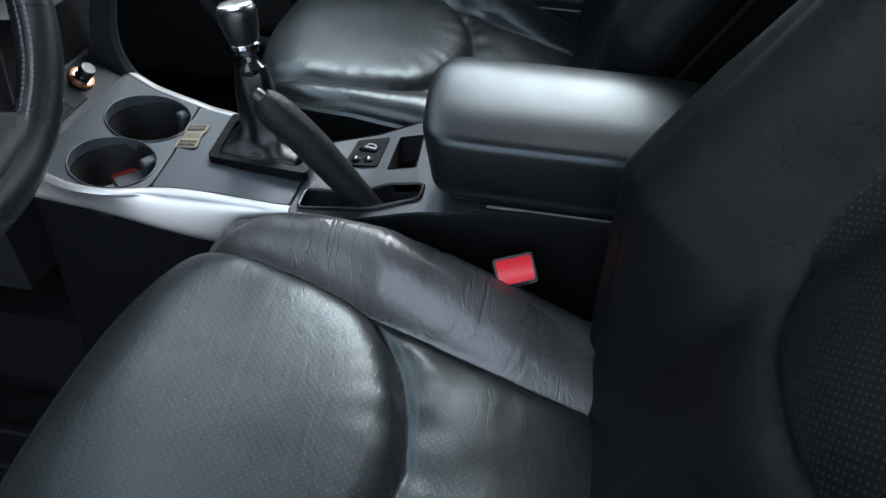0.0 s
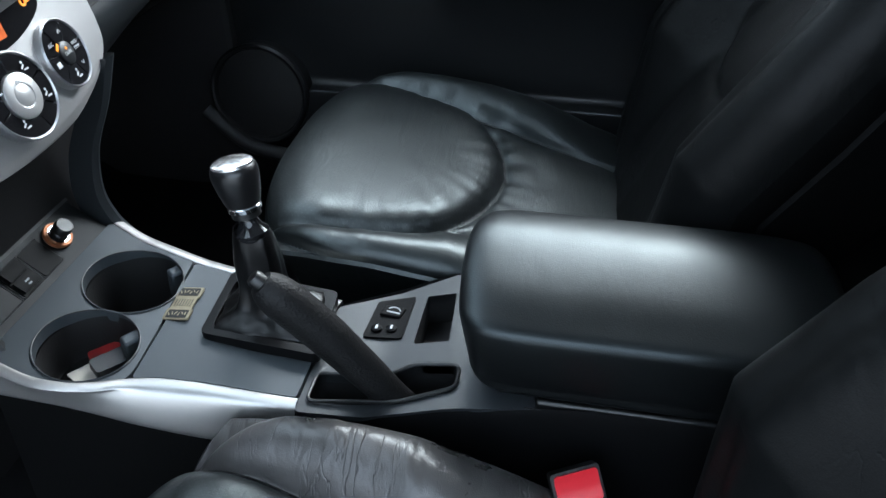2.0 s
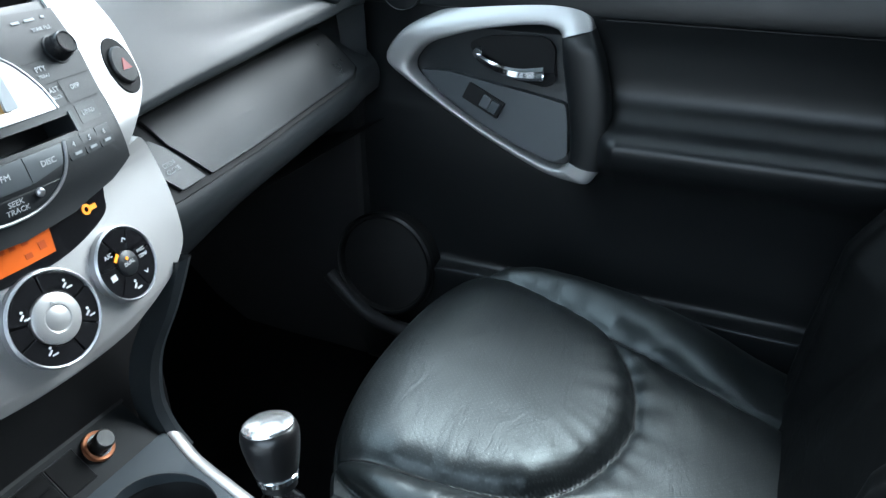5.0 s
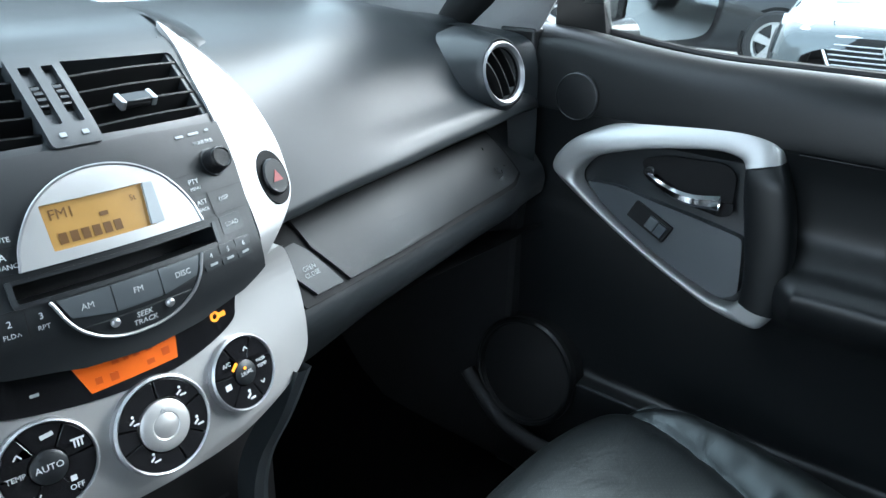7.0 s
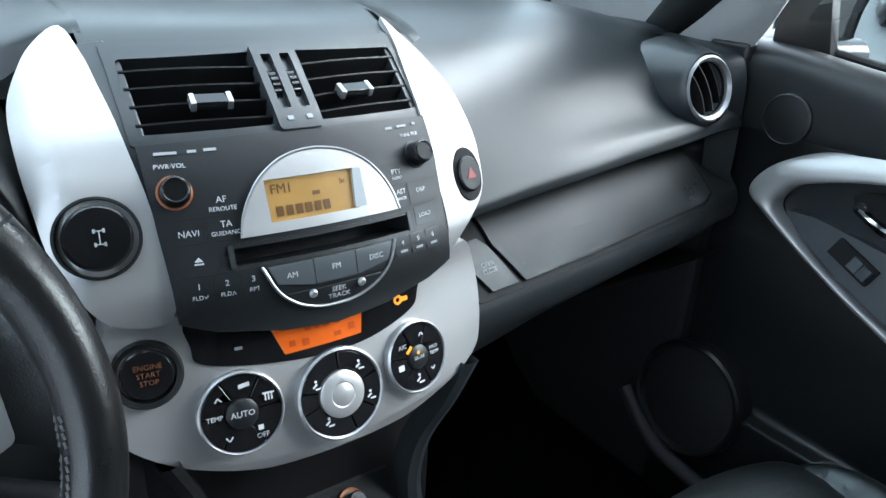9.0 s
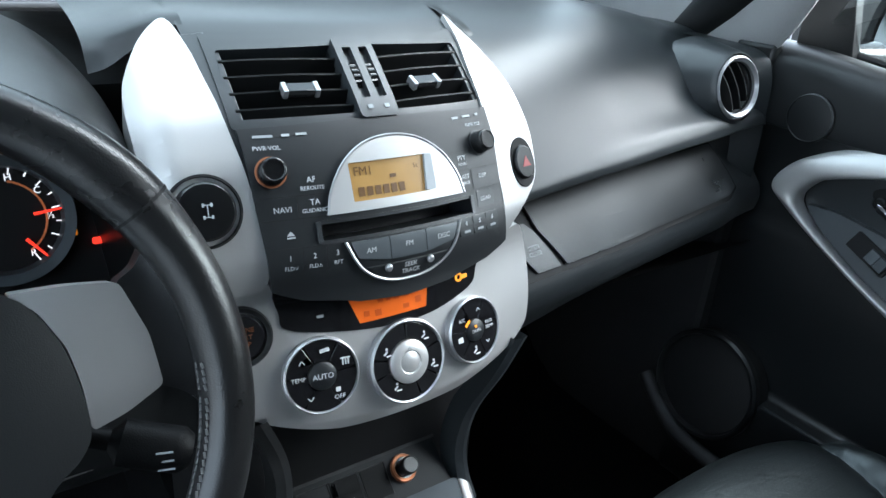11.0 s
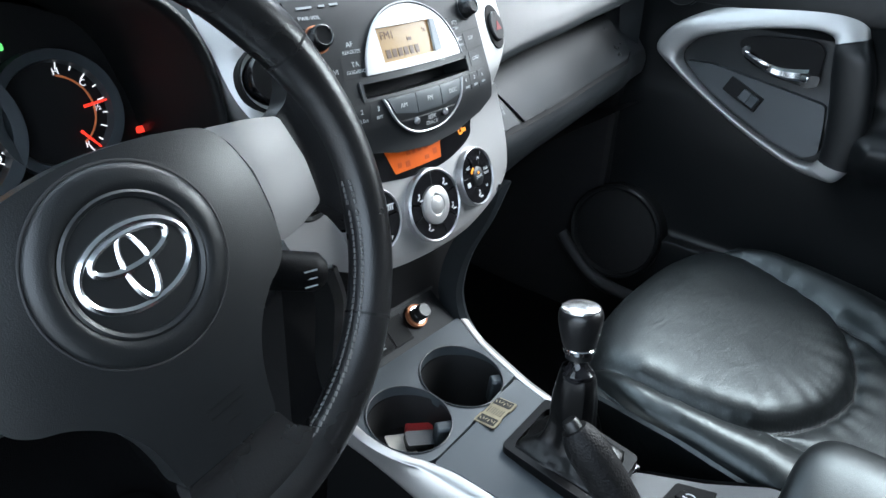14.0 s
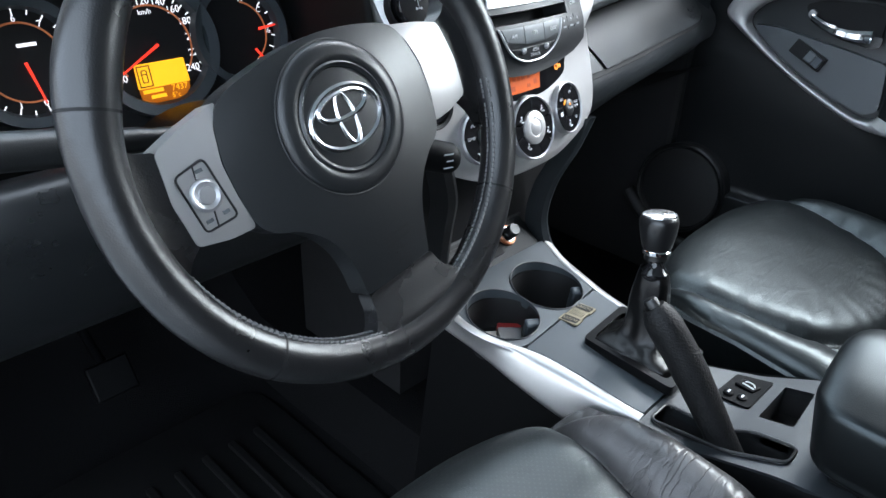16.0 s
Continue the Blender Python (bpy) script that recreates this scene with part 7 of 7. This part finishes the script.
def glass(name, tint=(0.93, 0.96, 0.95, 1)):
    """Thin pane: clear, with the gloss that its angle gives."""
    m = bpy.data.materials.new(name)
    m.use_nodes = True
    nt = m.node_tree
    clear, gloss, both, fres = [nt.nodes.new("ShaderNode" + k) for k in ("BsdfTransparent", "BsdfGlossy", "MixShader", "Fresnel")]
    clear.inputs[0].default_value, gloss.inputs["Roughness"].default_value = tint, 0.02
    nt.links.new(fres.outputs[0], both.inputs[0])
    nt.links.new(clear.outputs[0], both.inputs[1])
    nt.links.new(gloss.outputs[0], both.inputs[2])
    nt.links.new(both.outputs[0], nt.nodes["Material Output"].inputs[0])
    return m


GLASS = glass("window_glass")
pane = part("window_1", grid_mesh([[(0.800, 0.66, 1.18), (0.725, 0.52, 1.40), (0.655, 0.36, 1.60)], [(0.800, 0.0, 1.18), (0.735, 0.0, 1.40), (0.665, 0.0, 1.62)], [(0.800, -0.5, 1.18), (0.735, -0.5, 1.40), (0.665, -0.5, 1.62)]]), GLASS)
thick(pane, 0.004)
pane.visible_shadow = False
tagged(pane, "clear passenger side window, wound up", "window", kind="structure")
screen = part("window_2", loft([[(x, 1.37 - 0.05 * (x / 0.7) ** 2, 1.18), (0.93 * x, 1.0, 1.37), (0.85 * x, 0.60, 1.60)] for x in np.linspace(-0.74, 0.74, 7)], 14, 10), GLASS)
thick(screen, 0.005)
screen.visible_shadow = False
tagged(screen, "raked windscreen over the dashboard", "window", kind="structure")
# dark panes out of view, added to cut light entering from behind
TINT = glass("light_cut_glass", (0.07, 0.075, 0.07, 1))
for k, rows in enumerate(([[(0.775, -0.52, 1.18), (0.64, -0.52, 1.63)], [(0.775, -1.70, 1.18), (0.62, -1.70, 1.60)]], [[(-0.775, -0.52, 1.18), (-0.64, -0.52, 1.63)], [(-0.775, -1.70, 1.18), (-0.62, -1.70, 1.60)]], [[(-0.74, -1.72, 1.15), (-0.62, -1.72, 1.62)], [(0.74, -1.72, 1.15), (0.62, -1.72, 1.62)]])):
    pane = part("window_%d" % (k + 3), grid_mesh(rows), TINT)
    thick(pane, 0.004)
    tagged(pane, "unseen dark panes added to cut light from the rear", "window", kind="structure")
dark_strip = thing("windscreen_box", "small black box at the foot of the windscreen", "box")
part("body", box(0.50, 0.60, 0.94, 1.0, 1.19, 1.236), DARK, dark_strip, bevel=0.006)

trimgrey = material("pillar_cloth", (0.34, 0.345, 0.345), 0.85, 0, 0.5, 500, 0.12, 12)
for sx in (1, -1):
    rows = [[(sx * mix(0.722, 0.708, t), mix(0.668, 1.34, t), 1.188 - 0.006 * t), (sx * mix(0.706, 0.70, t), mix(0.62, 1.20, t), 1.255), (sx * mix(0.672, 0.665, t), mix(0.53, 0.86, t), 1.42), (sx * mix(0.63, 0.625, t), mix(0.38, 0.50, t), 1.62)] for t in np.linspace(0, 1, 7)]
    pl = part("trim_pillar_cover_right" if sx > 0 else "trim_pillar_cover_left", grid_mesh([[tuple(q) for q in spline(r, 12)] for r in rows]), trimgrey)
    thick(pl, 0.008)
    tagged(pl, "pale grey cover of the windscreen pillar", "pillar", kind="structure")

# ---- the forecourt: parked cars seen through the side window ----
def car_wheel(parent, x, y, z, r, side):
    w = part("wheel", moved(lathe([(r * 0.62, -0.09), (r * 0.92, -0.10), (r, -0.07), (r, 0.07), (r * 0.93, 0.10), (r * 0.70, 0.095), (r * 0.66, 0.06)], 40), Matrix.Translation((x, y, z)) @ pose(0, 0, 0, -90 * side, 0, 0)), RUBBER, parent, "black tyre")
    m = Matrix.Translation((x, y, z)) @ pose(0, 0, 0, -90 * side, 0, 0)
    part("rim", moved(lathe([(r * 0.69, 0.03), (r * 0.70, 0.095), (r * 0.63, 0.09), (r * 0.61, 0.02)], 40), m), SILVER, w, "silver rim")
    part("brake_well", moved(lathe([(0, 0.0), (r * 0.64, 0.0)], 32), m), BLACK, w, "dark wheel well")
    for k in range(5):
        a = radians(72 * k + 18)
        sp = slab(rounded([(0.02, -0.035), (r * 0.64, -0.045), (r * 0.64, 0.045), (0.02, 0.035)], 0.01), flat, 0.03)
        part("spoke", moved(sp, m @ pose(0, 0, 0, 0, 0, math.degrees(a)) @ Matrix.Translation((0, 0, 0.085))), SILVER, w, "silver spoke", bevel=0.006)
    part("hub_cap", moved(lathe([(r * 0.17, 0.06), (r * 0.17, 0.09), (r * 0.12, 0.098), (0, 0.10)], 24), m), SILVER, w, "silver hub")
    return w


def parked_car(m, paint, label):
    """A hatchback; local x runs forward, y to its left, z up from the ground."""
    car = thing("parked_car", label, "car", "parked cars")
    car.matrix_basis = m
    st = [(2.16, 0.62, 0.34, 0.56), (2.12, 0.78, 0.26, 0.66), (1.95, 0.86, 0.22, 0.74), (1.6, 0.89, 0.20, 0.82), (1.1, 0.90, 0.20, 0.90), (0.7, 0.90, 0.20, 0.95), (0.0, 0.90, 0.20, 0.98), (-1.0, 0.90, 0.20, 1.00), (-1.7, 0.88, 0.22, 1.02), (-2.0, 0.82, 0.26, 1.00), (-2.08, 0.70, 0.36, 0.90)]
    secs = []
    for x, w, z0, z1 in st:
        half = [(0.0, z0), (w * 0.86, z0), (w * 0.97, z0 + 0.12), (w, mix(z0, z1, 0.45)), (w * 0.985, mix(z0, z1, 0.75)), (w * 0.90, z1 - 0.02), (w * 0.70, z1 + 0.015), (0.0, z1 + 0.04)]
        secs.append([(x, y, z) for y, z in half] + [(x, -y, z) for y, z in half[-2:0:-1]])
    part("body", loft(secs, 70, 64, True), paint, car, "glossy painted body")
    gh = []
    for x, w, z0, z1 in ((0.95, 0.74, 0.93, 0.95), (0.75, 0.74, 0.95, 1.06), (0.2, 0.70, 0.97, 1.38), (-0.2, 0.67, 0.98, 1.45), (-0.9, 0.66, 0.99, 1.45), (-1.5, 0.64, 1.00, 1.36), (-1.95, 0.66, 1.0, 1.04)):
        half = [(w + 0.08, z0 - 0.02), (w + 0.03, mix(z0, z1, 0.5)), (w - 0.03, z1 - 0.03), (w * 0.6, z1 + 0.01), (0, z1 + 0.02)]
        gh.append([(x, y, z) for y, z in half] + [(x, -y, z) for y, z in half[-2::-1]])
    part("cabin", loft(gh, 50, 40), GLOSS, car, "dark tinted windows")
    rf = []
    for x, w, z1 in ((0.25, 0.64, 1.40), (-0.2, 0.65, 1.475), (-0.9, 0.64, 1.475), (-1.5, 0.60, 1.385)):
        rf.append([(x, y * w, z1 - 0.03 * y * y) for y in np.linspace(-1, 1, 7)])
    part("roof", loft(rf, 20, 14), paint, car, "painted roof")
    for x in (1.32, -1.28):
        for s in (-1, 1):
            part("arch", moved(lathe([(0.375, -0.02), (0.375, 0.012), (0.34, 0.012), (0.33, -0.15), (0, -0.15)], 36), Matrix.Translation((x, s * 0.885, 0.335)) @ pose(0, 0, 0, -90 * s, 0, 0)), BLACK, car, "dark wheel arch")
            car_wheel(car, x, s * 0.83, 0.335, 0.325, s)
    g = [(-0.50, 0.62), (-0.42, 0.665), (0.42, 0.665), (0.50, 0.62), (0.40, 0.44), (0.30, 0.39), (-0.30, 0.39), (-0.40, 0.44)]
    gm = lambda off: lambda u, v, w: (2.195 + off + w - 0.28 * u * u - 0.35 * max(0, v - 0.5) ** 1.5 * 2, u, v)
    grille = part("grille", slab(rounded(g, 0.04), gm(0.012), 0.05, 0.1), BLACK, car, "black slatted grille")
    for k in range(6):
        z = 0.43 + 0.036 * k
        hw = interp(z, [0.39, 0.44, 0.62], [0.30, 0.40, 0.49]) - 0.02
        part("grille_slat", tube([gm(0.024)(u, z, 0) for u in np.linspace(-hw, hw, 9)], 0.006, 6), SATIN, grille, "thin grey slat")
    ring_pts = rounded(g, 0.04)
    part("grille_rim", tube([gm(0.02)(u, v, 0) for u, v in ring_pts + ring_pts[:1]], 0.013, 8, False), CHROME, grille, "chrome grille rim")
    part("emblem_ring", moved(lathe([(0.055, 0), (0.060, 0.012), (0.070, 0.012), (0.075, 0)], 32), Matrix.Translation((2.225, 0, 0.600)) @ pose(0, 0, 0, 0, 90, 0)), CHROME, grille, "plain chrome ring emblem")
    part("emblem_bar", moved(box(-0.01, 0.008, -0.075, 0.075, -0.009, 0.009), Matrix.Translation((2.228, 0, 0.600))), CHROME, grille, "plain chrome bar")
    lamp_mat = material("lamp_glass", (0.65, 0.68, 0.70), 0.12, 0.5, 0, 1, 0.3, 25)
    for s in (-1, 1):
        rows = []
        for t in np.linspace(0, 1, 10):
            y = s * mix(0.54, 0.83, t)
            x = mix(2.07, 1.83, t ** 1.3)
            h = 0.055 + 0.025 * math.sin(math.pi * t)
            z = 0.66 + 0.07 * t
            rows.append([(x + 0.012, y, z - h), (x + 0.035, y, z - h * 0.4), (x + 0.015, y, z + h * 0.5), (x - 0.04, y, z + h)])
        lamp = part("headlight", grid_mesh(rows), lamp_mat, car, "clear headlight")
        part("reflector", moved(lathe([(0.05, 0), (0.04, 0.02), (0, 0.03)], 20), Matrix.Translation((2.06, s * 0.63, 0.675)) @ pose(0, 0, 0, 0, 90, s * 20)), CHROME, lamp, "chrome reflector")
        part("bonnet_crease", tube([(2.0, s * 0.44, 0.765), (1.6, s * 0.50, 0.845), (1.0, s * 0.56, 0.945)], 0.008, 6), paint, car)
        part("door_mirror", moved(slab(rounded([(-0.06, -0.05), (0.06, -0.05), (0.05, 0.06), (-0.05, 0.06)], 0.02), flat, 0.10), Matrix.Translation((0.72, s * 0.98, 1.02)) @ pose(0, 0, 0, 0, 90, 0) @ pose(0, 0, 0, 0, 0, 90)), paint, car, "painted door mirror", bevel=0.02)
    part("plate", moved(box(0, 0.01, -0.26, 0.26, -0.055, 0.055), Matrix.Translation((2.20, 0, 0.335))), PRINT, car, "white plate with a plain dark bar", bevel=0.003)
    part("plate_bar", moved(box(0.011, 0.013, -0.2, 0.2, -0.03, 0.03), Matrix.Translation((2.20, 0, 0.335))), DARK, car)
    return car


PAINT_DARK = material("paint_black_blue", (0.006, 0.008, 0.010), 0.16, 0.0, 0, 1, 0.1, 3, 0.04, 0.2, 0.35)
PAINT_STEEL = material("paint_steel_blue", (0.055, 0.070, 0.078), 0.14, 0.4, 0, 1, 0.08, 3, 0.04, 1.0)
PAINT_PALE = material("paint_silver", (0.50, 0.52, 0.54), 0.2, 0.6, 0, 1, 0.05, 3, 0.05, 1.0)
parked_car(Matrix.Translation((8.15, 1.28, GROUND)) @ pose(0, 0, 0, 0, 0, 188), PAINT_STEEL, "dark steel-blue parked car with a chrome-rimmed grille")
parked_car(Matrix.Translation((8.95, 3.72, GROUND)) @ pose(0, 0, 0, 0, 0, -90), PAINT_DARK, "black parked car with silver five-spoke wheels")
parked_car(Matrix.Translation((8.6, -1.35, GROUND)) @ pose(0, 0, 0, 0, 0, 184), PAINT_PALE, "silver parked car in the row outside")
parked_car(Matrix.Translation((3.0, -5.2, GROUND)) @ pose(0, 0, 0, 0, 0, 95), PAINT_PALE, "silver parked car behind, seen in the mirror")
parked_car(Matrix.Translation((5.6, -8.4, GROUND)) @ pose(0, 0, 0, 0, 0, 165), PAINT_DARK, "black parked car behind, seen in the mirror")
HALL = material("hall_wall", (0.55, 0.56, 0.56), 0.8, 0, 0.2, 20, 0.1, 0.4)
hall = part("backdrop", box(16, 16.4, -40, 40, GROUND, 3.4), HALL)
tagged(hall, "pale plain wall far behind the parked cars", "backdrop", kind="structure")
# added out of view to cut the low sky the backrests face
ahead = part("wall_ahead_unseen", box(-14, 16, 9.0, 9.4, GROUND, 5.2), HALL)
tagged(ahead, "unseen added wall that blocks low light through the windscreen", "wall", kind="structure")
